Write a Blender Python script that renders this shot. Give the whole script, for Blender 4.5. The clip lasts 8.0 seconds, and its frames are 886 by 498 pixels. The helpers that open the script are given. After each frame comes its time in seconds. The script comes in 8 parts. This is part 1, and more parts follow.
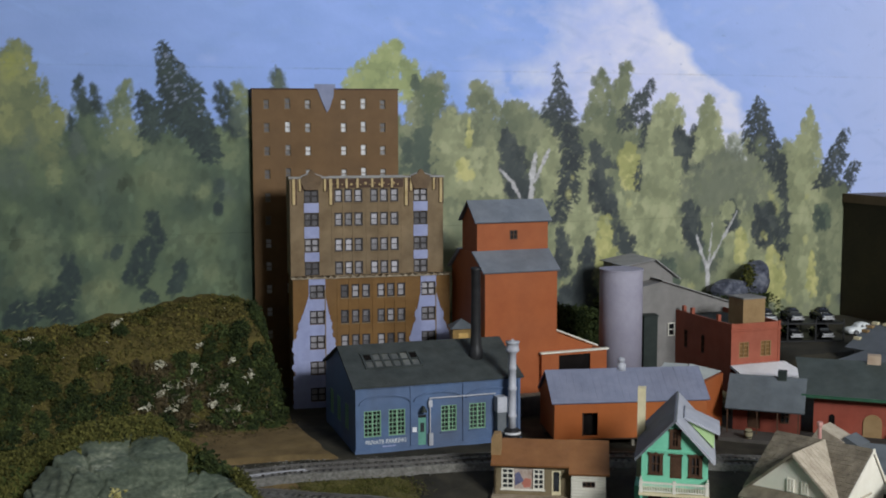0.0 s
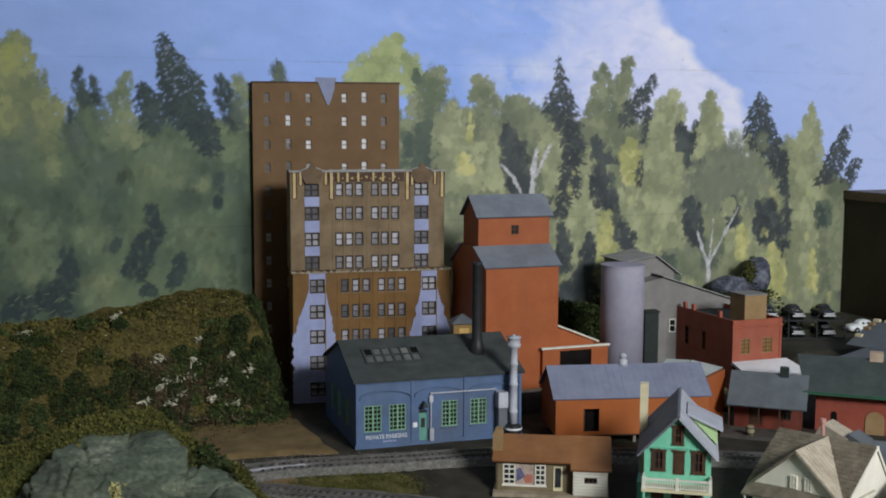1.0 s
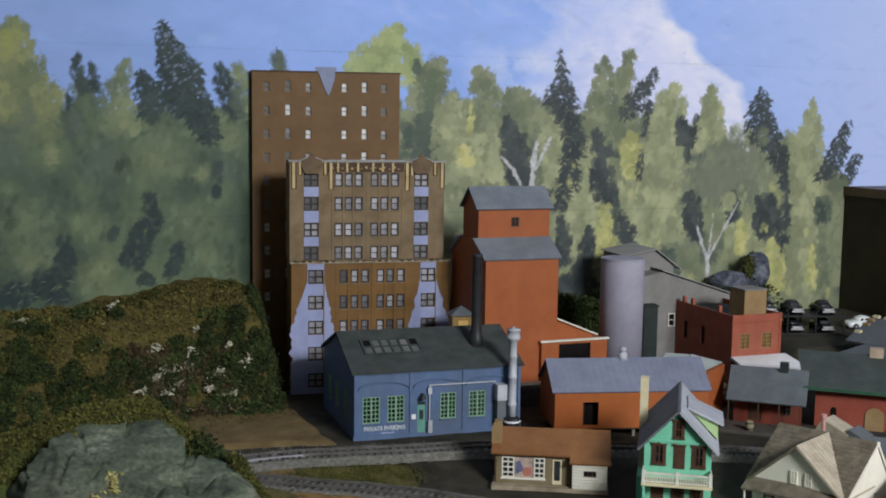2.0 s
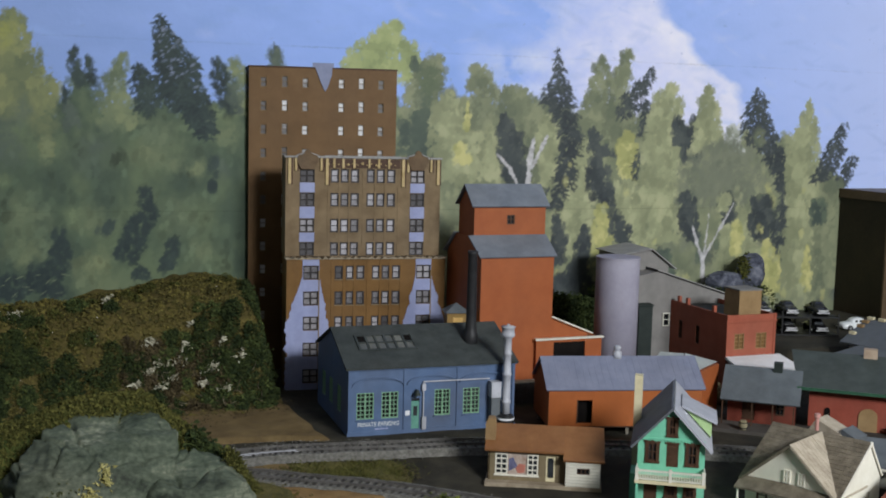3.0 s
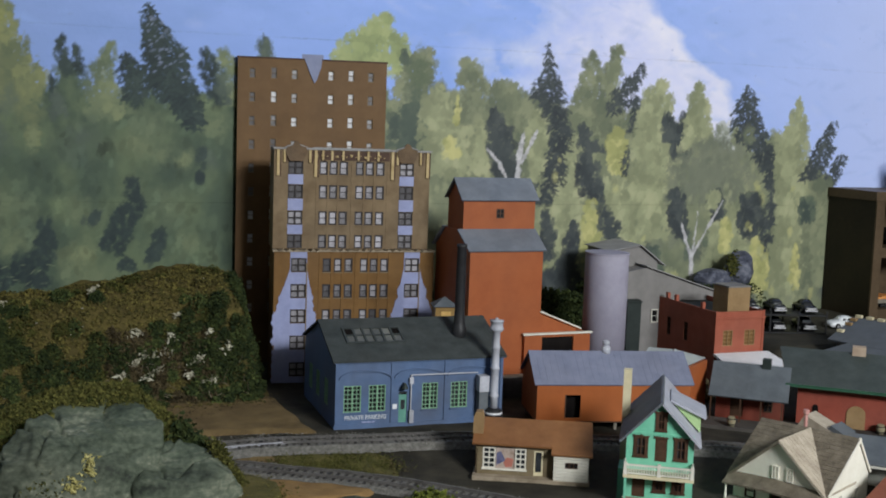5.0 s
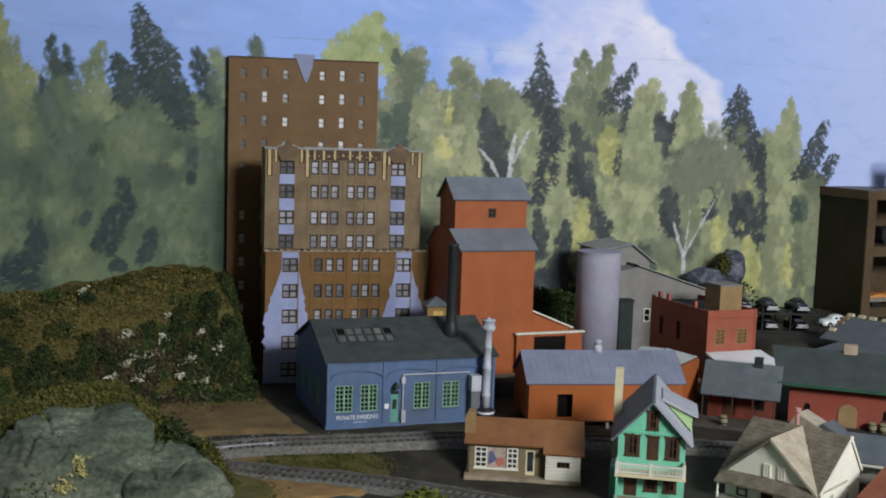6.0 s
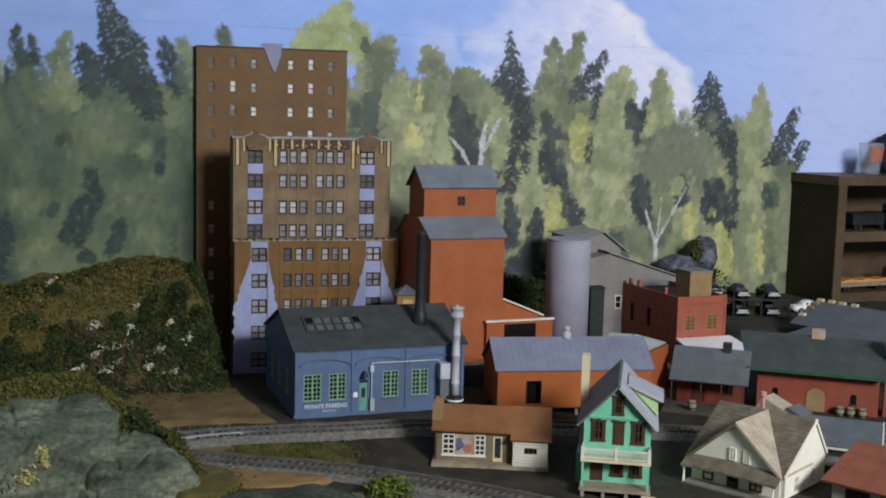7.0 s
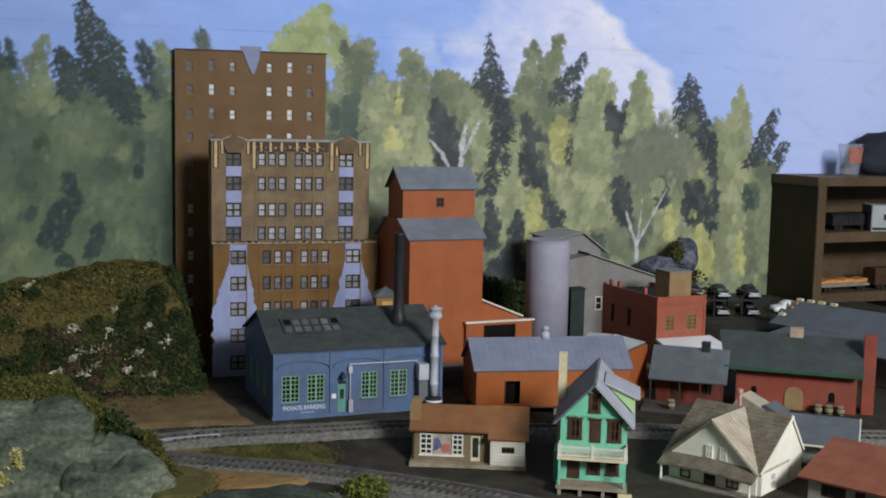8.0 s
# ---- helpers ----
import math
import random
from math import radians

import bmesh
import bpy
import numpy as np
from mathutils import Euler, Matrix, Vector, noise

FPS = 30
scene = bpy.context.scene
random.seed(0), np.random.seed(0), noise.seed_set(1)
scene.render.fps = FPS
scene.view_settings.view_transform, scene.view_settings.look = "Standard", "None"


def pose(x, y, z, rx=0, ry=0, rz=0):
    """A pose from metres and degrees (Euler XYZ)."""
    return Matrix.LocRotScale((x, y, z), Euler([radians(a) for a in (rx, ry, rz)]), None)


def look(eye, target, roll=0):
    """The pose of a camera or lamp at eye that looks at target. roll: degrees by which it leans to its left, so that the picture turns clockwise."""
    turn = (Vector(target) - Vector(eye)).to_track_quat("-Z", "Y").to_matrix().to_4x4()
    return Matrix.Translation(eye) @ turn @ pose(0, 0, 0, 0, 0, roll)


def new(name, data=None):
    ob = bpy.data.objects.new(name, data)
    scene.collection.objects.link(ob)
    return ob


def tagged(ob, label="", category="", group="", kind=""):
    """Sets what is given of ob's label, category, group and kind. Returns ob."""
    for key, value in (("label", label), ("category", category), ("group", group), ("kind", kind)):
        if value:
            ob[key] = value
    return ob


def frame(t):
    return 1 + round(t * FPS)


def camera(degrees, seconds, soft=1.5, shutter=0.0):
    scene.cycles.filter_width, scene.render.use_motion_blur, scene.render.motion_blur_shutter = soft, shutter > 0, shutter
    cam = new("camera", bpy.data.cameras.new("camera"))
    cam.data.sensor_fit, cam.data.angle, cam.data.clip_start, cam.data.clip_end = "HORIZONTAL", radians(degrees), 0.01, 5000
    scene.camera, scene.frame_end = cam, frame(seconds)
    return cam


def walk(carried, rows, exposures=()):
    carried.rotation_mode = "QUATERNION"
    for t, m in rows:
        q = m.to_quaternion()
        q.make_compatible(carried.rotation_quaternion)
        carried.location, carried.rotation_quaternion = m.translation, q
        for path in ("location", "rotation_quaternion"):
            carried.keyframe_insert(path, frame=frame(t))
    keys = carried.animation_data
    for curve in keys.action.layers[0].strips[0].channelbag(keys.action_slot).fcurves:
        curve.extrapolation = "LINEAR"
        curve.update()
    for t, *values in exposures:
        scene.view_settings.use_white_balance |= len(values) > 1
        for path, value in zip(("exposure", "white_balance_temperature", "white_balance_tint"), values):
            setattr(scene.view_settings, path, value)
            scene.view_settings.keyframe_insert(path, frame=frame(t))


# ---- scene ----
cam = camera(42.0, 8.0, soft=1.9)
PATH = [
    (0, (0.099, -0.149, 0.345), (0.798, 1.713, 0.133), -0.1),
    (0.5, (0.098, -0.143, 0.344), (0.796, 1.718, 0.123), -0.1),
    (1, (0.096, -0.141, 0.342), (0.801, 1.719, 0.124), 0.2),
    (1.5, (0.093, -0.133, 0.34), (0.803, 1.723, 0.114), 0.5),
    (3, (0.093, -0.133, 0.334), (0.813, 1.719, 0.107), 1.4),
    (3.5, (0.094, -0.132, 0.33), (0.823, 1.717, 0.109), 1.4),
    (4, (0.096, -0.133, 0.33), (0.82, 1.718, 0.106), 1.3),
    (4.5, (0.093, -0.127, 0.328), (0.827, 1.72, 0.098), 1.8),
    (6, (0.096, -0.126, 0.325), (0.847, 1.713, 0.099), 1.9),
    (6.5, (0.104, -0.129, 0.323), (0.862, 1.707, 0.091), 1.6),
    (7, (0.112, -0.132, 0.321), (0.889, 1.695, 0.082), 1.5),
    (7.5, (0.119, -0.136, 0.32), (0.903, 1.688, 0.077), 1.4),
    (8, (0.123, -0.138, 0.313), (0.917, 1.683, 0.089), 1.2),
]
walk(cam, [(t, look(eye, target, roll)) for t, eye, target, roll in PATH], exposures=((0, -0.10), (1.5, -0.06), (3, 0.0), (8, 0.0)))

# ---- world, light, exposure ----
world = bpy.data.worlds.new("room_world")
scene.world = world
world.use_nodes = True
world.node_tree.nodes["Background"].inputs[0].default_value = (0.55, 0.65, 0.9, 1)
world.node_tree.nodes["Background"].inputs[1].default_value = 0.25

WINDOW = Vector((0.98, -1.50, 1.15))     # middle of the window that lights the room
lamp = bpy.data.lights.new("window_light", "AREA")
lamp.shape, lamp.size, lamp.size_y = "RECTANGLE", 0.66, 0.42
lamp.energy, lamp.color = 65, (0.94, 0.975, 1.0)
lamp_ob = new("window_light", lamp)
lamp_ob.matrix_world = look(WINDOW + Vector((0, 0.03, 0)), (0.66, 1.0, 0.15))


# ---- materials ----
def ramp(nt, stops):
    n = nt.nodes.new("ShaderNodeValToRGB")
    e = n.color_ramp.elements
    while len(e) < len(stops):
        e.new(0.5)
    for el, (p, c) in zip(e, stops):
        el.position, el.color = p, (*c, 1)
    return n


def mat(name, c1, c2, scale=60.0, rough=0.7, bump=0.15, fine=900.0, metal=0.0, island=0.0, obj=0.0, spec=0.3, stops=None, detail=5.0, dirt=0.0):
    """Two-scale noise between two colours, with fine grain in the relief; island and obj: spread from piece to piece."""
    m = bpy.data.materials.new(name)
    m.use_nodes = True
    nt = m.node_tree
    b = nt.nodes["Principled BSDF"]
    tc = nt.nodes.new("ShaderNodeTexCoord")
    n1 = nt.nodes.new("ShaderNodeTexNoise")
    n1.inputs["Scale"].default_value, n1.inputs["Detail"].default_value = scale, detail
    n1.inputs["Roughness"].default_value = 0.65
    nt.links.new(tc.outputs["Object"], n1.inputs["Vector"])
    n2 = nt.nodes.new("ShaderNodeTexNoise")
    n2.inputs["Scale"].default_value, n2.inputs["Detail"].default_value = fine, 3
    nt.links.new(tc.outputs["Object"], n2.inputs["Vector"])
    mix = nt.nodes.new("ShaderNodeMath")
    mix.operation = "MULTIPLY_ADD"
    nt.links.new(n2.outputs[0], mix.inputs[0])
    mix.inputs[1].default_value = 0.35
    add = nt.nodes.new("ShaderNodeMath")
    add.operation = "SUBTRACT"
    nt.links.new(n1.outputs[0], add.inputs[0])
    add.inputs[1].default_value = 0.175
    nt.links.new(add.outputs[0], mix.inputs[2])
    fac = mix.outputs[0]
    for amount, node, out in ((island, "ShaderNodeNewGeometry", "Random Per Island"), (obj, "ShaderNodeObjectInfo", "Random")):
        if amount:
            src = nt.nodes.new(node)
            r = nt.nodes.new("ShaderNodeMath")
            r.operation = "MULTIPLY_ADD"
            nt.links.new(src.outputs[out], r.inputs[0])
            r.inputs[1].default_value = amount
            s = nt.nodes.new("ShaderNodeMath")
            s.operation = "SUBTRACT"
            nt.links.new(fac, s.inputs[0])
            s.inputs[1].default_value = amount / 2
            nt.links.new(s.outputs[0], r.inputs[2])
            fac = r.outputs[0]
    cr = ramp(nt, stops or [(0.32, c1), (0.68, c2)])
    nt.links.new(fac, cr.inputs[0])
    col = cr.outputs[0]
    if dirt:
        n3 = nt.nodes.new("ShaderNodeTexNoise")
        n3.inputs["Scale"].default_value, n3.inputs["Detail"].default_value = scale * 0.35, 6
        nt.links.new(tc.outputs["Object"], n3.inputs["Vector"])
        d = ramp(nt, [(0.42, (0, 0, 0)), (0.72, (1, 1, 1))])
        nt.links.new(n3.outputs[0], d.inputs[0])
        dm = nt.nodes.new("ShaderNodeMath")
        dm.operation = "MULTIPLY"
        nt.links.new(d.outputs[0], dm.inputs[0])
        dm.inputs[1].default_value = dirt
        mx = nt.nodes.new("ShaderNodeMix")
        mx.data_type = "RGBA"
        nt.links.new(dm.outputs[0], mx.inputs[0])
        nt.links.new(col, mx.inputs[6])
        mx.inputs[7].default_value = (0.09, 0.075, 0.06, 1)
        col = mx.outputs[2]
    nt.links.new(col, b.inputs["Base Color"])
    b.inputs["Roughness"].default_value, b.inputs["Metallic"].default_value = rough, metal
    b.inputs["Specular IOR Level"].default_value = spec
    if bump:
        bp = nt.nodes.new("ShaderNodeBump")
        bp.inputs["Strength"].default_value, bp.inputs["Distance"].default_value = bump, 0.0006
        nt.links.new(mix.outputs[0], bp.inputs["Height"])
        nt.links.new(bp.outputs[0], b.inputs["Normal"])
    return m


def glass_mat(name, c1, c2, rough=0.12):
    return mat(name, c1, c2, scale=35, rough=rough, bump=0.05, spec=0.6, obj=0.9)


M = {}
M["blue"] = mat("blue_paint", (0.072, 0.120, 0.225), (0.102, 0.160, 0.285), 45, 0.5, dirt=0.4)
M["lavender"] = mat("lavender_paint", (0.27, 0.3015, 0.495), (0.351, 0.3825, 0.594), 50, 0.6, dirt=0.15)
M["brick_tan"] = mat("tan_brick", (0.1627, 0.11, 0.05829), (0.2583, 0.1848, 0.1052), 40, 0.75, dirt=0.25)
M["brick_ochre"] = mat("ochre_brick", (0.1522, 0.07656, 0.02088), (0.2175, 0.1148, 0.03654), 40, 0.75, dirt=0.25)
M["brick_brown"] = mat("brown_plastic", (0.136, 0.073, 0.027), (0.184, 0.102, 0.041), 30, 0.6, dirt=0.15)
M["orange"] = mat("orange_red_paint", (0.305, 0.079, 0.0225), (0.380, 0.106, 0.032), 35, 0.55, dirt=0.12)
M["barn_orange"] = mat("brown_orange_paint", (0.32, 0.084, 0.016), (0.40, 0.108, 0.023), 35, 0.6, dirt=0.15)
M["red"] = mat("brick_red_paint", (0.2332, 0.0484, 0.02992), (0.3168, 0.07216, 0.044), 45, 0.65, dirt=0.22)
M["works_red"] = mat("faded_orange_red_paint", (0.2944, 0.0736, 0.04048), (0.3864, 0.1086, 0.0644), 45, 0.65, dirt=0.22)
M["house_white"] = mat("ivory_house_paint", (0.84, 0.79, 0.66), (0.93, 0.89, 0.77), 60, 0.55, dirt=0.12)
M["wing_pale"] = mat("pale_grey_green_roofing", (0.29, 0.31, 0.30), (0.38, 0.40, 0.385), 45, 0.6, dirt=0.15)
# roofing for slopes turned to the light, their brightness put into the colour
M["lit_roof"] = mat("lit_lavender_roofing", (0.36, 0.37, 0.42), (0.46, 0.47, 0.52), 45, 0.6, dirt=0.15)
M["store_wall"] = mat("olive_tan_paint", (0.15, 0.115, 0.062), (0.23, 0.18, 0.105), 60, 0.7, dirt=0.25)
M["grey_edge"] = mat("pale_grey_trim", (0.27, 0.265, 0.26), (0.36, 0.35, 0.34), 45, 0.7, dirt=0.15)
M["dark_red"] = mat("shade_darkened_red", (0.12, 0.024, 0.014), (0.18, 0.038, 0.022), 45, 0.65, dirt=0.25)
M["grey_roof"] = mat("grey_blue_roofing", (0.1472, 0.1664, 0.2013), (0.2176, 0.2406, 0.2745), 40, 0.55, dirt=0.2)
M["shed_roof"] = mat("slate_grey_roofing", (0.092, 0.106, 0.118), (0.146, 0.162, 0.176), 40, 0.6, dirt=0.2)
M["barn_roof"] = mat("weathered_metal_roofing", (0.172, 0.188, 0.262), (0.236, 0.252, 0.338), 45, 0.55, dirt=0.2)
M["tar"] = mat("tar_roofing", (0.0324, 0.0387, 0.0378), (0.063, 0.072, 0.0684), 50, 0.8, dirt=0.15)
M["slate_green"] = mat("grey_green_roofing", (0.040, 0.050, 0.0465), (0.070, 0.084, 0.078), 40, 0.65, dirt=0.15)
M["green_trim"] = mat("green_trim_paint", (0.025, 0.075, 0.045), (0.04, 0.115, 0.065), 60, 0.5)
M["mint"] = mat("mint_green_paint", (0.15, 0.49, 0.32), (0.22, 0.61, 0.42), 60, 0.55, dirt=0.15)
M["sash_green"] = mat("pale_green_sash", (0.17, 0.33, 0.20), (0.24, 0.42, 0.27), 80, 0.5)
M["door_teal"] = mat("teal_green_paint", (0.10, 0.27, 0.21), (0.15, 0.34, 0.27), 80, 0.5)
M["white"] = mat("warm_white_paint", (0.64, 0.61, 0.52), (0.80, 0.77, 0.67), 60, 0.55, dirt=0.15)
M["cream"] = mat("cream_paint", (0.60, 0.52, 0.32), (0.74, 0.66, 0.44), 60, 0.6, dirt=0.15)
M["yellow_trim"] = mat("ochre_yellow_paint", (0.50, 0.30, 0.08), (0.66, 0.44, 0.16), 80, 0.6, dirt=0.15)
M["frame_dark"] = mat("near_black_window_paint", (0.022, 0.018, 0.018), (0.05, 0.042, 0.042), 80, 0.6)
M["brown_dark"] = mat("dark_brown_paint", (0.045, 0.022, 0.012), (0.09, 0.045, 0.025), 80, 0.6)
M["black"] = mat("black_paint", (0.012, 0.012, 0.013), (0.03, 0.03, 0.032), 60, 0.5)
# near-black colour that stands for shade in interiors, bays and openings
M["void"] = mat("shade_black", (0.006, 0.005, 0.005), (0.014, 0.012, 0.011), 40, 0.9, spec=0.03)
M["rust_roof"] = mat("rust_brown_roofing", (0.22, 0.0924, 0.03344), (0.2992, 0.1364, 0.0528), 45, 0.7, dirt=0.1)
M["rust_roof2"] = mat("red_brown_roofing", (0.22, 0.07, 0.04), (0.30, 0.105, 0.06), 45, 0.7, dirt=0.1)
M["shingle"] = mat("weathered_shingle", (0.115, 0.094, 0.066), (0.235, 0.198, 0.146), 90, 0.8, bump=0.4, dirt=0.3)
M["concrete"] = mat("silo_concrete", (0.2904, 0.2728, 0.3432), (0.3696, 0.352, 0.4224), 30, 0.65, dirt=0.1)
M["grey_wall"] = mat("grey_siding", (0.1936, 0.1848, 0.176), (0.264, 0.2508, 0.2376), 35, 0.7, dirt=0.15)
M["green_dark"] = mat("dark_green_paint", (0.014, 0.021, 0.019), (0.030, 0.040, 0.036), 40, 0.6)
M["chimney_pale"] = mat("pale_stone_card", (0.38, 0.28, 0.20), (0.50, 0.39, 0.29), 60, 0.75, dirt=0.2)
M["tan_box"] = mat("tan_card", (0.25, 0.155, 0.07), (0.35, 0.23, 0.11), 40, 0.7, dirt=0.15)
M["wood_shaded"] = mat("shaded_wood", (0.011, 0.0075, 0.0035), (0.028, 0.018, 0.009), 12, 0.5, bump=0.1, fine=160)
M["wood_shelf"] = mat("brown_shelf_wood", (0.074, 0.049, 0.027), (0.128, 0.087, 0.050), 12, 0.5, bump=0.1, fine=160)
M["plank"] = mat("grey_planks", (0.17, 0.15, 0.12), (0.30, 0.27, 0.22), 90, 0.8, bump=0.3)
M["rail"] = mat("weathered_rail", (0.11, 0.102, 0.095), (0.21, 0.20, 0.19), 60, 0.4, metal=0.4)
M["tie"] = mat("tie_plastic", (0.0315, 0.0279, 0.0252), (0.0765, 0.0675, 0.0594), 90, 0.8, obj=0.5)
M["ballast"] = mat("grey_ballast", (0.095, 0.090, 0.078), (0.225, 0.216, 0.192), 260, 0.9, bump=0.9, fine=1500, dirt=0.3)
M["ground"] = mat("dark_cinder_ground", (0.0175, 0.0158, 0.0105), (0.0540, 0.0465, 0.0310), 30, 0.9, bump=0.6)
M["dirt"] = mat("brown_dirt", (0.1162, 0.0766, 0.03184), (0.2121, 0.1436, 0.06073), 35, 0.9, bump=0.6)
M["sand"] = mat("orange_brown_sand", (0.20, 0.115, 0.042), (0.31, 0.19, 0.075), 35, 0.9, bump=0.6)
M["grass"] = mat("olive_turf", (0.062, 0.060, 0.016), (0.150, 0.122, 0.040), 40, 0.95, bump=0.9, fine=1400)
M["hill"] = mat("brown_scrub_ground", (0.056, 0.045, 0.014), (0.130, 0.102, 0.030), 40, 0.95, bump=0.8)
M["rock"] = mat("painted_plaster_rock", None, None, 19, 0.8, bump=0.9, fine=240, detail=12, dirt=0.25, stops=[(0.34, (0.022, 0.030, 0.021)), (0.43, (0.056, 0.072, 0.049)), (0.50, (0.080, 0.099, 0.068)), (0.56, (0.108, 0.128, 0.090)), (0.62, (0.165, 0.182, 0.128)), (0.70, (0.27, 0.28, 0.21))])
brush = M["rock"].node_tree.nodes.new("ShaderNodeMapping")     # paint dragged sideways and down
brush.inputs["Rotation"].default_value, brush.inputs["Scale"].default_value = (0.0, 0.5, 0.3), (0.70, 1.0, 2.1)
for link in list(M["rock"].node_tree.nodes["Noise Texture"].inputs["Vector"].links):
    M["rock"].node_tree.links.new(link.from_socket, brush.inputs["Vector"])
M["rock"].node_tree.links.new(brush.outputs[0], M["rock"].node_tree.nodes["Noise Texture"].inputs["Vector"])
M["rock"].node_tree.nodes["Noise Texture"].inputs["Distortion"].default_value = 0.5
M["rock_blue"] = mat("blue_grey_rock", None, None, 45, 0.8, bump=0.9, fine=200, detail=8, stops=[(0.34, (0.030, 0.034, 0.050)), (0.5, (0.085, 0.092, 0.125)), (0.66, (0.19, 0.20, 0.24))])
M["moss"] = mat("moss_green_foam", (0.02, 0.035, 0.008), (0.09, 0.11, 0.025), 60, 0.95, bump=0.8)
M["leaf_dark"] = mat("dark_foam_foliage", (0.013, 0.024, 0.007), (0.048, 0.064, 0.016), 60, 0.95, bump=0.3, island=0.42)
M["leaf_olive"] = mat("olive_foam_foliage", (0.050, 0.046, 0.013), (0.165, 0.138, 0.036), 60, 0.95, bump=0.5, island=0.42)
M["leaf_moss"] = mat("olive_green_foam", (0.036, 0.042, 0.009), (0.090, 0.090, 0.020), 60, 0.95, bump=0.5, island=0.6)
M["leaf_brown"] = mat("brown_lichen", (0.036, 0.027, 0.011), (0.105, 0.080, 0.038), 60, 0.95, bump=0.5, island=0.7)
M["leaf_bright"] = mat("bright_green_foam", (0.062, 0.080, 0.012), (0.150, 0.172, 0.028), 60, 0.95, bump=0.5, island=0.6)
M["leaf_green"] = mat("mid_green_foam", (0.026, 0.042, 0.012), (0.078, 0.098, 0.026), 60, 0.95, bump=0.4, island=0.6)
M["leaf_yellow"] = mat("yellow_lichen", (0.30, 0.27, 0.09), (0.52, 0.47, 0.20), 60, 0.95, bump=0.5, island=0.6)
M["stick"] = mat("tan_twigs", (0.09, 0.068, 0.040), (0.24, 0.20, 0.14), 90, 0.85, island=0.6)
M["duct"] = mat("pale_painted_metal", (0.38, 0.39, 0.44), (0.56, 0.57, 0.62), 60, 0.45, dirt=0.3)
M["chalk"] = mat("pale_stone_chips", (0.24, 0.21, 0.165), (0.60, 0.55, 0.46), 90, 0.85, bump=0.5, island=0.6)
M["chip_grey"] = mat("grey_stone_chips", (0.075, 0.070, 0.062), (0.30, 0.285, 0.255), 90, 0.9, bump=0.3, island=0.9)
M["lichen_pale"] = mat("pale_lichen_foam", (0.26, 0.245, 0.17), (0.60, 0.57, 0.44), 90, 0.9, bump=0.5, island=0.6)
M["leaf_bank"] = mat("yellow_olive_foam", (0.046, 0.049, 0.010), (0.116, 0.110, 0.026), 60, 0.95, bump=0.5, island=0.6)
M["pane_dark"] = glass_mat("dark_pane", (0.012, 0.014, 0.016), (0.05, 0.055, 0.06))
M["pane_pale"] = glass_mat("pale_film_pane", (0.10, 0.095, 0.10), (0.40, 0.38, 0.40), 0.25)
M["pane_milky"] = mat("milky_film_pane", (0.20, 0.19, 0.20), (0.50, 0.48, 0.52), 90, 0.3, bump=0.05, spec=0.6, obj=0.5)
M["pane_bright"] = glass_mat("bright_film_pane", (0.13, 0.12, 0.12), (0.72, 0.72, 0.74), 0.3)
M["chrome"] = mat("bright_metal", (0.75, 0.75, 0.77), (0.9, 0.9, 0.92), 60, 0.35, metal=0.9, bump=0)
M["sign_white"] = mat("sign_white", (0.72, 0.72, 0.74), (0.82, 0.82, 0.84), 80, 0.6, bump=0)
M["letter_white"] = mat("worn_white_lettering", (0.308, 0.35, 0.416), (0.728, 0.756, 0.78), 320, 0.6, bump=0)
M["vent_grey"] = mat("blue_grey_paint", (0.21, 0.235, 0.36), (0.27, 0.30, 0.44), 50, 0.6, dirt=0.1)
M["tank_ochre"] = mat("dull_ochre_paint", (0.23, 0.135, 0.035), (0.32, 0.195, 0.06), 60, 0.6, dirt=0.2)
M["poster_red"] = mat("poster_red", (0.36, 0.12, 0.09), (0.48, 0.19, 0.14), 120, 0.5, bump=0)
M["poster_blue"] = mat("poster_blue", (0.08, 0.085, 0.15), (0.16, 0.16, 0.27), 120, 0.5, bump=0)
M["poster_pink"] = mat("poster_pale", (0.30, 0.22, 0.17), (0.55, 0.46, 0.40), 160, 0.5, bump=0)
M["room_wall"] = mat("cream_room_paint", (0.32, 0.32, 0.31), (0.38, 0.38, 0.37), 3, 0.85)
M["carpet"] = mat("brown_carpet", (0.10, 0.075, 0.055), (0.16, 0.12, 0.09), 20, 0.95)
M["fascia"] = mat("brown_fascia_board", (0.10, 0.06, 0.035), (0.16, 0.10, 0.06), 10, 0.6)
M["car_white"] = mat("white_car_paint", (0.68, 0.70, 0.70), (0.78, 0.80, 0.80), 80, 0.3, bump=0, spec=0.6)
M["car_black"] = mat("black_car_paint", (0.010, 0.010, 0.012), (0.02, 0.02, 0.022), 80, 0.25, bump=0, spec=0.6)
M["rubber"] = mat("black_rubber", (0.01, 0.01, 0.01), (0.025, 0.025, 0.025), 80, 0.8)
M["orange_load"] = mat("orange_card", (0.62, 0.22, 0.05), (0.75, 0.36, 0.12), 40, 0.7, dirt=0.2)
M["paper_white"] = mat("white_card", (0.34, 0.36, 0.36), (0.44, 0.46, 0.46), 20, 0.6)
M["leather"] = mat("dark_navy_cloth", (0.008, 0.009, 0.016), (0.02, 0.022, 0.035), 20, 0.7)
M["barrel"] = mat("pale_barrel_wood", (0.20, 0.17, 0.10), (0.34, 0.30, 0.19), 120, 0.75)


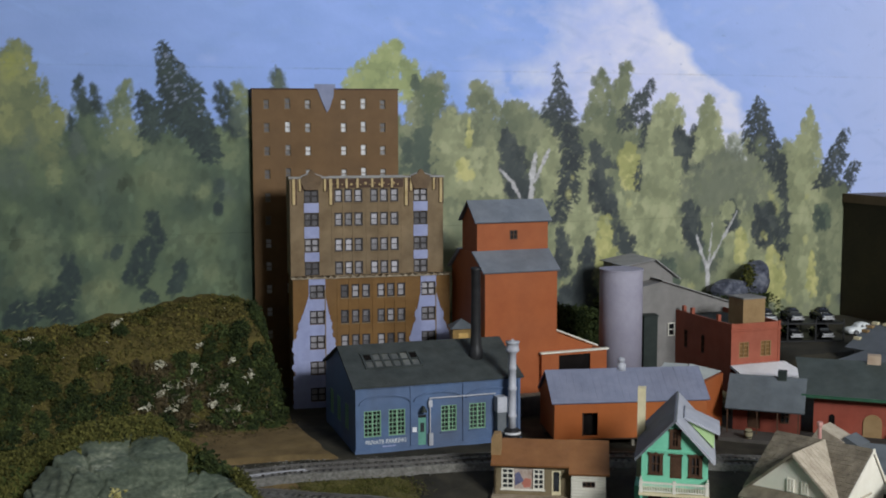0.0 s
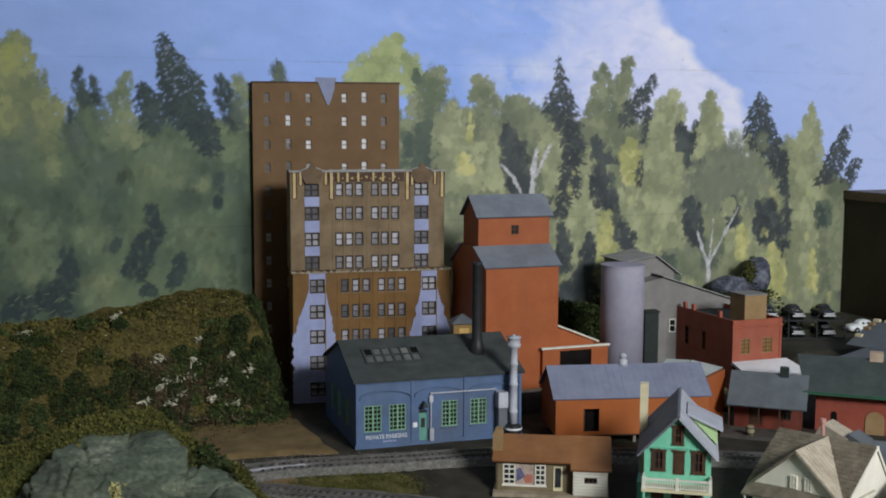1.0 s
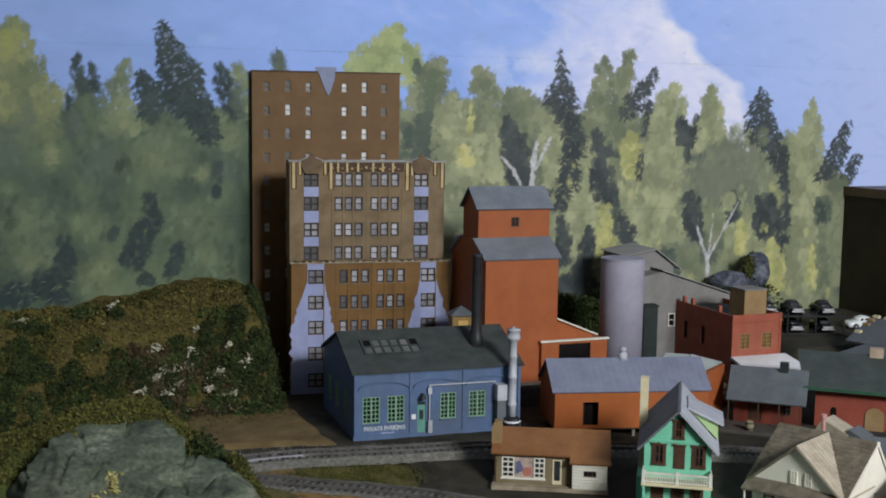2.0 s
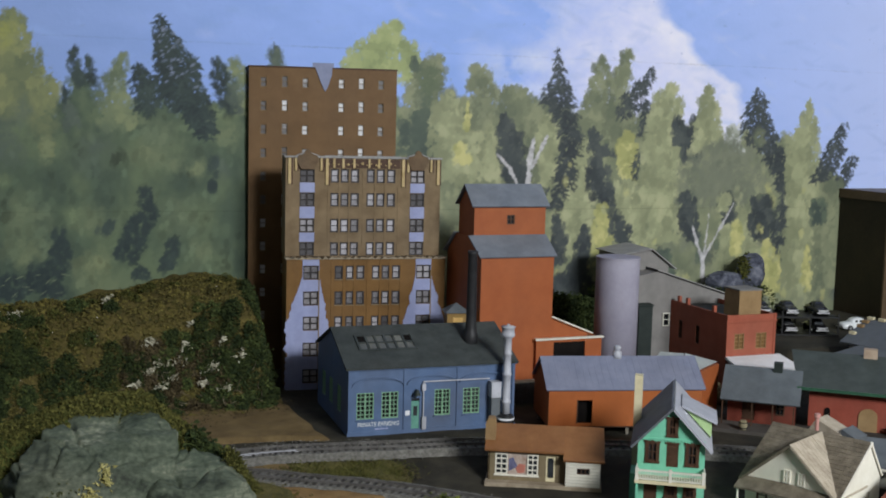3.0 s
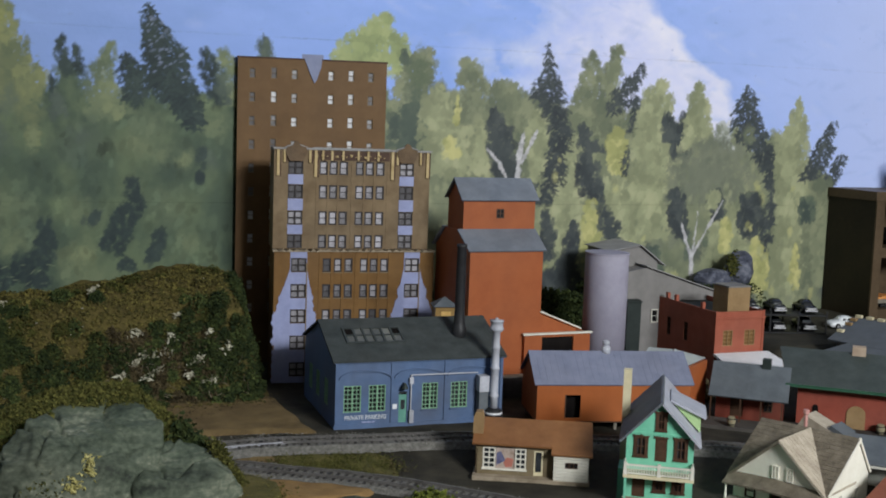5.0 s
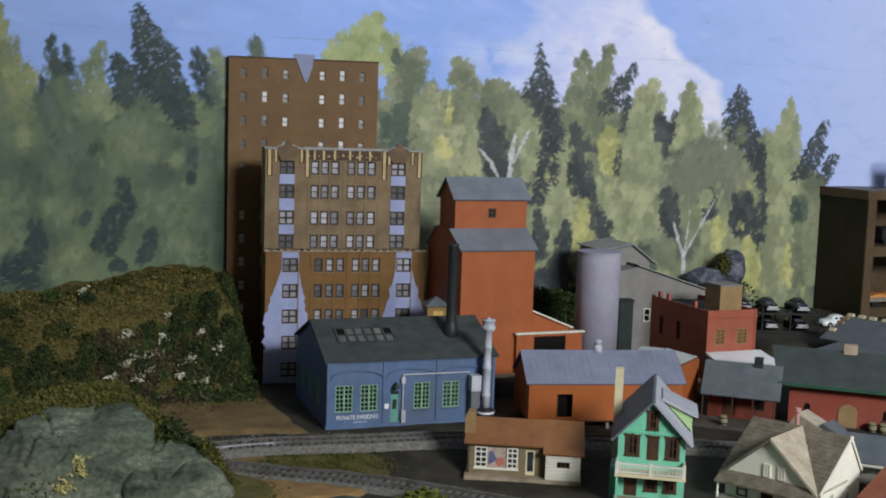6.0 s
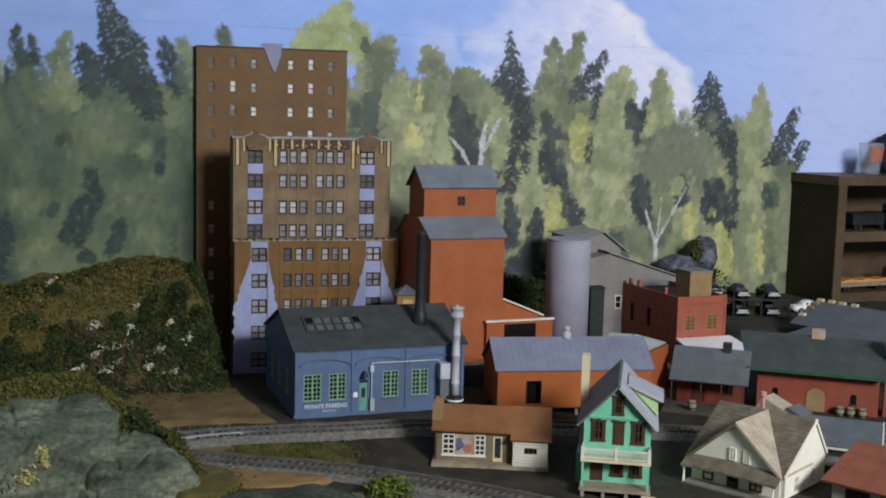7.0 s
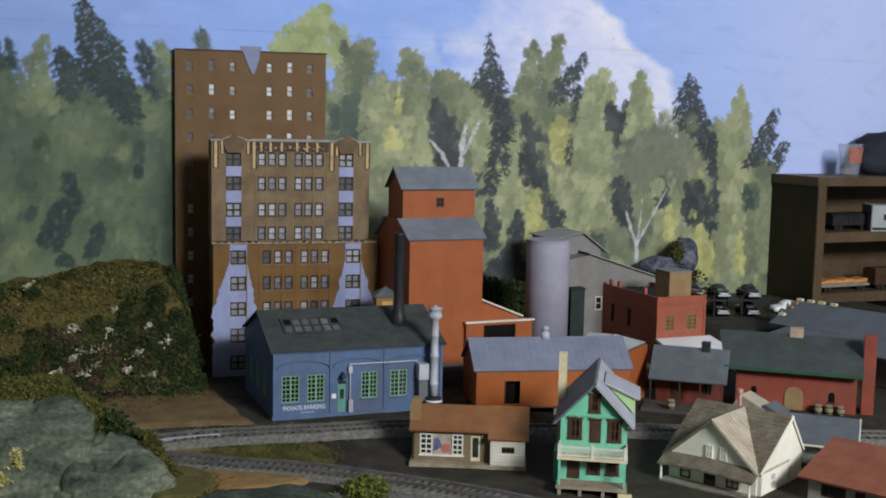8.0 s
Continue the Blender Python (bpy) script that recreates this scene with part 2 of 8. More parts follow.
# ---- mesh helpers ----
def box(bm, x0, x1, y0, y1, z0, z1):
    v = [bm.verts.new((x, y, z)) for z in (z0, z1) for y in (y0, y1) for x in (x0, x1)]
    for f in ((0, 2, 3, 1), (4, 5, 7, 6), (0, 1, 5, 4), (2, 6, 7, 3), (0, 4, 6, 2), (1, 3, 7, 5)):
        bm.faces.new([v[i] for i in f])
    return v


def prism(bm, pts, axis, a, b):
    """A polygon swept along an axis; pts run over the two other axes in order."""
    put = {"x": lambda p, s: (s, p[0], p[1]), "y": lambda p, s: (p[0], s, p[1]), "z": lambda p, s: (p[0], p[1], s)}[axis]
    lo, hi = [bm.verts.new(put(p, a)) for p in pts], [bm.verts.new(put(p, b)) for p in pts]
    bm.faces.new(lo), bm.faces.new(hi[::-1])
    for i in range(len(pts)):
        j = (i + 1) % len(pts)
        bm.faces.new((lo[i], hi[i], hi[j], lo[j]))


def lathe(bm, profile, cx=0, cy=0, n=20, cap=True):
    """A turned shape from (radius, height) pairs."""
    rings = [[bm.verts.new((cx + r * math.cos(2 * math.pi * i / n), cy + r * math.sin(2 * math.pi * i / n), z)) for i in range(n)] for r, z in profile]
    for a, b in zip(rings, rings[1:]):
        for i in range(n):
            bm.faces.new((a[i], a[(i + 1) % n], b[(i + 1) % n], b[i]))
    if cap:
        bm.faces.new(rings[0][::-1]), bm.faces.new(rings[-1])


def slab(bm, corners, thick):
    """A board from four corners of its upper side, thickened downwards along its normal."""
    c = [Vector(p) for p in corners]
    nrm = (c[1] - c[0]).cross(c[3] - c[0]).normalized()
    if nrm.z < 0:
        nrm = -nrm
    top, low = [bm.verts.new(p) for p in c], [bm.verts.new(p - nrm * thick) for p in c]
    bm.faces.new(top), bm.faces.new(low[::-1])
    for i in range(4):
        j = (i + 1) % 4
        bm.faces.new((top[i], low[i], low[j], top[j]))


def finish(bm, bevel=0.0):
    if bevel:
        bmesh.ops.bevel(bm, geom=[e for e in bm.edges if e.is_manifold and e.calc_face_angle(0) > 0.6], offset=bevel, segments=1, affect="EDGES", clamp_overlap=True)
    bmesh.ops.recalc_face_normals(bm, faces=bm.faces)


def mesh_of(name, bm, material, smooth=False):
    me = bpy.data.meshes.new(name)
    bm.to_mesh(me)
    bm.free()
    me.materials.append(material)
    if smooth:
        me.polygons.foreach_set("use_smooth", [True] * len(me.polygons))
    return me


def part(name, bm, material, parent, label="", bevel=0.0, smooth=False, at=None):
    finish(bm, bevel)
    ob = new(name, mesh_of(name, bm, material, smooth))
    ob.parent = parent
    if at is not None:
        ob.matrix_basis = at
    return tagged(ob, label)


def thing(name, label, category, m, group=""):
    ob = new(name)
    ob.empty_display_size = 0.02
    ob.matrix_basis = m
    return tagged(ob, label, category, group, "thing")


def holed(bm, w, z0, z1, y0, y1, holes, gable=0.0):
    """A wall over x 0..w with square openings (x0, x1, z0, z1) right through it; gable: height of the peak above z1."""
    xs = sorted({0.0, w, *[v for h in holes for v in h[:2]]})
    zs = sorted({z0, z1, *[v for h in holes for v in h[2:]]})
    nx, nz = len(xs) - 1, len(zs) - 1

    def solid(i, j):
        if not (0 <= i < nx and 0 <= j < nz):
            return False
        cx, cz = (xs[i] + xs[i + 1]) / 2, (zs[j] + zs[j + 1]) / 2
        return not any(h[0] < cx < h[1] and h[2] < cz < h[3] for h in holes)

    vs = {}

    def v(i, j, y):
        if (i, j, y) not in vs:
            vs[i, j, y] = bm.verts.new((xs[i], y, zs[j]))
        return vs[i, j, y]

    for i in range(nx):
        for j in range(nz):
            if solid(i, j):
                bm.faces.new((v(i, j, y0), v(i + 1, j, y0), v(i + 1, j + 1, y0), v(i, j + 1, y0)))
                bm.faces.new((v(i, j, y1), v(i, j + 1, y1), v(i + 1, j + 1, y1), v(i + 1, j, y1)))
                for di, dj, a, b in ((-1, 0, (i, j), (i, j + 1)), (1, 0, (i + 1, j + 1), (i + 1, j)), (0, -1, (i + 1, j), (i, j)), (0, 1, (i, j + 1), (i + 1, j + 1))):
                    if not solid(i + di, j + dj):
                        bm.faces.new((v(*a, y0), v(*b, y0), v(*b, y1), v(*a, y1)))
    if gable:
        prism(bm, [(0, z1), (w, z1), (w / 2, z1 + gable)], "y", y0, y1)


CACHE = {}


def sash(parent, x, z, w, h, y, frame_mat, pane_mat, cols=2, rows=2, bar=0.0007, rim=0.0012, name="window", m=None, label=""):
    """A window: its frame with glazing bars, and the pane behind; alike windows share their meshes."""
    key = (round(w, 5), round(h, 5), frame_mat.name, pane_mat.name, cols, rows, bar, rim)
    if key not in CACHE:
        bm = bmesh.new()
        xs = [rim - bar / 2, *[w * i / cols for i in range(1, cols)], w - rim + bar / 2]
        zs = [rim - bar / 2, *[h * j / rows for j in range(1, rows)], h - rim + bar / 2]
        holed(bm, w, 0, h, -0.0008, 0.0008, [(x0 + bar / 2, x1 - bar / 2, z0 + bar / 2, z1 - bar / 2) for x0, x1 in zip(xs, xs[1:]) for z0, z1 in zip(zs, zs[1:])])
        finish(bm)
        pm = bmesh.new()
        box(pm, rim * 0.5, w - rim * 0.5, 0.0009, 0.0014, rim * 0.5, h - rim * 0.5)
        finish(pm)
        CACHE[key] = mesh_of("window_frame", bm, frame_mat), mesh_of("pane", pm, pane_mat)
    fm, pm = CACHE[key]
    ob = new(name, fm)
    ob.parent = parent
    ob.matrix_basis = (m or Matrix()) @ pose(x, y, z)
    pane = new("pane", pm)
    pane.parent = ob
    tagged(ob, label)
    return ob


def blob(bm, c, r, seed, squash=1.0, sub=1, rough=0.35):
    """An uneven lump, for foliage clumps and stones."""
    res = bmesh.ops.create_icosphere(bm, subdivisions=sub, radius=1)
    rnd = Vector((seed * 1.7, seed * 0.61, seed * 2.3))
    for v in res["verts"]:
        k = 1 + rough * noise.noise(v.co * 1.6 + rnd)
        v.co = Vector((v.co.x * r * k, v.co.y * r * k, v.co.z * r * k * squash)) + Vector(c)


def sheet(name, fx, nx, ny, material, smooth=True):
    """A ground-like sheet from a function of u and v in 0..1."""
    vs = [fx(i / nx, j / ny) for j in range(ny + 1) for i in range(nx + 1)]
    fs = [(j * (nx + 1) + i, j * (nx + 1) + i + 1, (j + 1) * (nx + 1) + i + 1, (j + 1) * (nx + 1) + i) for j in range(ny) for i in range(nx)]
    me = bpy.data.meshes.new(name)
    me.from_pydata([tuple(v) for v in vs], [], fs)
    me.materials.append(material)
    if smooth:
        me.polygons.foreach_set("use_smooth", [True] * len(me.polygons))
    return new(name, me)


def smooth01(a, b, x):
    t = min(1, max(0, (x - a) / (b - a)))
    return t * t * (3 - 2 * t)


# ---- the room ----
def structure(name, bm, material, label="", bevel=0.0):
    finish(bm, bevel)
    return tagged(new(name, mesh_of(name, bm, material)), label, kind="structure")


WALL_Y = 1.35
RX0, RX1, RY0, FLOOR, CEIL = -1.9, 2.95, -1.50, -1.02, 1.45
bm = bmesh.new()
box(bm, RX0 - 0.1, RX1 + 0.1, RY0 - 0.1, WALL_Y + 0.12, FLOOR - 0.1, FLOOR)
structure("floor", bm, M["carpet"], "brown carpeted room floor")
bm = bmesh.new()
box(bm, RX0 - 0.1, RX1 + 0.1, RY0 - 0.1, WALL_Y + 0.12, CEIL, CEIL + 0.1)
structure("ceiling", bm, M["room_wall"], "plain grey ceiling")
for name, x in (("wall_west", RX0 - 0.1), ("wall_east", RX1)):
    bm = bmesh.new()
    box(bm, x, x + 0.1, RY0, WALL_Y, FLOOR, CEIL)
    structure(name, bm, M["room_wall"], "plain grey side wall")
# the wall behind the viewer, with the window opening that lets the light in
bm = bmesh.new()
WW, WH = 0.34, 0.22
holed(bm, RX1 - RX0, FLOOR, CEIL, -0.1, 0, [(WINDOW.x - WW - RX0, WINDOW.x + WW - RX0, WINDOW.z - WH, WINDOW.z + WH)])
bmesh.ops.transform(bm, matrix=pose(RX0, RY0, 0), verts=bm.verts)
structure("wall_south", bm, M["room_wall"], "plain grey wall with a small window")
bm = bmesh.new()
for a, b, c, d in ((-WW, WW, -WH, 0.012 - WH), (-WW, WW, WH - 0.012, WH), (-WW, 0.012 - WW, 0.012 - WH, WH - 0.012), (WW - 0.012, WW, 0.012 - WH, WH - 0.012)):
    box(bm, WINDOW.x + a, WINDOW.x + b, RY0 - 0.06, RY0 - 0.03, WINDOW.z + c, WINDOW.z + d)
structure("window_1", bm, M["white"], "white frame of the small window")

# ---- painted backdrop ----
class Canvas:
    """The coat of paint on the back wall: soft and bristly brush touches over a fine grid, with light falloff in the
    sky colours.
    """

    def __init__(self, x0, x1, z0, z1, step, seed):
        self.x0, self.z0, self.step = x0, z0, step
        self.w, self.h = int(round((x1 - x0) / step)) + 1, int(round((z1 - z0) / step)) + 1
        self.rng = np.random.default_rng(seed)
        self.x = x0 + step * np.arange(self.w)[None, :]
        self.z = z0 + step * np.arange(self.h)[:, None]
        self.rgb = np.zeros((self.h, self.w, 3))
        self.bristle = self.cloudy(0.0036, 0.0036, 2) - 0.5

    def cloudy(self, sx, sz, octaves=3):
        """Soft noise from 0 to 1 with features of about sx by sz metres."""
        total, weight = 0, 0
        for o in range(octaves):
            k = 0.5 ** o
            nx, nz = int(self.w * self.step / (sx * k)) + 3, int(self.h * self.step / (sz * k)) + 3
            g = self.rng.random((nz, nx))
            u = np.linspace(0, nx - 1.001, self.w)
            v = np.linspace(0, nz - 1.001, self.h)
            iu, iv = u.astype(int), v.astype(int)
            fu, fv = u - iu, (v - iv)[:, None]
            fu, fv = fu * fu * (3 - 2 * fu), fv * fv * (3 - 2 * fv)
            row = g[:, iu] * (1 - fu) + g[:, iu + 1] * fu
            total = total + (row[iv] * (1 - fv) + row[iv + 1] * fv) * 0.6 ** o
            weight += 0.6 ** o
        return total / weight

    def lay(self, mask, colour):
        self.rgb += (np.asarray(colour) - self.rgb) * mask[..., None]

    def touch(self, x, z, a, b, turn, colour, strength=1.0, soft=0.35, ragged=0.5):
        """One brush touch: an ellipse a by b metres, turned, with a soft and bristly rim."""
        r = max(a, b) * 1.35 + self.step
        i0, i1 = int((x - r - self.x0) / self.step), int((x + r - self.x0) / self.step) + 2
        j0, j1 = int((z - r - self.z0) / self.step), int((z + r - self.z0) / self.step) + 2
        i0, j0, i1, j1 = max(i0, 0), max(j0, 0), min(i1, self.w), min(j1, self.h)
        if i0 >= i1 or j0 >= j1:
            return
        dx, dz = self.x[:, i0:i1] - x, self.z[j0:j1] - z
        c, s = math.cos(turn), math.sin(turn)
        d = np.sqrt(((dx * c + dz * s) / a) ** 2 + ((dz * c - dx * s) / b) ** 2) + ragged * self.bristle[j0:j1, i0:i1]
        m = (np.clip((1 - d) / soft, 0, 1) * strength)[..., None]
        self.rgb[j0:j1, i0:i1] += (np.asarray(colour) - self.rgb[j0:j1, i0:i1]) * m

    def smudge(self, mask, passes):
        """Works wet paint into its neighbours where the mask is high."""
        b = self.rgb.copy()
        for _ in range(passes):
            p = np.pad(b, ((2, 2), (2, 2), (0, 0)), mode="edge")
            b = (p[:-4, 2:-2] + p[4:, 2:-2] + p[2:-2, :-4] + p[2:-2, 4:] + b) / 5
        self.rgb += (b - self.rgb) * mask[..., None]


FOLIAGE = {
    "yellow": ((0.31, 0.32, 0.13), (0.45, 0.44, 0.18), (0.60, 0.57, 0.25)),
    "yellow_green": ((0.24, 0.26, 0.08), (0.33, 0.34, 0.09), (0.45, 0.45, 0.13)),
    "light": ((0.235, 0.256, 0.150), (0.325, 0.345, 0.202), (0.440, 0.450, 0.265)),
    "top_light": ((0.235, 0.285, 0.135), (0.325, 0.375, 0.170), (0.425, 0.465, 0.215)),
    "olive": ((0.140, 0.162, 0.108), (0.205, 0.228, 0.142), (0.285, 0.304, 0.185)),
    "grey": ((0.145, 0.164, 0.122), (0.185, 0.204, 0.148), (0.230, 0.246, 0.172)),
    "deep": ((0.066, 0.088, 0.076), (0.090, 0.118, 0.092), (0.128, 0.160, 0.112)),
    "dark": ((0.040, 0.048, 0.054), (0.060, 0.072, 0.074), (0.090, 0.104, 0.098)),
    "west_mass": ((0.050, 0.076, 0.056), (0.084, 0.119, 0.074), (0.136, 0.176, 0.096)),
    "west_light": ((0.108, 0.140, 0.088), (0.158, 0.194, 0.110), (0.240, 0.272, 0.140)),
    "west_dark": ((0.020, 0.033, 0.035), (0.031, 0.049, 0.047), (0.052, 0.076, 0.066)),
    "yellow_olive": ((0.120, 0.146, 0.082), (0.180, 0.204, 0.100), (0.262, 0.278, 0.122)),
    "chalk": ((0.22, 0.24, 0.18), (0.42, 0.44, 0.38), (0.80, 0.80, 0.82)),
}
mural = Canvas(-0.12, 1.58, -0.03, 0.56, 0.0013, 12)
rnd_paint = random.Random(77)


def shade_of(kind, f):
    """A colour between the three of a family."""
    c = FOLIAGE[kind]
    f = min(max(f, 0), 1) * 2
    a, b = (c[0], c[1]) if f < 1 else (c[1], c[2])
    return [p + (q - p) * (f % 1 if f < 2 else 1) for p, q in zip(a, b)]


def paint_sky():
    X, Z = mural.x + 0 * mural.z, mural.z + 0 * mural.x
    n = mural.cloudy(0.06, 0.03, 4)[..., None]
    blue = np.array((0.275, 0.420, 0.84)) * (1 - n) + np.array((0.365, 0.515, 1.0)) * n
    # falloff of light put into the paint: sky darker west, lighter east
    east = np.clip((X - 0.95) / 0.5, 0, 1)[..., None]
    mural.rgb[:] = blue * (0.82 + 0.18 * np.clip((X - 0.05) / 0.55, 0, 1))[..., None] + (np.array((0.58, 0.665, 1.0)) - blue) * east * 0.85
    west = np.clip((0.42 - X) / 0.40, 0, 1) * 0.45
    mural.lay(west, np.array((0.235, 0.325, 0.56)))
    wob = (mural.cloudy(0.04, 0.03, 4) - 0.5) * 0.10
    left = np.interp(mural.z[:, 0], (0.30, 0.403, 0.43, 0.458, 0.522, 0.56), (0.73, 0.755, 0.765, 0.790, 0.812, 0.82))[:, None]
    right = np.interp(mural.z[:, 0], (0.30, 0.340, 0.364, 0.394, 0.408, 0.423, 0.440, 0.458, 0.474, 0.490, 0.528, 0.56), (1.158, 1.156, 1.152, 1.143, 1.118, 1.082, 1.072, 1.068, 1.040, 1.018, 1.000, 0.995))[:, None]
    body = np.clip((X + wob * 1.4 - left) / 0.16, 0, 1) ** 0.8 * np.clip((right - X + wob * 0.30) / 0.020, 0, 1)
    tone = mural.cloudy(0.045, 0.035, 4)
    rim = np.exp(-((right - X) / 0.06) ** 2)
    white = np.array((0.70, 0.72, 1.0)) + (np.array((0.90, 0.88, 1.0)) - np.array((0.70, 0.72, 1.0))) * np.clip(tone[..., None] * 0.9 + 0.35 * rim[..., None], 0, 1)
    mural.lay(np.clip(body * (0.70 + 0.35 * tone), 0, 1), white)
    low = np.exp(-((mural.z - 0.40) / 0.035) ** 2) * np.clip((X - 0.68) / 0.08, 0, 1) * np.clip((0.86 - X) / 0.06, 0, 1)
    mural.lay(np.clip(low * (tone * 1.6 - 0.35), 0, 0.8), np.array((0.86, 0.88, 1.0)))     # low wisps between the tops
    for _ in range(150):     # dry-brushed rim and open wisps
        x, z = rnd_paint.gauss(0.96, 0.15), rnd_paint.uniform(0.33, 0.53)
        mural.touch(x, z, rnd_paint.uniform(0.01, 0.03), rnd_paint.uniform(0.004, 0.010), rnd_paint.uniform(-0.5, 0.5), (0.66, 0.70, 0.95), 0.16, 0.9)
    for _ in range(320):     # brushed unevenness of the blue
        x, z = rnd_paint.uniform(-0.1, 1.57), rnd_paint.uniform(0.25, 0.56)
        k = rnd_paint.uniform(0.84, 1.18)
        mural.touch(x, z, rnd_paint.uniform(0.010, 0.035), rnd_paint.uniform(0.003, 0.010), rnd_paint.uniform(-0.5, 0.5), (0.31 * k, 0.45 * k, 0.80 * k), 0.20, 0.8)
    for _ in range(70):     # small scuffs on the board
        x, z = rnd_paint.uniform(0.1, 1.5), rnd_paint.uniform(0.33, 0.54)
        mural.touch(x, z, rnd_paint.uniform(0.001, 0.006), rnd_paint.uniform(0.0008, 0.0022), rnd_paint.uniform(-0.6, 0.6), (0.24, 0.32, 0.58), rnd_paint.uniform(0.15, 0.5), 0.8)


def paint_mass():
    """The foliage mass under the tops: blended olive in the west, yellower and lighter to the east."""
    top = np.interp(mural.x, (-0.1, 0.30, 0.55, 0.62, 0.90, 1.02, 1.14, 1.22, 1.345, 1.375), (0.338, 0.352, 0.358, 0.362, 0.362, 0.352, 0.325, 0.318, 0.262, 0.08)) + 0.008 * np.sin(mural.x * 77) + 0.03 * (mural.cloudy(0.03, 0.5, 2)[:1] - 0.5)
    cover = np.clip((top - mural.z) / 0.012 + 2 * (mural.cloudy(0.006, 0.008, 2) - 0.5), 0, 1)
    tone = np.clip((mural.cloudy(0.07, 0.09, 5) - 0.5) * 3.4 + 0.45, 0, 1)[..., None]
    fine = np.clip((mural.cloudy(0.016, 0.022, 3) - 0.5) * 1.6 + 0.5, 0, 1)[..., None]
    f = 0.62 * tone + 0.38 * fine

    def family(kind):
        a, b, c = (np.array(v) for v in FOLIAGE[kind])
        return np.where(f < 0.5, a + (b - a) * f * 2, b + (c - b) * (f * 2 - 1))

    east = np.clip((mural.x - 0.56) / 0.10, 0, 1)[..., None]
    col = family("west_mass") * (1 - east) + family("olive") * east
    mural.rgb += (col - mural.rgb) * cover[..., None]


def grove(kind, *spine, style="leafy"):
    """A brushed tree or clump about a spine of (x, z, half width), from its tip down.
    leafy: round dabs; bough: slanting broken dabs with gaps; soft: blended into the mass; knot: one dark blot."""
    x0, z0, _ = spine[0]
    rnd = random.Random(round(x0 * 1000) * 7 + round(z0 * 1000))
    off = rnd.uniform(0, 50)
    if style == "knot":
        for x, z, w in spine:
            mural.touch(x, z, w, w * 1.25, 0.1, shade_of(kind, 0.3), 0.9, 0.3, 0.3)
        return
    bough, soft = style == "bough", style == "soft" and kind != "dark"
    west = kind.startswith("west") or kind == "deep" and x0 < 0.5
    for (xa, za, wa), (xb, zb, wb) in zip(spine, spine[1:]):
        long = math.hypot(xb - xa, zb - za)
        if bough:
            for i in range(max(3, int(long / 0.005))):     # thin broken first coat
                f = i / max(3, int(long / 0.005))
                w = wa + (wb - wa) * f
                mural.touch(xa + (xb - xa) * f + rnd.uniform(-0.3, 0.3) * w, za + (zb - za) * f, w * 0.62, max(0.005, w * 0.3), rnd.uniform(-0.5, 0.5), shade_of(kind, rnd.uniform(0.3, 0.7)), 0.55, 0.6, 1.2)
        else:
            for i in range(max(3, int(long / 0.006))):     # first coat
                f = i / max(3, int(long / 0.006))
                w = wa + (wb - wa) * f
                tone = 0.5 + 0.9 * noise.noise(Vector((xa * 40, (za + (zb - za) * f) * 40, off)))
                mural.touch(xa + (xb - xa) * f, za + (zb - za) * f, w * 0.92, max(0.007, w * 0.35), 0, shade_of(kind, tone), 0.35 if soft else 0.85 if west else 0.9, 0.6 if west or soft else 0.4, 0.9)
        n = int(5 + long * (wa + wb) * (90000 if bough else 26000 if soft else 32000))
        for _ in range(n):
            f = rnd.random()
            w = wa + (wb - wa) * f
            dx = rnd.uniform(-1, 1)
            x, z = xa + (xb - xa) * f + dx * w * rnd.uniform(0.85, 1.08), za + (zb - za) * f + rnd.gauss(0, 0.002)
            k = min(1.15, 0.55 + w / 0.03)
            broad = noise.noise(Vector((x * 38, z * 30, off)))
            if bough:
                if noise.noise(Vector((x * 95, z * 80, off + 9))) > 0.10 + 0.55 * (1 - abs(dx)):
                    continue     # the sky or the paler trees behind show through
                size = rnd.uniform(0.0026, 0.0056) * k
                turn = (-0.55 if dx > 0 else 0.75) + rnd.gauss(0, 0.45)
                tone = 0.42 + 0.7 * broad + rnd.gauss(0, 0.22)
                mural.touch(x, z, size * 1.7, size * 0.50, turn, shade_of(kind, tone), 0.78, 0.5, 1.0)
            else:
                size = rnd.uniform(0.0036, 0.0085) * k
                tone = 0.48 + 1.0 * broad + 0.14 * dx + rnd.gauss(0, 0.24)
                strength = (0.45 if soft else 0.6 if west else 0.72) * (1 if f + 0.01 < 1 or (xb, zb, wb) != spine[-1] else 0.6)
                mural.touch(x, z, size * 0.85, size * rnd.uniform(0.9, 1.35), rnd.uniform(-0.7, 0.5), shade_of(kind, tone), strength, 0.6 if west or soft else 0.36, 0.8)


def dabs(n, x0, x1, z0, z1, kinds, seed, size=0.007, strength=0.5, soft=0.6):
    """Loose dabs, gathered in drifts."""
    rnd = random.Random(seed)
    while n:
        x, z = rnd.uniform(x0, x1), rnd.uniform(z0, z1)
        if noise.noise(Vector((x * 24, z * 16, seed))) < rnd.uniform(0.0, 0.3) or z > 0.30 - 0.12 * smooth01(1.15, 1.38, x):
            continue
        k = size * rnd.uniform(0.5, 1.3)
        mural.touch(x, z, k * 0.8, k * 1.2, rnd.uniform(-0.6, 0.4), shade_of(rnd.choice(kinds), rnd.uniform(0.2, 1.0)), strength, soft, 0.7)
        n -= 1


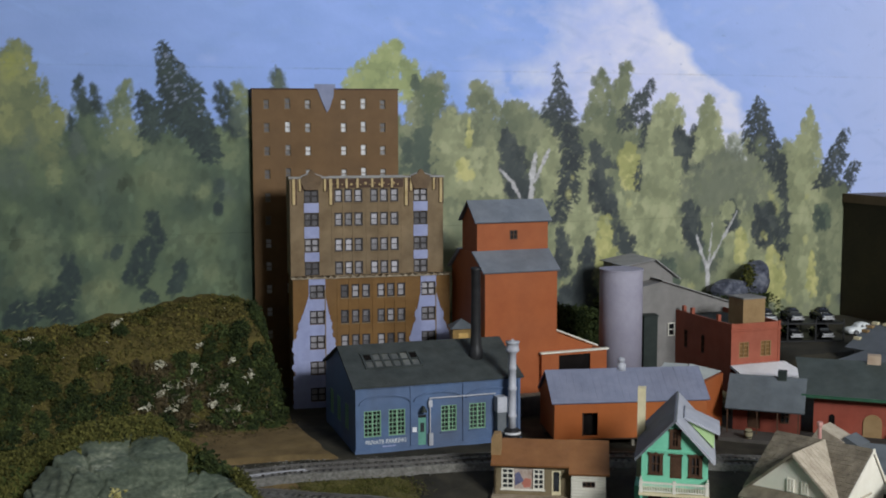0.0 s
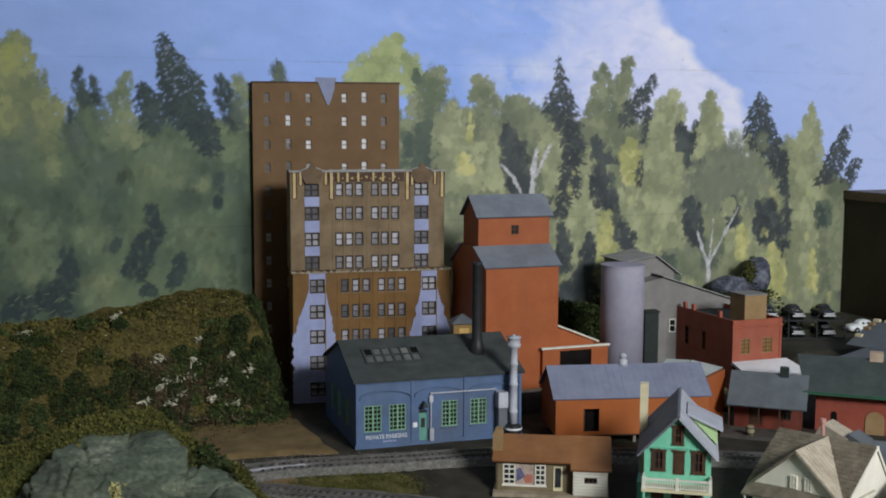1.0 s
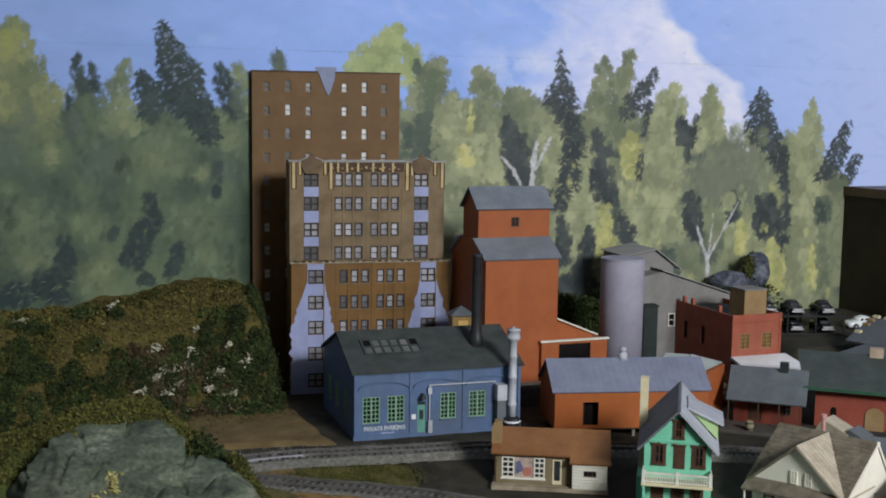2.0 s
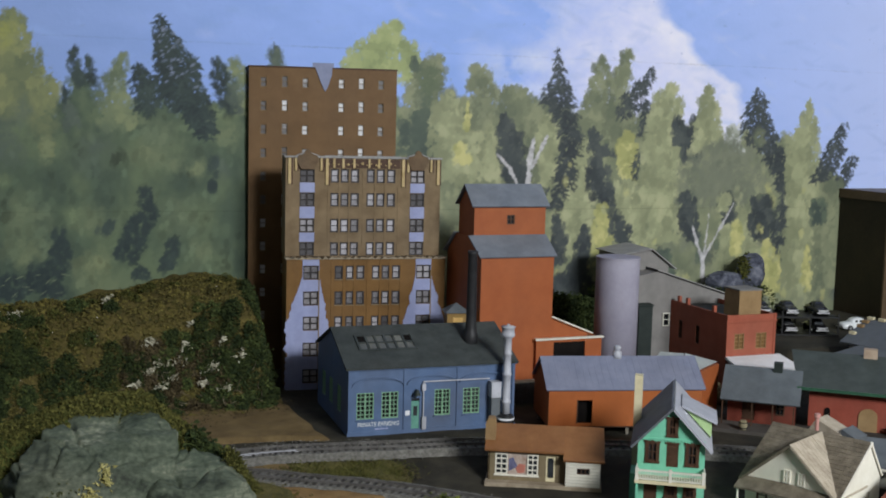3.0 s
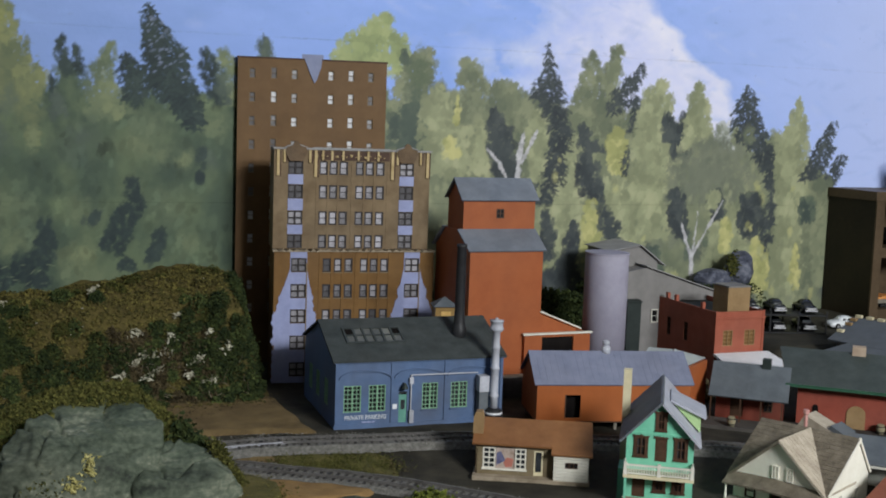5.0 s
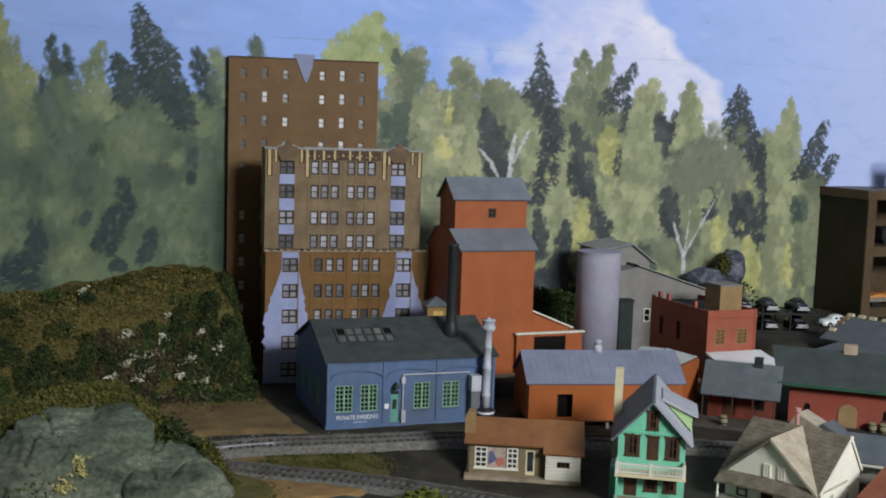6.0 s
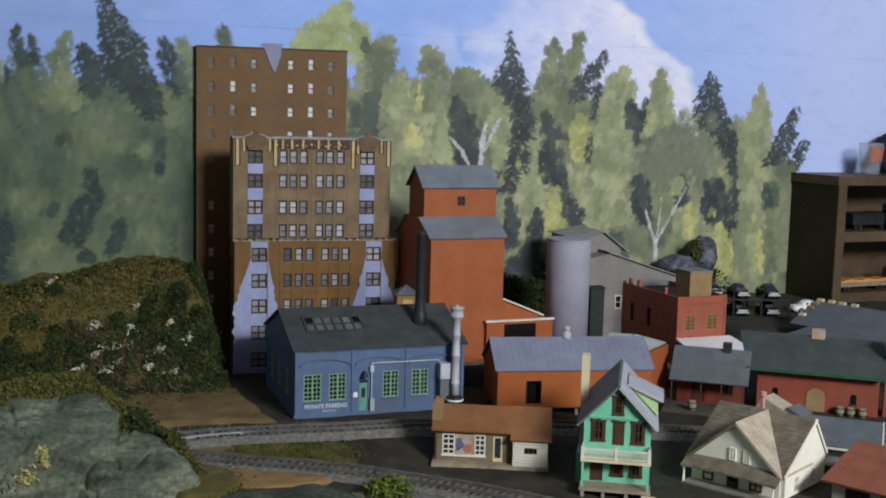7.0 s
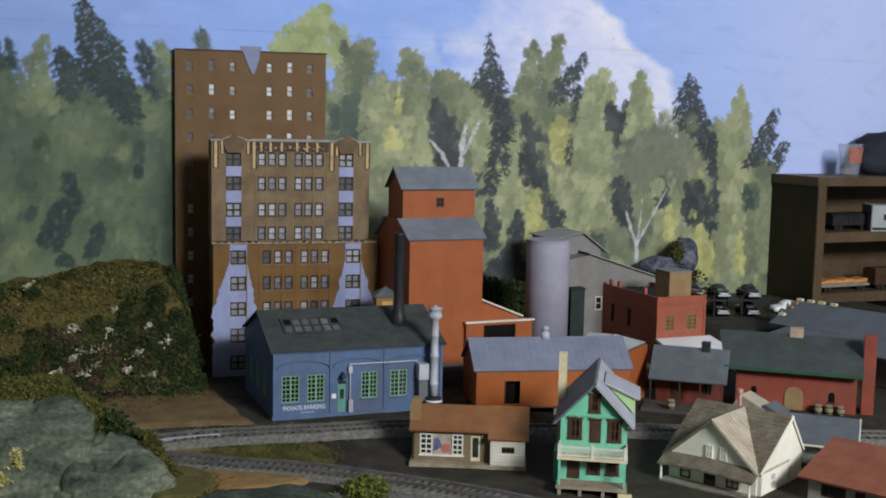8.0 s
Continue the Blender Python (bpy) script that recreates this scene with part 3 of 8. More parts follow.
def wash(kind, tone, x, z, a, b, turn=0.0, strength=0.5):
    """A broad thin patch of colour worked into the mass."""
    rnd = random.Random(round(x * 9000 + z * 700))
    mural.touch(x, z, a, b, turn, shade_of(kind, tone), strength * 0.6, 1.0, 0.9)
    for _ in range(int(14 + a * b * 40000)):
        u, v = rnd.gauss(0, 0.42) * a, rnd.gauss(0, 0.42) * b
        k = rnd.uniform(0.004, 0.011)
        mural.touch(x + u * math.cos(turn) - v * math.sin(turn), z + u * math.sin(turn) + v * math.cos(turn), k, k * 1.35, rnd.uniform(-0.7, 0.3), shade_of(kind, tone + rnd.gauss(0, 0.13)), strength * 0.34, 0.9, 0.9)


def drift(tone, *spine):
    """A dark slanting clump with a broken edge, brushed over the mass."""
    rnd = random.Random(round(spine[0][0] * 5000))
    for (xa, za, wa), (xb, zb, wb) in zip(spine, spine[1:]):
        n = int(8 + math.hypot(xb - xa, zb - za) * (wa + wb) * 60000)
        for i in range(n):
            f = rnd.random()
            w = wa + (wb - wa) * f
            x, z = xa + (xb - xa) * f + rnd.uniform(-1, 1) * w, za + (zb - za) * f + rnd.gauss(0, 0.002)
            k = rnd.uniform(0.003, 0.0065)
            mural.touch(x, z, k, k * 1.5, rnd.gauss(-0.35, 0.3), shade_of("west_dark", tone + rnd.gauss(0, 0.2)), 0.62, 0.6, 1.0)


paint_sky()
paint_mass()
for spec in (("west_mass", 0.55, 0.21, 0.290, 0.050, 0.045, 0, 0.8), ("deep", 0.45, 0.205, 0.285, 0.030, 0.040, 0.2, 0.5), ("deep", 0.4, 0.10, 0.285, 0.030, 0.034, 0, 0.5),
             ("west_light", 0.30, 0.285, 0.300, 0.035, 0.030, 0, 0.6), ("west_light", 0.55, 0.292, 0.268, 0.038, 0.014, -0.1, 0.7), ("west_light", 0.75, 0.330, 0.262, 0.014, 0.010, 0.6, 0.7), ("west_light", 0.7, 0.266, 0.283, 0.010, 0.007, 0.3, 0.7),
             ("west_light", 0.45, 0.125, 0.200, 0.040, 0.034, 0, 0.6), ("west_light", 0.62, 0.125, 0.160, 0.038, 0.018, 0, 0.6), ("west_light", 0.50, 0.205, 0.195, 0.030, 0.022, 0, 0.5), ("west_light", 0.85, 0.205, 0.140, 0.030, 0.020, 0.5, 0.7), ("west_light", 0.55, 0.220, 0.112, 0.050, 0.018, 0, 0.6),
             ("west_light", 0.60, 0.333, 0.155, 0.020, 0.016, 0, 0.7), ("west_light", 0.35, 0.315, 0.200, 0.036, 0.030, 0, 0.5), ("west_mass", 0.25, 0.388, 0.180, 0.018, 0.045, 0, 0.7), ("west_mass", 0.35, 0.372, 0.215, 0.018, 0.024, 0, 0.5), ("deep", 0.4, 0.365, 0.262, 0.010, 0.014, 0.2, 0.5),
             ("west_light", 0.60, 0.372, 0.305, 0.018, 0.022, 0, 0.6), ("west_mass", 0.45, 0.345, 0.125, 0.05, 0.02, 0, 0.4), ("west_light", 0.6, 0.02, 0.20, 0.06, 0.06, 0, 0.5), ("west_light", 0.4, 0.46, 0.25, 0.05, 0.06, 0, 0.4)):
    wash(*spec)
dabs(260, 0.58, 1.37, 0.0, 0.30, ("light", "olive", "light", "grey"), 8, 0.017, 0.55)
dabs(90, 0.60, 1.36, 0.0, 0.20, ("dark", "deep"), 9, 0.015, 0.75)
dabs(260, 0.58, 1.37, 0.0, 0.29, ("light", "olive", "light"), 10, 0.011, 0.55)
dabs(60, 0.62, 1.36, 0.0, 0.26, ("yellow",), 11, 0.009, 0.45)
mural.smudge(np.clip((0.56 - mural.x) / 0.1, 0, 1) * np.clip((0.34 - mural.z) / 0.03, 0, 1) * 0.45, 2)
def brushwork(n, seed):
    """Short overlapping strokes that keep to the colour beneath them, a little lighter or darker in drifts."""
    rnd = random.Random(seed)
    while n:
        x, z = rnd.uniform(-0.1, 0.56), rnd.uniform(0.08, 0.352)
        i, j = int((x - mural.x0) / mural.step), int((z - mural.z0) / mural.step)
        c = mural.rgb[j, i] * (1 + 0.55 * noise.noise(Vector((x * 45, z * 38, seed))) + rnd.gauss(0, 0.13))
        k = rnd.uniform(0.0035, 0.0085)
        mural.touch(x, z, k * 0.75, k * 1.3, rnd.gauss(-0.25, 0.45), c, 0.62, 0.35, 0.9)
        n -= 1


brushwork(1500, 3)
grove("west_mass", (0.100, 0.395, 0.040), (0.104, 0.350, 0.058), (0.108, 0.300, 0.055))     # the broad olive tree in the west
grove("yellow_olive", (0.114, 0.444, 0.0090), (0.108, 0.420, 0.0270), (0.104, 0.394, 0.0440), (0.106, 0.366, 0.0580), (0.108, 0.330, 0.0580))
grove("yellow_olive", (0.140, 0.345, 0.0240), (0.148, 0.310, 0.0160), (0.154, 0.272, 0.0060), style="soft")
wash("yellow_green", 0.30, 0.108, 0.424, 0.018, 0.020, 0, 0.45)
wash("deep", 0.8, 0.126, 0.330, 0.012, 0.026, -0.2, 0.5)
wash("deep", 0.5, 0.106, 0.290, 0.020, 0.034, 0, 0.6)
wash("west_light", 0.85, 0.151, 0.283, 0.006, 0.014, 0, 0.6)
grove("west_mass", (0.186, 0.355, 0.0140), (0.186, 0.330, 0.0260), (0.190, 0.300, 0.0300), style="soft")
grove("west_mass", (0.190, 0.374, 0.0130), (0.195, 0.350, 0.0200), (0.196, 0.325, 0.0240))
grove("west_dark", (0.184, 0.405, 0.0050), (0.181, 0.392, 0.0085), (0.188, 0.376, 0.0095), (0.192, 0.362, 0.0070))
grove("west_dark", (0.199, 0.394, 0.0040), (0.202, 0.380, 0.0070), (0.204, 0.366, 0.0060))
grove("west_dark", (0.172, 0.357, 0.0030), (0.173, 0.342, 0.0045), (0.176, 0.330, 0.0050))
grove("deep", (0.176, 0.340, 0.0030), (0.178, 0.330, 0.0080), (0.180, 0.312, 0.0120))
grove("west_light", (0.241, 0.400, 0.0050), (0.232, 0.380, 0.0140), (0.232, 0.352, 0.0190), (0.236, 0.326, 0.0260), (0.240, 0.310, 0.0240))
grove("west_light", (0.378, 0.397, 0.0120), (0.385, 0.375, 0.0160), (0.383, 0.333, 0.0180))
grove("west_dark", (0.259, 0.387, 0.0060), (0.266, 0.366, 0.0110), (0.272, 0.340, 0.0130))
grove("west_dark", (0.259, 0.388, 0.0070), (0.263, 0.369, 0.0140), (0.270, 0.341, 0.0170), (0.274, 0.328, 0.0100), style="bough")
grove("west_dark", (0.287, 0.438, 0.0050), (0.296, 0.412, 0.0140), (0.302, 0.384, 0.0230), (0.310, 0.358, 0.0260), (0.325, 0.340, 0.0220), (0.342, 0.310, 0.0100))
grove("west_dark", (0.285, 0.449, 0.0050), (0.291, 0.426, 0.0140), (0.302, 0.403, 0.0240), (0.306, 0.376, 0.0320), (0.314, 0.350, 0.0340), (0.330, 0.330, 0.0230), (0.345, 0.300, 0.0100), style="bough")
for k in range(46):     # grey-lavender dry-brushed lights between the boughs
    f = rnd_paint.random()
    x, z = 0.284 + 0.042 * f + rnd_paint.uniform(-1, 1) * (0.006 + 0.026 * f), 0.444 - 0.080 * f
    mural.touch(x, z, rnd_paint.uniform(0.002, 0.0055), rnd_paint.uniform(0.001, 0.0024), rnd_paint.uniform(0.2, 1.0), (0.22, 0.26, 0.38), rnd_paint.uniform(0.3, 0.7), 0.7, 1.0)
grove("west_dark", (0.357, 0.397, 0.0070), (0.362, 0.380, 0.0130), (0.371, 0.356, 0.0150), (0.376, 0.332, 0.0090))
grove("deep", (0.374, 0.370, 0.0060), (0.380, 0.352, 0.0100), (0.382, 0.334, 0.0090), style="soft")
drift(0.35, (0.268, 0.236, 0.005), (0.270, 0.204, 0.013), (0.254, 0.178, 0.015), (0.244, 0.146, 0.018))
drift(0.40, (0.166, 0.186, 0.007), (0.164, 0.156, 0.012), (0.162, 0.126, 0.013))
drift(0.45, (0.302, 0.170, 0.005), (0.298, 0.150, 0.010), (0.291, 0.132, 0.009))
drift(0.30, (0.138, 0.138, 0.008), (0.138, 0.118, 0.018), (0.160, 0.106, 0.016))
drift(0.30, (0.108, 0.130, 0.008), (0.106, 0.112, 0.022), (0.100, 0.100, 0.022))
drift(0.45, (0.258, 0.136, 0.007), (0.262, 0.124, 0.010))
drift(0.70, (0.228, 0.192, 0.005), (0.214, 0.180, 0.007))
for k in range(12):     # dry pale brush lines over the dark clumps
    mural.touch(0.098 + 0.0066 * k, 0.118 + 0.012 * math.sin(k * 2.4), 0.006, 0.0010, 0.3 + 0.5 * math.sin(k), (0.26, 0.30, 0.17), 0.5, 0.8, 0.9)
grove("west_dark", (0.3505, 0.2370, 0.0078), (0.3510, 0.2410, 0.0072), style="knot")
drift(0.75, (0.354, 0.272, 0.003), (0.352, 0.255, 0.004))
grove("deep", (0.430, 0.419, 0.0040), (0.432, 0.406, 0.0110), (0.434, 0.388, 0.0140))
grove("top_light", (0.594, 0.457, 0.0070), (0.582, 0.438, 0.0240), (0.568, 0.419, 0.0370), (0.561, 0.389, 0.0470))
grove("top_light", (0.611, 0.431, 0.0090), (0.616, 0.409, 0.0150), (0.614, 0.378, 0.0160))
grove("olive", (0.655, 0.413, 0.0130), (0.646, 0.394, 0.0220), (0.636, 0.363, 0.0280), (0.632, 0.324, 0.0300), (0.630, 0.286, 0.0290))
grove("deep", (0.623, 0.409, 0.0050), (0.624, 0.397, 0.0070))
grove("deep", (0.640, 0.341, 0.0150), (0.634, 0.321, 0.0280), (0.632, 0.282, 0.0320))
wash("west_light", 0.15, 0.642, 0.378, 0.024, 0.034, 0, 0.8)
wash("deep", 0.75, 0.636, 0.350, 0.022, 0.020, 0, 0.6)
wash("deep", 0.45, 0.632, 0.312, 0.026, 0.030, 0.2, 0.7)
grove("light", (0.673, 0.367, 0.0080), (0.672, 0.342, 0.0230), (0.674, 0.289, 0.0280), (0.677, 0.250, 0.0250))
grove("light", (0.703, 0.358, 0.0110), (0.701, 0.305, 0.0200), (0.700, 0.243, 0.0200))
grove("olive", (0.713, 0.405, 0.0100), (0.720, 0.386, 0.0210), (0.725, 0.359, 0.0240), (0.724, 0.321, 0.0240))
grove("yellow", (0.701, 0.351, 0.0030), (0.701, 0.328, 0.0050), (0.700, 0.316, 0.0040))
grove("yellow", (0.689, 0.295, 0.0080), (0.697, 0.272, 0.0120))
grove("light", (0.740, 0.321, 0.0090), (0.739, 0.290, 0.0170), (0.736, 0.250, 0.0180))
grove("olive", (0.771, 0.376, 0.0180), (0.781, 0.353, 0.0330), (0.783, 0.322, 0.0380), (0.786, 0.290, 0.0350))
grove("light", (0.825, 0.338, 0.0080), (0.827, 0.299, 0.0200), (0.828, 0.267, 0.0180), (0.828, 0.219, 0.0160))
grove("dark", (0.758, 0.337, 0.0060), (0.764, 0.310, 0.0180), (0.774, 0.274, 0.0220), (0.779, 0.243, 0.0170))
grove("olive", (0.908, 0.424, 0.0060), (0.907, 0.405, 0.0130), (0.903, 0.373, 0.0180), (0.897, 0.332, 0.0310), (0.893, 0.292, 0.0410))
grove("olive", (0.949, 0.434, 0.0070), (0.945, 0.411, 0.0150), (0.932, 0.382, 0.0170), (0.938, 0.349, 0.0260), (0.949, 0.301, 0.0340))
grove("light", (0.875, 0.304, 0.0220), (0.867, 0.251, 0.0370), (0.860, 0.206, 0.0450), (0.857, 0.145, 0.0460))
grove("light", (0.965, 0.243, 0.0290), (0.972, 0.193, 0.0340), (0.979, 0.134, 0.0350))
grove("dark", (0.836, 0.434, 0.0040), (0.839, 0.410, 0.0080), (0.841, 0.386, 0.0160), (0.835, 0.363, 0.0280), (0.851, 0.339, 0.0200), (0.863, 0.307, 0.0180), (0.858, 0.267, 0.0180), (0.847, 0.235, 0.0220), (0.835, 0.206, 0.0150), style="bough")
grove("dark", (0.903, 0.281, 0.0070), (0.906, 0.259, 0.0190), (0.914, 0.235, 0.0220), (0.925, 0.213, 0.0110))
grove("dark", (0.899, 0.320, 0.0070), (0.902, 0.296, 0.0110), (0.928, 0.286, 0.0130), style="soft")
grove("dark", (0.993, 0.412, 0.0050), (0.980, 0.393, 0.0120), (0.960, 0.370, 0.0180), (0.946, 0.340, 0.0150), style="bough")
grove("dark", (0.979, 0.367, 0.0090), (0.988, 0.338, 0.0120), (0.976, 0.313, 0.0110), style="bough")
grove("yellow", (0.953, 0.317, 0.0090), (0.955, 0.297, 0.0170), (0.957, 0.268, 0.0160), (0.963, 0.250, 0.0090))
grove("dark", (0.980, 0.293, 0.0090), (0.975, 0.268, 0.0130), (0.979, 0.247, 0.0080), style="bough")
grove("light", (1.026, 0.389, 0.0090), (1.019, 0.368, 0.0230), (1.014, 0.335, 0.0290), (1.013, 0.285, 0.0330), (1.014, 0.226, 0.0330), (1.021, 0.159, 0.0340))
grove("dark", (1.040, 0.340, 0.0080), (1.047, 0.315, 0.0160), (1.060, 0.298, 0.0220), (1.066, 0.277, 0.0150), style="soft")
grove("dark", (1.070, 0.340, 0.0070), (1.065, 0.315, 0.0110), style="soft")
grove("light", (1.091, 0.387, 0.0070), (1.090, 0.366, 0.0150), (1.094, 0.333, 0.0240), (1.092, 0.294, 0.0340))
grove("chalk", (1.137, 0.329, 0.0100), (1.140, 0.308, 0.0180), (1.146, 0.291, 0.0100))
grove("light", (1.134, 0.217, 0.0210), (1.168, 0.156, 0.0430), (1.166, 0.094, 0.0430))
grove("grey", (1.130, 0.305, 0.0370), (1.126, 0.278, 0.0720), (1.122, 0.248, 0.0880), (1.114, 0.213, 0.0720), style="soft")
grove("dark", (1.177, 0.385, 0.0060), (1.180, 0.365, 0.0210), (1.177, 0.339, 0.0280), (1.189, 0.313, 0.0320), (1.214, 0.287, 0.0250), (1.237, 0.257, 0.0220), (1.245, 0.217, 0.0190), (1.240, 0.173, 0.0240), (1.235, 0.137, 0.0180), style="bough")
grove("olive", (1.182, 0.326, 0.0110), (1.190, 0.304, 0.0080), style="soft")
grove("light", (1.276, 0.371, 0.0040), (1.275, 0.345, 0.0140), (1.266, 0.319, 0.0280), (1.269, 0.270, 0.0370), (1.278, 0.208, 0.0330), (1.277, 0.136, 0.0400), (1.280, 0.082, 0.0400))
grove("dark", (1.344, 0.336, 0.0090), (1.334, 0.311, 0.0160), (1.323, 0.280, 0.0200), (1.303, 0.248, 0.0180), style="bough")
grove("dark", (1.368, 0.286, 0.0100), (1.351, 0.257, 0.0150), (1.337, 0.239, 0.0160), style="bough")
grove("olive", (1.328, 0.244, 0.0200), (1.324, 0.171, 0.0300), (1.325, 0.080, 0.0290))
grove("deep", (1.305, 0.217, 0.0130), (1.305, 0.181, 0.0150))
grove("dark", (1.134, 0.228, 0.0080), (1.134, 0.209, 0.0160), (1.138, 0.184, 0.0120), style="soft")
grove("dark", (1.194, 0.224, 0.0130), (1.196, 0.195, 0.0250), (1.195, 0.157, 0.0170), style="soft")
grove("dark", (1.059, 0.228, 0.0120), (1.064, 0.192, 0.0170), (1.072, 0.158, 0.0120), style="soft")
grove("yellow", (1.151, 0.184, 0.0070), (1.156, 0.161, 0.0130), (1.151, 0.134, 0.0100))
grove("yellow", (0.915, 0.210, 0.0110), (0.918, 0.177, 0.0170), (0.917, 0.137, 0.0140))
grove("yellow", (1.211, 0.153, 0.0070), (1.216, 0.120, 0.0180), (1.221, 0.075, 0.0220))
grove("yellow", (1.287, 0.143, 0.0050), (1.287, 0.109, 0.0090), (1.294, 0.074, 0.0090))
grove("dark", (0.943, 0.200, 0.0080), (0.949, 0.172, 0.0180), (0.959, 0.150, 0.0110), style="soft")
grove("dark", (0.845, 0.196, 0.0070), (0.849, 0.162, 0.0140), (0.847, 0.125, 0.0120), style="soft")
grove("dark", (0.889, 0.179, 0.0070), (0.889, 0.153, 0.0130), (0.883, 0.121, 0.0110), style="soft")
grove("deep", (1.027, 0.141, 0.0120), (1.030, 0.107, 0.0160))
grove("light", (1.128, 0.226, 0.0130), (1.125, 0.200, 0.0100))
grove("dark", (0.880, 0.128, 0.010), (0.872, 0.105, 0.030), (0.868, 0.060, 0.045), (0.866, 0.010, 0.050))
dabs(90, 0.66, 1.36, 0.02, 0.27, ("light", "yellow", "olive"), 61, 0.007, 0.5)


def stroke(points, w0, w1):
    """A painted birch limb: overlapping chalky touches along a line."""
    rnd = random.Random(len(points) * 7 + round(points[0][0] * 900))
    for (xa, za), (xb, zb) in zip(points, points[1:]):
        turn = math.atan2(zb - za, xb - xa)
        for i in range(16):
            f = i / 15
            k = (w0 + (w1 - w0) * f) * rnd.uniform(0.7, 1.15)
            g = rnd.uniform(0.36, 0.70)
            mural.touch(xa + (xb - xa) * f + rnd.gauss(0, 0.0005), za + (zb - za) * f, k * 1.6, k, turn, (g, g * 0.98, g), 0.72, 0.5, 0.9)


stroke([(0.779, 0.244), (0.767, 0.265), (0.750, 0.282)], 0.0026, 0.0036)
stroke([(0.796, 0.240), (0.798, 0.273), (0.803, 0.306)], 0.0056, 0.0030)
stroke([(0.802, 0.267), (0.817, 0.295), (0.824, 0.311)], 0.0042, 0.0024)
stroke([(1.0955, 0.098), (1.0945, 0.130)], 0.0046, 0.0046)
stroke([(1.0940, 0.127), (1.081, 0.158), (1.073, 0.179)], 0.0038, 0.0020)
stroke([(1.0950, 0.130), (1.121, 0.174), (1.145, 0.213)], 0.0040, 0.0018)
stroke([(1.0965, 0.138), (1.1010, 0.196)], 0.0030, 0.0015)


def hairline(z, seed, strength):
    """The joint of two boards, showing here and there through the paint."""
    rnd = random.Random(seed)
    x = -0.1
    while x < 1.56:
        here = mural.rgb[int((z - mural.z0) / mural.step), int((x - mural.x0) / mural.step)]
        k = strength * max(0.0, 0.55 + noise.noise(Vector((x * 9, seed, 0))) + rnd.uniform(-0.3, 0.3))
        mural.touch(x, z + rnd.gauss(0, 0.0002), 0.006, 0.0011, 0, here * 0.45, min(k, 0.8), 0.6, 0.5)
        x += 0.005


hairline(0.2065, 3, 0.55)
hairline(0.4205, 5, 0.30)


def mural_mat():
    m = bpy.data.materials.new("mural_paint")
    m.use_nodes = True
    nt = m.node_tree
    b = nt.nodes["Principled BSDF"]
    b.inputs["Roughness"].default_value = 0.6
    b.inputs["Specular IOR Level"].default_value = 0.25
    at = nt.nodes.new("ShaderNodeVertexColor")
    at.layer_name = "paint"
    nt.links.new(at.outputs[0], b.inputs["Base Color"])
    tc = nt.nodes.new("ShaderNodeTexCoord")
    n = nt.nodes.new("ShaderNodeTexNoise")
    n.inputs["Scale"].default_value, n.inputs["Detail"].default_value = 140, 5
    nt.links.new(tc.outputs["Object"], n.inputs["Vector"])
    bp = nt.nodes.new("ShaderNodeBump")
    bp.inputs["Strength"].default_value, bp.inputs["Distance"].default_value = 0.3, 0.0008
    nt.links.new(n.outputs[0], bp.inputs["Height"])
    nt.links.new(bp.outputs[0], b.inputs["Normal"])
    return m


M["mural"] = mural_mat()
M["sky"] = mat("plain_sky_paint", (0.24, 0.385, 0.70), (0.29, 0.445, 0.76), 8, 0.6)
M["far_green"] = mat("plain_foliage_paint", (0.08, 0.11, 0.07), (0.17, 0.19, 0.10), 15, 0.65)
bm = bmesh.new()
box(bm, RX0, RX1, WALL_Y + 0.012, WALL_Y + 0.12, FLOOR, CEIL)
backdrop = structure("wall_north", bm, M["room_wall"], "back wall carrying a painted landscape of sky and trees")


def mural_board(lo, hi, label, proud):
    """One board of the backdrop: the painted face as a fine sheet, with edges that go back to the wall."""
    j0 = int(math.ceil((lo - mural.z0) / mural.step - 1e-6))
    j1 = int(math.floor((hi - mural.z0) / mural.step + 1e-6)) + 1
    z = mural.z[j0:j1, 0].copy()
    z[0], z[-1] = lo, hi
    w, h = mural.w, len(z)
    co = np.empty((h, w, 3))
    co[..., 0], co[..., 1], co[..., 2] = mural.x, WALL_Y - proud, z[:, None]
    ix = np.arange(w * h).reshape(h, w)
    quads = np.stack((ix[:-1, :-1], ix[:-1, 1:], ix[1:, 1:], ix[1:, :-1]), -1).reshape(-1, 4)
    rim = np.concatenate((ix[0], ix[1:, -1], ix[-1, :-1][::-1], ix[1:-1, 0][::-1]))
    back = co.reshape(-1, 3)[rim] + (0, 0.0118, 0)
    k = w * h + np.arange(len(rim))
    sides = np.stack((rim, k, np.roll(k, -1), np.roll(rim, -1)), -1)
    vs, fs = np.concatenate((co.reshape(-1, 3), back)), np.concatenate((quads, sides))
    col = mural.rgb[j0:j1].reshape(-1, 3)
    col = np.concatenate((np.concatenate((col, col[rim])), np.ones((len(vs), 1))), 1)
    me = bpy.data.meshes.new("backdrop_board")
    me.vertices.add(len(vs))
    me.vertices.foreach_set("co", vs.ravel())
    me.loops.add(fs.size)
    me.loops.foreach_set("vertex_index", fs.ravel().astype(np.int32))
    me.polygons.add(len(fs))
    me.polygons.foreach_set("loop_start", np.arange(0, fs.size, 4, dtype=np.int32))
    me.update(calc_edges=True)
    me.color_attributes.new("paint", "FLOAT_COLOR", "POINT").data.foreach_set("color", col.ravel())
    me.polygons.foreach_set("use_smooth", [False] * len(fs))
    me.materials.append(M["mural"])
    ob = new("backdrop_board", me)
    ob.parent = backdrop
    tagged(ob, label)


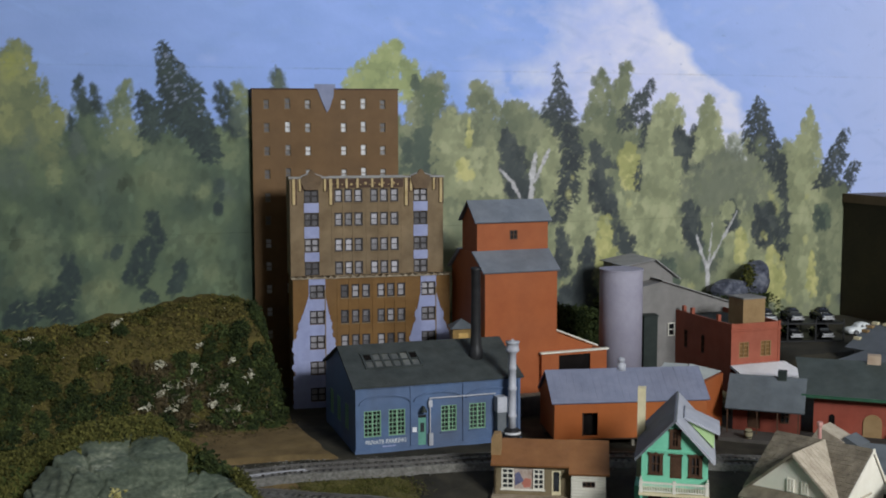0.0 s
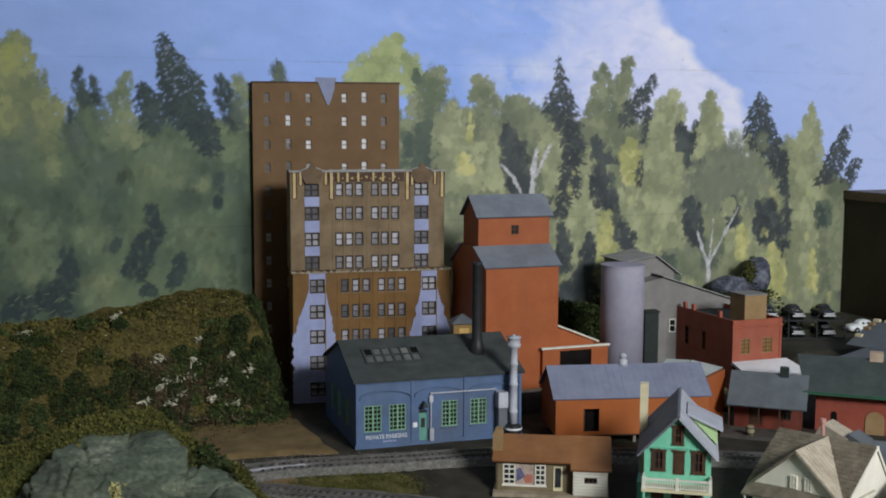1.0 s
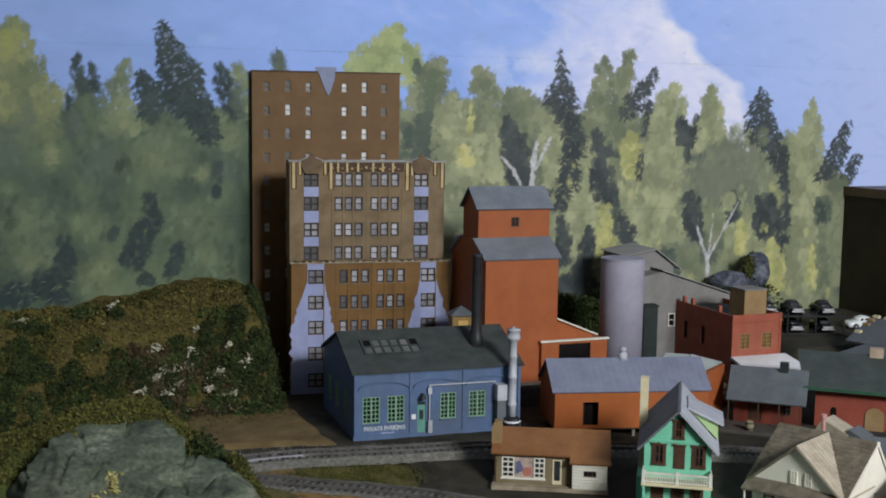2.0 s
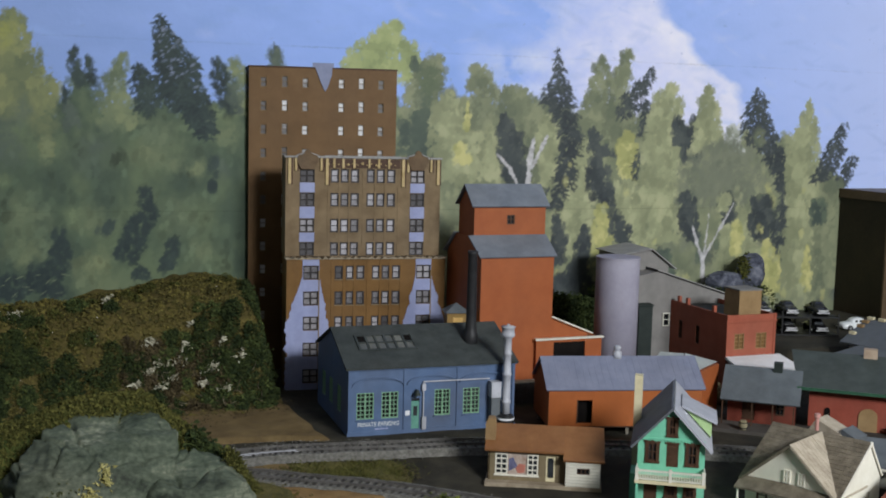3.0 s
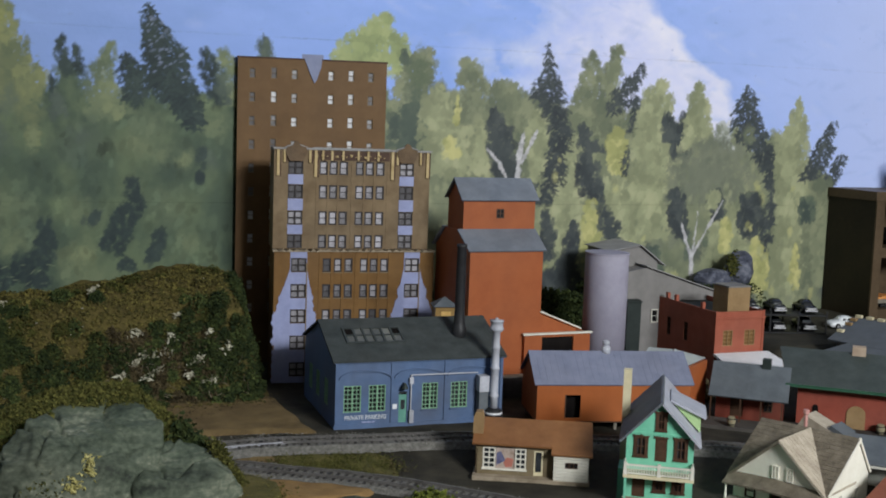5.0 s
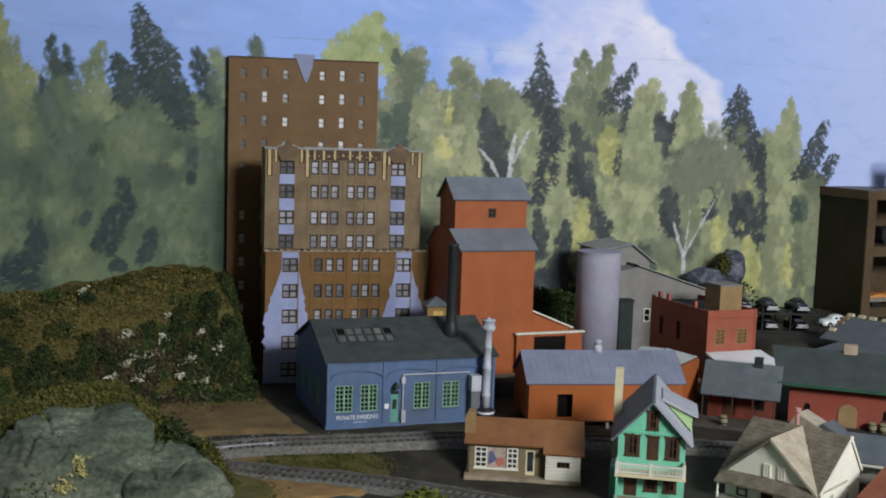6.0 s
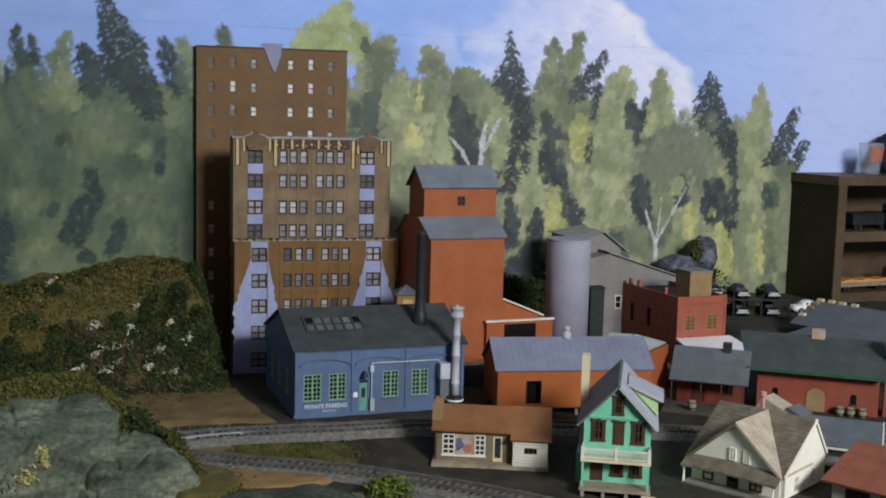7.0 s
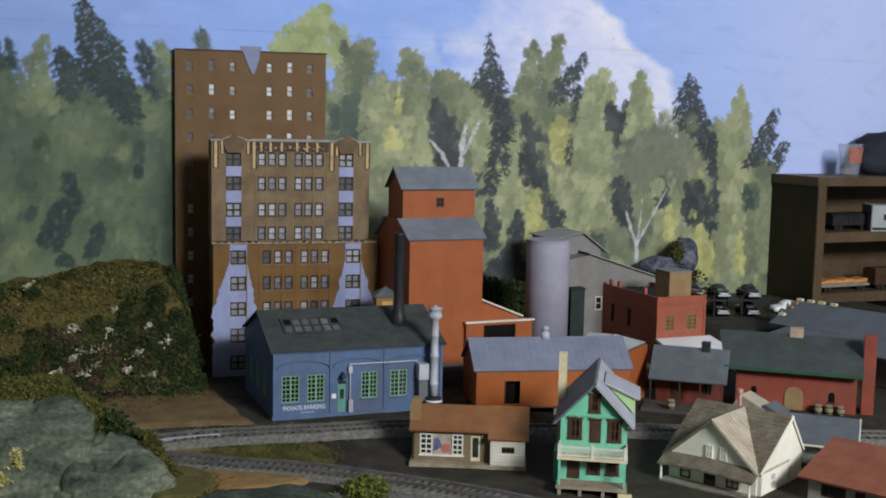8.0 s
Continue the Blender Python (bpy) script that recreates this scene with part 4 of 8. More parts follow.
# boards of the backdrop, with hairline joints between them
joints = [-0.03, 0.2065, 0.4205, 0.56]
names = ["backdrop board with painted green and yellow foliage", "backdrop board with painted tree tops against blue sky", "backdrop board with painted blue sky and white cloud"]
for lo, hi, label in zip(joints, joints[1:], names):
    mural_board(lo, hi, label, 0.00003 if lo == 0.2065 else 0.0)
    for a, c in ((RX0 + 0.01, -0.1205), (1.5805, RX1 - 0.01)):
        bm = bmesh.new()
        box(bm, a, c, WALL_Y, WALL_Y + 0.0118, lo + 0.0003, hi - 0.0003)
        part("backdrop_board", bm, M["far_green"] if hi < 0.3 else M["sky"], backdrop)
bm = bmesh.new()
box(bm, RX0 + 0.01, RX1 - 0.01, WALL_Y, WALL_Y + 0.0118, 0.5603, 0.86)
part("backdrop_board", bm, M["sky"], backdrop, "plain sky-blue painted board")


# ---- layout board and ground ----
FWD = Vector((0.40, 0.917))


def grade(x, y):
    """Height of the ground: the front of the town lies a little lower."""
    d = (x - 0.11) * FWD.x + (y + 0.132) * FWD.y
    return -0.012 * (1 - smooth01(1.06, 1.135, d))


def ground_pt(u, v):
    x, y = -0.75 + u * 3.0, 0.38 + v * 0.965
    z = grade(x, y) + 0.0012 * noise.noise(Vector((x * 14, y * 14, 0))) + 0.0006 * noise.noise(Vector((x * 60, y * 60, 3)))
    return x, y, z


tagged(sheet("ground", ground_pt, 260, 100, M["ground"]), "dark cinder-covered ground of the model town", kind="structure")
bm = bmesh.new()
box(bm, -0.75, 2.25, 0.36, 1.348, -0.05, -0.018)
for x in (-0.6, 0.8, 2.1):
    for y in (0.45, 1.25):
        box(bm, x, x + 0.09, y, y + 0.06, FLOOR, -0.05)
box(bm, -0.75, 2.25, 0.345, 0.36, -0.16, -0.004)
structure("layout_table", bm, M["fascia"], "brown plywood table carrying the model layout", 0.002)


def patch(name, outline, material, lift, label, seed, step=0.008):
    """A thin spread of scenic material with an uneven rim, draped over the ground."""
    n, rings = 64, 9
    c = sum((Vector(p) for p in outline), Vector((0, 0))) / len(outline)
    rim = []
    m = len(outline)
    for i in range(n):
        f = i / n * m
        a, b = Vector(outline[int(f) % m]), Vector(outline[(int(f) + 1) % m])
        rim.append(a.lerp(b, f % 1))
    vs = [(c.x, c.y, grade(c.x, c.y) + lift)]
    for r in range(1, rings + 1):
        k = r / rings
        for i, p in enumerate(rim):
            j = 1 + 0.05 * noise.noise(Vector((p.x * 40, p.y * 40, seed)))
            q = c + (p - c) * k * j
            z = grade(q.x, q.y) + lift * (1 if r < rings else -0.6) + 0.0015 * noise.noise(Vector((q.x * 45, q.y * 45, seed)))
            vs.append((q.x, q.y, z))
    fs = [(0, 1 + i, 1 + (i + 1) % n) for i in range(n)]
    for r in range(rings - 1):
        for i in range(n):
            a, b = 1 + r * n + i, 1 + r * n + (i + 1) % n
            fs.append((a, a + n, b + n, b))
    me = bpy.data.meshes.new(name)
    me.from_pydata(vs, [], fs)
    me.materials.append(material)
    me.polygons.foreach_set("use_smooth", [True] * len(fs))
    return tagged(new(name, me), label, kind="structure")


patch("dirt_patch", [(0.16, 1.025), (0.26, 1.010), (0.34, 1.000), (0.413, 0.984), (0.409, 1.045), (0.404, 1.10), (0.404, 1.145), (0.375, 1.19), (0.30, 1.18), (0.20, 1.14)], M["dirt"], 0.0030, "bare brown dirt beside the workshop", 1)
patch("sand_strip", [(0.29, 0.968), (0.33, 0.957), (0.352, 0.948), (0.372, 0.912), (0.335, 0.927), (0.30, 0.942)], M["dirt"], 0.0030, "sandy strip between the two tracks", 5)
patch("grass_strip", [(0.345, 0.948), (0.40, 0.932), (0.455, 0.918), (0.466, 0.900), (0.457, 0.858), (0.41, 0.884), (0.365, 0.912)], M["grass"], 0.0034, "strip of olive turf between the two tracks", 2)
patch("sand_verge", [(0.325, 0.892), (0.350, 0.878), (0.385, 0.858), (0.422, 0.828), (0.405, 0.816), (0.352, 0.818), (0.325, 0.845)], M["sand"], 0.0030, "sandy brown verge beside the front track", 3)
patch("grass_verge", [(0.285, 0.915), (0.322, 0.897), (0.342, 0.868), (0.338, 0.835), (0.32, 0.81), (0.28, 0.81), (0.27, 0.86)], M["grass"], 0.0045, "olive turf at the foot of the rock", 4)
patch("gravel_path", [(0.42, 0.790), (0.455, 0.790), (0.51, 0.735), (0.56, 0.66), (0.52, 0.63), (0.46, 0.70), (0.415, 0.765)], M["ballast"], 0.0036, "grey gravel path in front of the track", 6)


# ---- tracks ----
def spline(points, step=0.004):
    """Points along a smooth curve through the given ones, evenly spaced."""
    P = [Vector(p) for p in points]
    P = [P[0] * 2 - P[1]] + P + [P[-1] * 2 - P[-2]]
    out = []
    for i in range(1, len(P) - 2):
        p0, p1, p2, p3 = P[i - 1], P[i], P[i + 1], P[i + 2]
        n = max(2, int((p2 - p1).length / step))
        for k in range(n):
            t = k / n
            out.append(0.5 * (2 * p1 + (p2 - p0) * t + (2 * p0 - 5 * p1 + 4 * p2 - p3) * t * t + (3 * p1 - p0 - 3 * p2 + p3) * t ** 3))
    return out + [P[-2]]


def ribbon(bm, line, a, b, z0, z1, taper=0.0):
    """A bar of rectangular section that follows a line, from a to b beside it."""
    rows = []
    for i, p in enumerate(line):
        d = (line[min(i + 1, len(line) - 1)] - line[max(i - 1, 0)]).normalized()
        nrm = Vector((-d.y, d.x))
        g = grade(p.x, p.y)
        rows.append([bm.verts.new((*(p + nrm * s), g + z)) for s, z in ((a - taper, z0), (b + taper, z0), (b, z1), (a, z1))])
    for r, q in zip(rows, rows[1:]):
        for i in range(4):
            bm.faces.new((r[i], r[(i + 1) % 4], q[(i + 1) % 4], q[i]))
    bm.faces.new(rows[0][::-1]), bm.faces.new(rows[-1])


def railway(points, label, seed):
    line = spline(points)
    root = thing("railway_track", label, "track", Matrix())
    bm = bmesh.new()
    ribbon(bm, line, -0.018, 0.018, -0.002, 0.0042, 0.008)
    for v in bm.verts:
        v.co.z += 0.0009 * noise.noise(v.co * 160)
    part("ballast_bed", bm, M["ballast"], root, "grey stone ballast")
    rnd = random.Random(seed)
    bm = bmesh.new()
    box(bm, -0.0013, 0.0013, -0.0145, 0.0145, 0.002, 0.0048)
    finish(bm)
    tie = mesh_of("tie", bm, M["tie"])
    for i in range(40, len(line) * 40 - 40, 75):
        f = i / 40
        k = int(f)
        p = line[k].lerp(line[min(k + 1, len(line) - 1)], f - k)
        d = (line[min(k + 1, len(line) - 1)] - line[k - 1]).normalized()
        ob = new("tie", tie)
        ob.parent = root
        ob.matrix_basis = pose(p.x, p.y, grade(p.x, p.y) + rnd.uniform(-0.0003, 0.0002), 0, 0, math.degrees(math.atan2(d.y, d.x)) + rnd.uniform(-1.5, 1.5))
    for s in (-1, 1):
        bm = bmesh.new()
        a = s * 0.00825
        ribbon(bm, line, a - 0.0004, a + 0.0004, 0.0046, 0.0070)
        ribbon(bm, line, a - 0.0009, a + 0.0009, 0.0046, 0.0052)
        part("rail", bm, M["rail"], root, "weathered metal rail")
    return root


MAIN_LINE = [(-0.1, 1.01), (0.15, 0.994), (0.311, 0.975), (0.363, 0.966), (0.41, 0.954), (0.4673, 0.940), (0.547, 0.925), (0.69, 0.873), (0.777, 0.830), (0.90, 0.770), (1.1, 0.68)]
main_track = railway(MAIN_LINE, "model railway track with grey ballast passing the workshop", 1)
# short pale rail: the glint on the metal put into its colour
bm = bmesh.new()
ribbon(bm, spline([(0.300, 0.9680), (0.335, 0.9632), (0.372, 0.9560)]), -0.0007, 0.0007, 0.0050, 0.0080)
part("rail", bm, M["duct"], main_track, "short pale length of rail with its glint as colour")
BRANCH_LINE = [(0.24, 0.965), (0.321, 0.922), (0.358, 0.897), (0.404, 0.868), (0.448, 0.833), (0.488, 0.793), (0.526, 0.754), (0.565, 0.705), (0.62, 0.62)]
railway(BRANCH_LINE, "curving model railway track on grey ballast", 2)


# ---- hillside and rock ----
def hill_z(x, y):
    up = smooth01(1.12, 1.27, y + 0.022 * noise.noise(Vector((x * 9, 0, 2))))
    side = 1 - smooth01(0.372, 0.408, x + 0.012 * noise.noise(Vector((y * 16, 5, 1))))
    top = 0.098 + 0.030 * smooth01(0.10, 0.36, x)
    lumps = 0.009 * noise.noise(Vector((x * 20, y * 24, 0))) + 0.006 * noise.noise(Vector((x * 55, y * 55, 7)))
    return -0.004 + (top + lumps) * up * side


tagged(sheet("hillside", lambda u, v: (-0.75 + u * 1.17, 1.03 + v * 0.318, hill_z(-0.75 + u * 1.17, 1.03 + v * 0.318)), 180, 60, M["hill"]), "brown scrub-covered slope rising to the painted wall", kind="structure")


def scatter(name, n, spot, r0, r1, material, seed, label, squash=0.7, sub=1, rough=0.5, flakes=0, long=1.0):
    """Many uneven clumps in one mesh."""
    rnd = random.Random(seed)
    bm = bmesh.new()
    base = []
    for k in range(10 if flakes else 0):     # ragged foam: a few crumbs that cross each other
        co, fa = [], []
        for i in range(flakes):
            c = Vector((rnd.gauss(0, 0.45), rnd.gauss(0, 0.45), rnd.gauss(0, 0.4)))
            co += [c + Vector((rnd.gauss(0, 0.6), rnd.gauss(0, 0.6), rnd.gauss(0, 0.55))) for _ in range(4)]
            fa += [(4 * i, 4 * i + 1, 4 * i + 2), (4 * i, 4 * i + 3, 4 * i + 1), (4 * i, 4 * i + 2, 4 * i + 3), (4 * i + 1, 4 * i + 3, 4 * i + 2)]
        base.append((co, fa))
    for k in range(0 if flakes else 6):
        tmp = bmesh.new()
        blob(tmp, (0, 0, 0), 1, seed + k * 3.3, squash, sub, rough)
        tmp.verts.ensure_lookup_table()
        base.append(([v.co.copy() for v in tmp.verts], [[v.index for v in f.verts] for f in tmp.faces]))
        tmp.free()
    vs, fs = [], []
    for _ in range(n):
        p = spot(rnd)
        if p is None:
            continue
        co, fa = base[rnd.randrange(len(base))]
        turn = Euler((rnd.uniform(-0.5, 0.5), rnd.uniform(-0.5, 0.5), rnd.uniform(0, 6.28))).to_matrix() * rnd.uniform(r0, r1)
        k = len(vs)
        vs += [tuple(turn @ Vector((c[0] * long, c[1], c[2])) + Vector(p)) for c in co]
        fs += [tuple(i + k for i in f) for f in fa]
    bm.free()
    me = bpy.data.meshes.new(name)
    me.from_pydata(vs, [], fs)
    me.materials.append(material)
    return tagged(new(name, me), label, name.replace("_", " "), kind="stuff")


def on_hill(x0, x1, y0, y1, lift=0.0, keep=None):
    def spot(rnd):
        x, y = rnd.uniform(x0, x1), rnd.uniform(y0, y1)
        if keep and not keep(x, y, rnd):
            return None
        return x, y, max(hill_z(x, y), 0) + lift
    return spot


patchy = lambda s, k: (lambda x, y, r: noise.noise(Vector((x * 14, y * 14, s))) > k + r.uniform(-0.15, 0.15))
scatter("turf_clumps", 24000, on_hill(-0.2, 0.385, 1.11, 1.338, 0.0010), 0.0010, 0.0030, M["leaf_olive"], 13, "olive and brown turf over the slope", flakes=2)


def bush_spots(n, x0, x1, y0, y1, size, seed, keep=lambda x, y: True, high=0.62):
    """Centres of rounded bushes; every clump then falls on the dome of one of them."""
    rnd = random.Random(seed)
    spots = []
    while len(spots) < n:
        x, y = rnd.uniform(x0, x1), rnd.uniform(y0, y1)
        if keep(x, y):
            spots.append((x, y, rnd.uniform(0.5, 1.25) * size))

    def spot(r):
        x, y, k = spots[int(r.random() * n)]
        a, e = r.uniform(0, 6.283), math.asin(r.uniform(-0.15, 1))
        rad = k * (0.72 + 0.22 * r.random() + 0.35 * noise.noise(Vector((math.cos(a) * 1.5 + x * 90, math.sin(a) * 1.5 + y * 90, e * 1.4))))
        u, v, q = rad * math.cos(a) * math.cos(e), rad * math.sin(a) * math.cos(e), rad * math.sin(e) * high * 1.5
        return x + u, y + v, max(hill_z(x, y), 0) * 0.5 + max(hill_z(x + u, y + v), 0) * 0.5 + q
    return spot


dark_low = lambda x, y: noise.noise(Vector((x * 10, y * 12, 3))) > -0.38
scatter("bushes", 26000, bush_spots(150, -0.12, 0.28, 1.10, 1.200, 0.012, 41, dark_low), 0.0009, 0.0026, M["leaf_dark"], 11, "dark green foam bushes over the lower slope", flakes=2)
scatter("bushes", 5200, bush_spots(30, 0.00, 0.24, 1.205, 1.25, 0.009, 43, lambda x, y: noise.noise(Vector((x * 10, y * 12, 7))) > 0.0), 0.0009, 0.0024, M["leaf_dark"], 18, "scattered dark green bushes higher on the slope", flakes=2)
scatter("bushes", 13000, bush_spots(60, 0.262, 0.394, 1.13, 1.28, 0.012, 45, lambda x, y: (y < 1.222 or x > 0.372) and (x > 0.335 + 0.03 * noise.noise(Vector((y * 14, 2, 1))) or noise.noise(Vector((x * 22, y * 22, 4))) > 0.0)), 0.0009, 0.0028, M["leaf_dark"], 12, "dense dark green bushes at the slope's end", flakes=2)
scatter("bushes", 17000, bush_spots(100, -0.05, 0.388, 1.12, 1.285, 0.010, 46, lambda x, y: (y < 1.235 or x < 0.2) and noise.noise(Vector((x * 16, y * 16, 14))) > (-0.25 if x > 0.30 else 0.05)), 0.0009, 0.0026, M["leaf_green"], 16, "mid green foam bushes among the dark ones", flakes=2)
scatter("dry_grass", 9000, bush_spots(70, -0.1, 0.36, 1.12, 1.30, 0.009, 47, lambda x, y: y > 1.20 or x < 0.24), 0.0008, 0.0024, M["leaf_moss"], 19, "olive dry grass tufts on the slope", flakes=2)
scatter("lichen", 9500, bush_spots(70, 0.225, 0.350, 1.13, 1.21, 0.009, 48), 0.0009, 0.0028, M["leaf_brown"], 14, "grey-brown lichen scrub on the lower slope", flakes=2)


def pale_tufts():
    """Fluffy pale lichen tufts that catch the light, one by one along the slope."""
    seen = [(0.256, 1.216, 1.2), (0.285, 1.202, 1.3), (0.336, 1.206, 0.7), (0.322, 1.188, 1.4), (0.355, 1.188, 1.2), (0.331, 1.164, 1.3), (0.265, 1.198, 1.1), (0.294, 1.212, 0.9),
            (0.310, 1.176, 1.1), (0.261, 1.176, 0.6), (0.236, 1.176, 0.8), (0.212, 1.266, 0.8), (0.110, 1.268, 1.0), (0.303, 1.228, 0.6), (0.275, 1.184, 0.9), (0.251, 1.190, 0.7)]

    def spot(r):
        x, y, k = seen[r.randrange(len(seen))]
        u, v = r.gauss(0, 0.0034) * k, r.gauss(0, 0.0016) * k
        return x + u, y + v - 0.010, hill_z(x + u, y + v - 0.010) + 0.0086 + r.gauss(0, 0.0006) * k
    return spot


scatter("pale_lichen", 330, pale_tufts(), 0.0010, 0.0026, M["lichen_pale"], 15, "fluffy pale lichen tufts on the slope", flakes=2, long=1.5)
scatter("stone_chips", 110, on_hill(-0.1, 0.36, 1.13, 1.30, 0.004, patchy(19, -0.05)), 0.0006, 0.0015, M["chalk"], 17, "small pale chips among the turf", 0.5)


def dry_sticks():
    """Thin crooked twigs, each a tapering four-sided rod in three pieces."""
    rnd = random.Random(9)
    bm = bmesh.new()
    for _ in range(26):
        x, y = rnd.uniform(0.22, 0.375), rnd.uniform(1.125, 1.18)
        p = Vector((x, y, max(0, hill_z(x, y)) + 0.008))
        turn = Vector((rnd.uniform(-1, 1), rnd.uniform(-0.5, 0), rnd.uniform(-0.2, 0.9))).normalized()
        for k in range(3):
            turn = (turn + Vector((rnd.gauss(0, 0.35), rnd.gauss(0, 0.25), rnd.gauss(0, 0.35)))).normalized()
            q = p + turn * rnd.uniform(0.003, 0.006)
            ra, rb = 0.00055 - 0.00013 * k, 0.00042 - 0.00013 * k
            rows = []
            for c, rad in ((p, ra), (q, rb)):
                rows.append([bm.verts.new(c + Vector(o) * rad) for o in ((1, 0, 0), (0, 1, 0.6), (-1, 0, 0), (0, -1, -0.6))])
            for i in range(4):
                bm.faces.new((rows[0][i], rows[0][(i + 1) % 4], rows[1][(i + 1) % 4], rows[1][i]))
            bm.faces.new(rows[0][::-1]), bm.faces.new(rows[1])
            p = q
    finish(bm)
    tagged(new("dry_sticks", mesh_of("dry_sticks", bm, M["stick"])), "pale dry twigs lying in the scrub", "twigs", kind="stuff")


dry_sticks()


def crag(name, c, r, seed, material, label, cuts=30, sub=6, keep=(), sharp=64.0):
    """A plaster rock: a lump cut by many flat planes, with worn edges, shallow ledges and cracks.
    keep: extra cutting planes as (normal, distance) in units of the radii."""
    rnd = random.Random(seed)
    planes = [(Vector(n).normalized(), d) for n, d in keep]
    for _ in range(cuts):
        n = Vector((rnd.gauss(0, 1), rnd.gauss(0, 1), rnd.gauss(0, 1))).normalized()
        planes.append((n, rnd.uniform(0.90, 1.06)))
    off = Vector((seed, seed * 2, seed * 3))
    bm = bmesh.new()
    bmesh.ops.create_icosphere(bm, subdivisions=sub, radius=1)
    for v in bm.verts:
        n = (v.co + noise.noise_vector(v.co * 2.2 + off) * 0.07).normalized()
        total = sum(max(0.0, n.dot(m) / d) ** sharp for m, d in planes) + (1 / 1.08) ** sharp
        p = v.co.normalized() * total ** (-1 / sharp)
        q = Vector((p.x * r[0], p.y * r[1], p.z * r[2]))
        w = q + noise.noise_vector(q * 30 + off) * 0.008
        lay = Vector((w.x * 0.7 + w.z * 0.4, w.y * 0.7, w.z * 1.6 - w.x * 0.5))
        ledge = noise.noise(lay * 24 + off)
        step = (math.floor(ledge * 4) + smooth01(0.6, 1.0, ledge * 4 % 1)) / 4
        crack = max(0.0, 1 - abs(noise.noise(lay * 34 + off * 1.7)) * 10)
        fine = noise.noise(q * 110 + off) * 0.015 + noise.noise(q * 260 + off) * 0.007
        v.co = Vector(c) + q * (1 + 0.105 * step - 0.070 * crack + fine)
    return tagged(new(name, mesh_of(name, bm, material, True)), label, "rock", kind="thing")


great_rock = crag("rock_outcrop", (0.170, 0.885, -0.030), (0.090, 0.062, 0.108), 4, M["rock"], "large grey-green painted plaster rock outcrop", 18, sharp=150.0,
                  keep=(((0.02, -0.12, 1), 0.79), ((0.1, -0.5, 1), 0.84), ((1, -0.1, 0.25), 0.93), ((-0.49, -0.1, 0.87), 0.99), ((0.05, -1, 0.18), 0.84), ((-0.5, -1, 0.15), 0.88), ((0.6, -1, 0.30), 0.92), ((-0.1, -0.8, 0.8), 0.98), ((-1, -0.2, 0.3), 0.96)))
crag("rock_outcrop", (0.250, 0.864, -0.045), (0.068, 0.050, 0.080), 9, M["rock"], "lower grey-green plaster rock with a pale rim", 9, sharp=150.0,
     keep=(((0.05, -0.2, 1), 0.86), ((0.54, -0.1, 0.84), 0.93), ((0.85, -0.1, 0.53), 0.93), ((0.1, -1, 0.2), 0.84), ((0.7, -0.9, 0.2), 0.90), ((-1, 0, 0.2), 0.98)))
crag("rock_outcrop", (0.362, 0.768, -0.027), (0.088, 0.060, 0.026), 12, M["rock"], "flat teal-grey rock in front of the track", 10, 5,
     keep=(((0.05, -0.10, 1), 0.80), ((0.2, 1, 0.4), 0.94)))


def bank_height(x, y):
    crown = np.interp(x, (-0.5, 0.02, 0.11, 0.15, 0.215, 0.25, 0.285, 0.31), (0.02, 0.03, 0.052, 0.067, 0.072, 0.044, 0.006, -0.012))
    return max(-0.012, float(crown) * smooth01(0.87, 0.925, y) * (1 - smooth01(0.945, 1.04, y)) + 0.004 * noise.noise(Vector((x * 22, y * 25, 1))))


def rock_top(rnd):
    x, y = rnd.uniform(0.02, 0.305), rnd.uniform(0.895, 0.99)
    return x, y, bank_height(x, y) + 0.001


tagged(sheet("mossy_bank", lambda u, v: (-0.5 + u * 0.80, 0.86 + v * 0.21, bank_height(-0.5 + u * 0.80, 0.86 + v * 0.21)), 80, 24, M["moss"]), "moss-green bank behind the rock outcrop", kind="structure")
scatter("moss_tufts", 19000, rock_top, 0.0010, 0.0026, M["leaf_bank"], 21, "olive moss tufts along the bank", flakes=2)
scatter("bushes", 2500, lambda r: (lambda f: (0.256 + 0.030 * f + r.gauss(0, 0.004), 0.905 + r.uniform(-0.008, 0.012), 0.036 - 0.036 * f + r.gauss(0, 0.005)))(r.random()), 0.001, 0.0035, M["leaf_dark"], 22, "dark bushes in the gap behind the rock", flakes=2)


def on_rock(x, z, sx, sz):
    """Places on the front of the great rock round one spot."""
    near = [v.co for v in great_rock.data.vertices if v.co.y < 0.86 and abs(v.co.x - x) < 3 * sx and abs(v.co.z - z) < 3 * sz]

    def spot(r):
        p = near[int(r.random() * len(near))]
        if math.exp(-((p.x - x) / sx) ** 2 - ((p.z - z) / sz) ** 2) < r.random():
            return None
        return p.x, p.y - 0.0006, p.z
    return spot


scatter("moss_tufts", 700, on_rock(0.140, 0.010, 0.012, 0.010), 0.0008, 0.0022, M["leaf_moss"], 27, "olive moss on the face of the rock", flakes=2)
scatter("yellow_flowers", 900, on_rock(0.173, 0.029, 0.0034, 0.0052), 0.0014, 0.0030, M["leaf_yellow"], 23, "small yellow lichen tuft on the rock", flakes=2)
scatter("yellow_flowers", 600, on_rock(0.161, 0.015, 0.0050, 0.0050), 0.0010, 0.0024, M["leaf_yellow"], 29, "sparse yellow lichen on the rock", flakes=2)

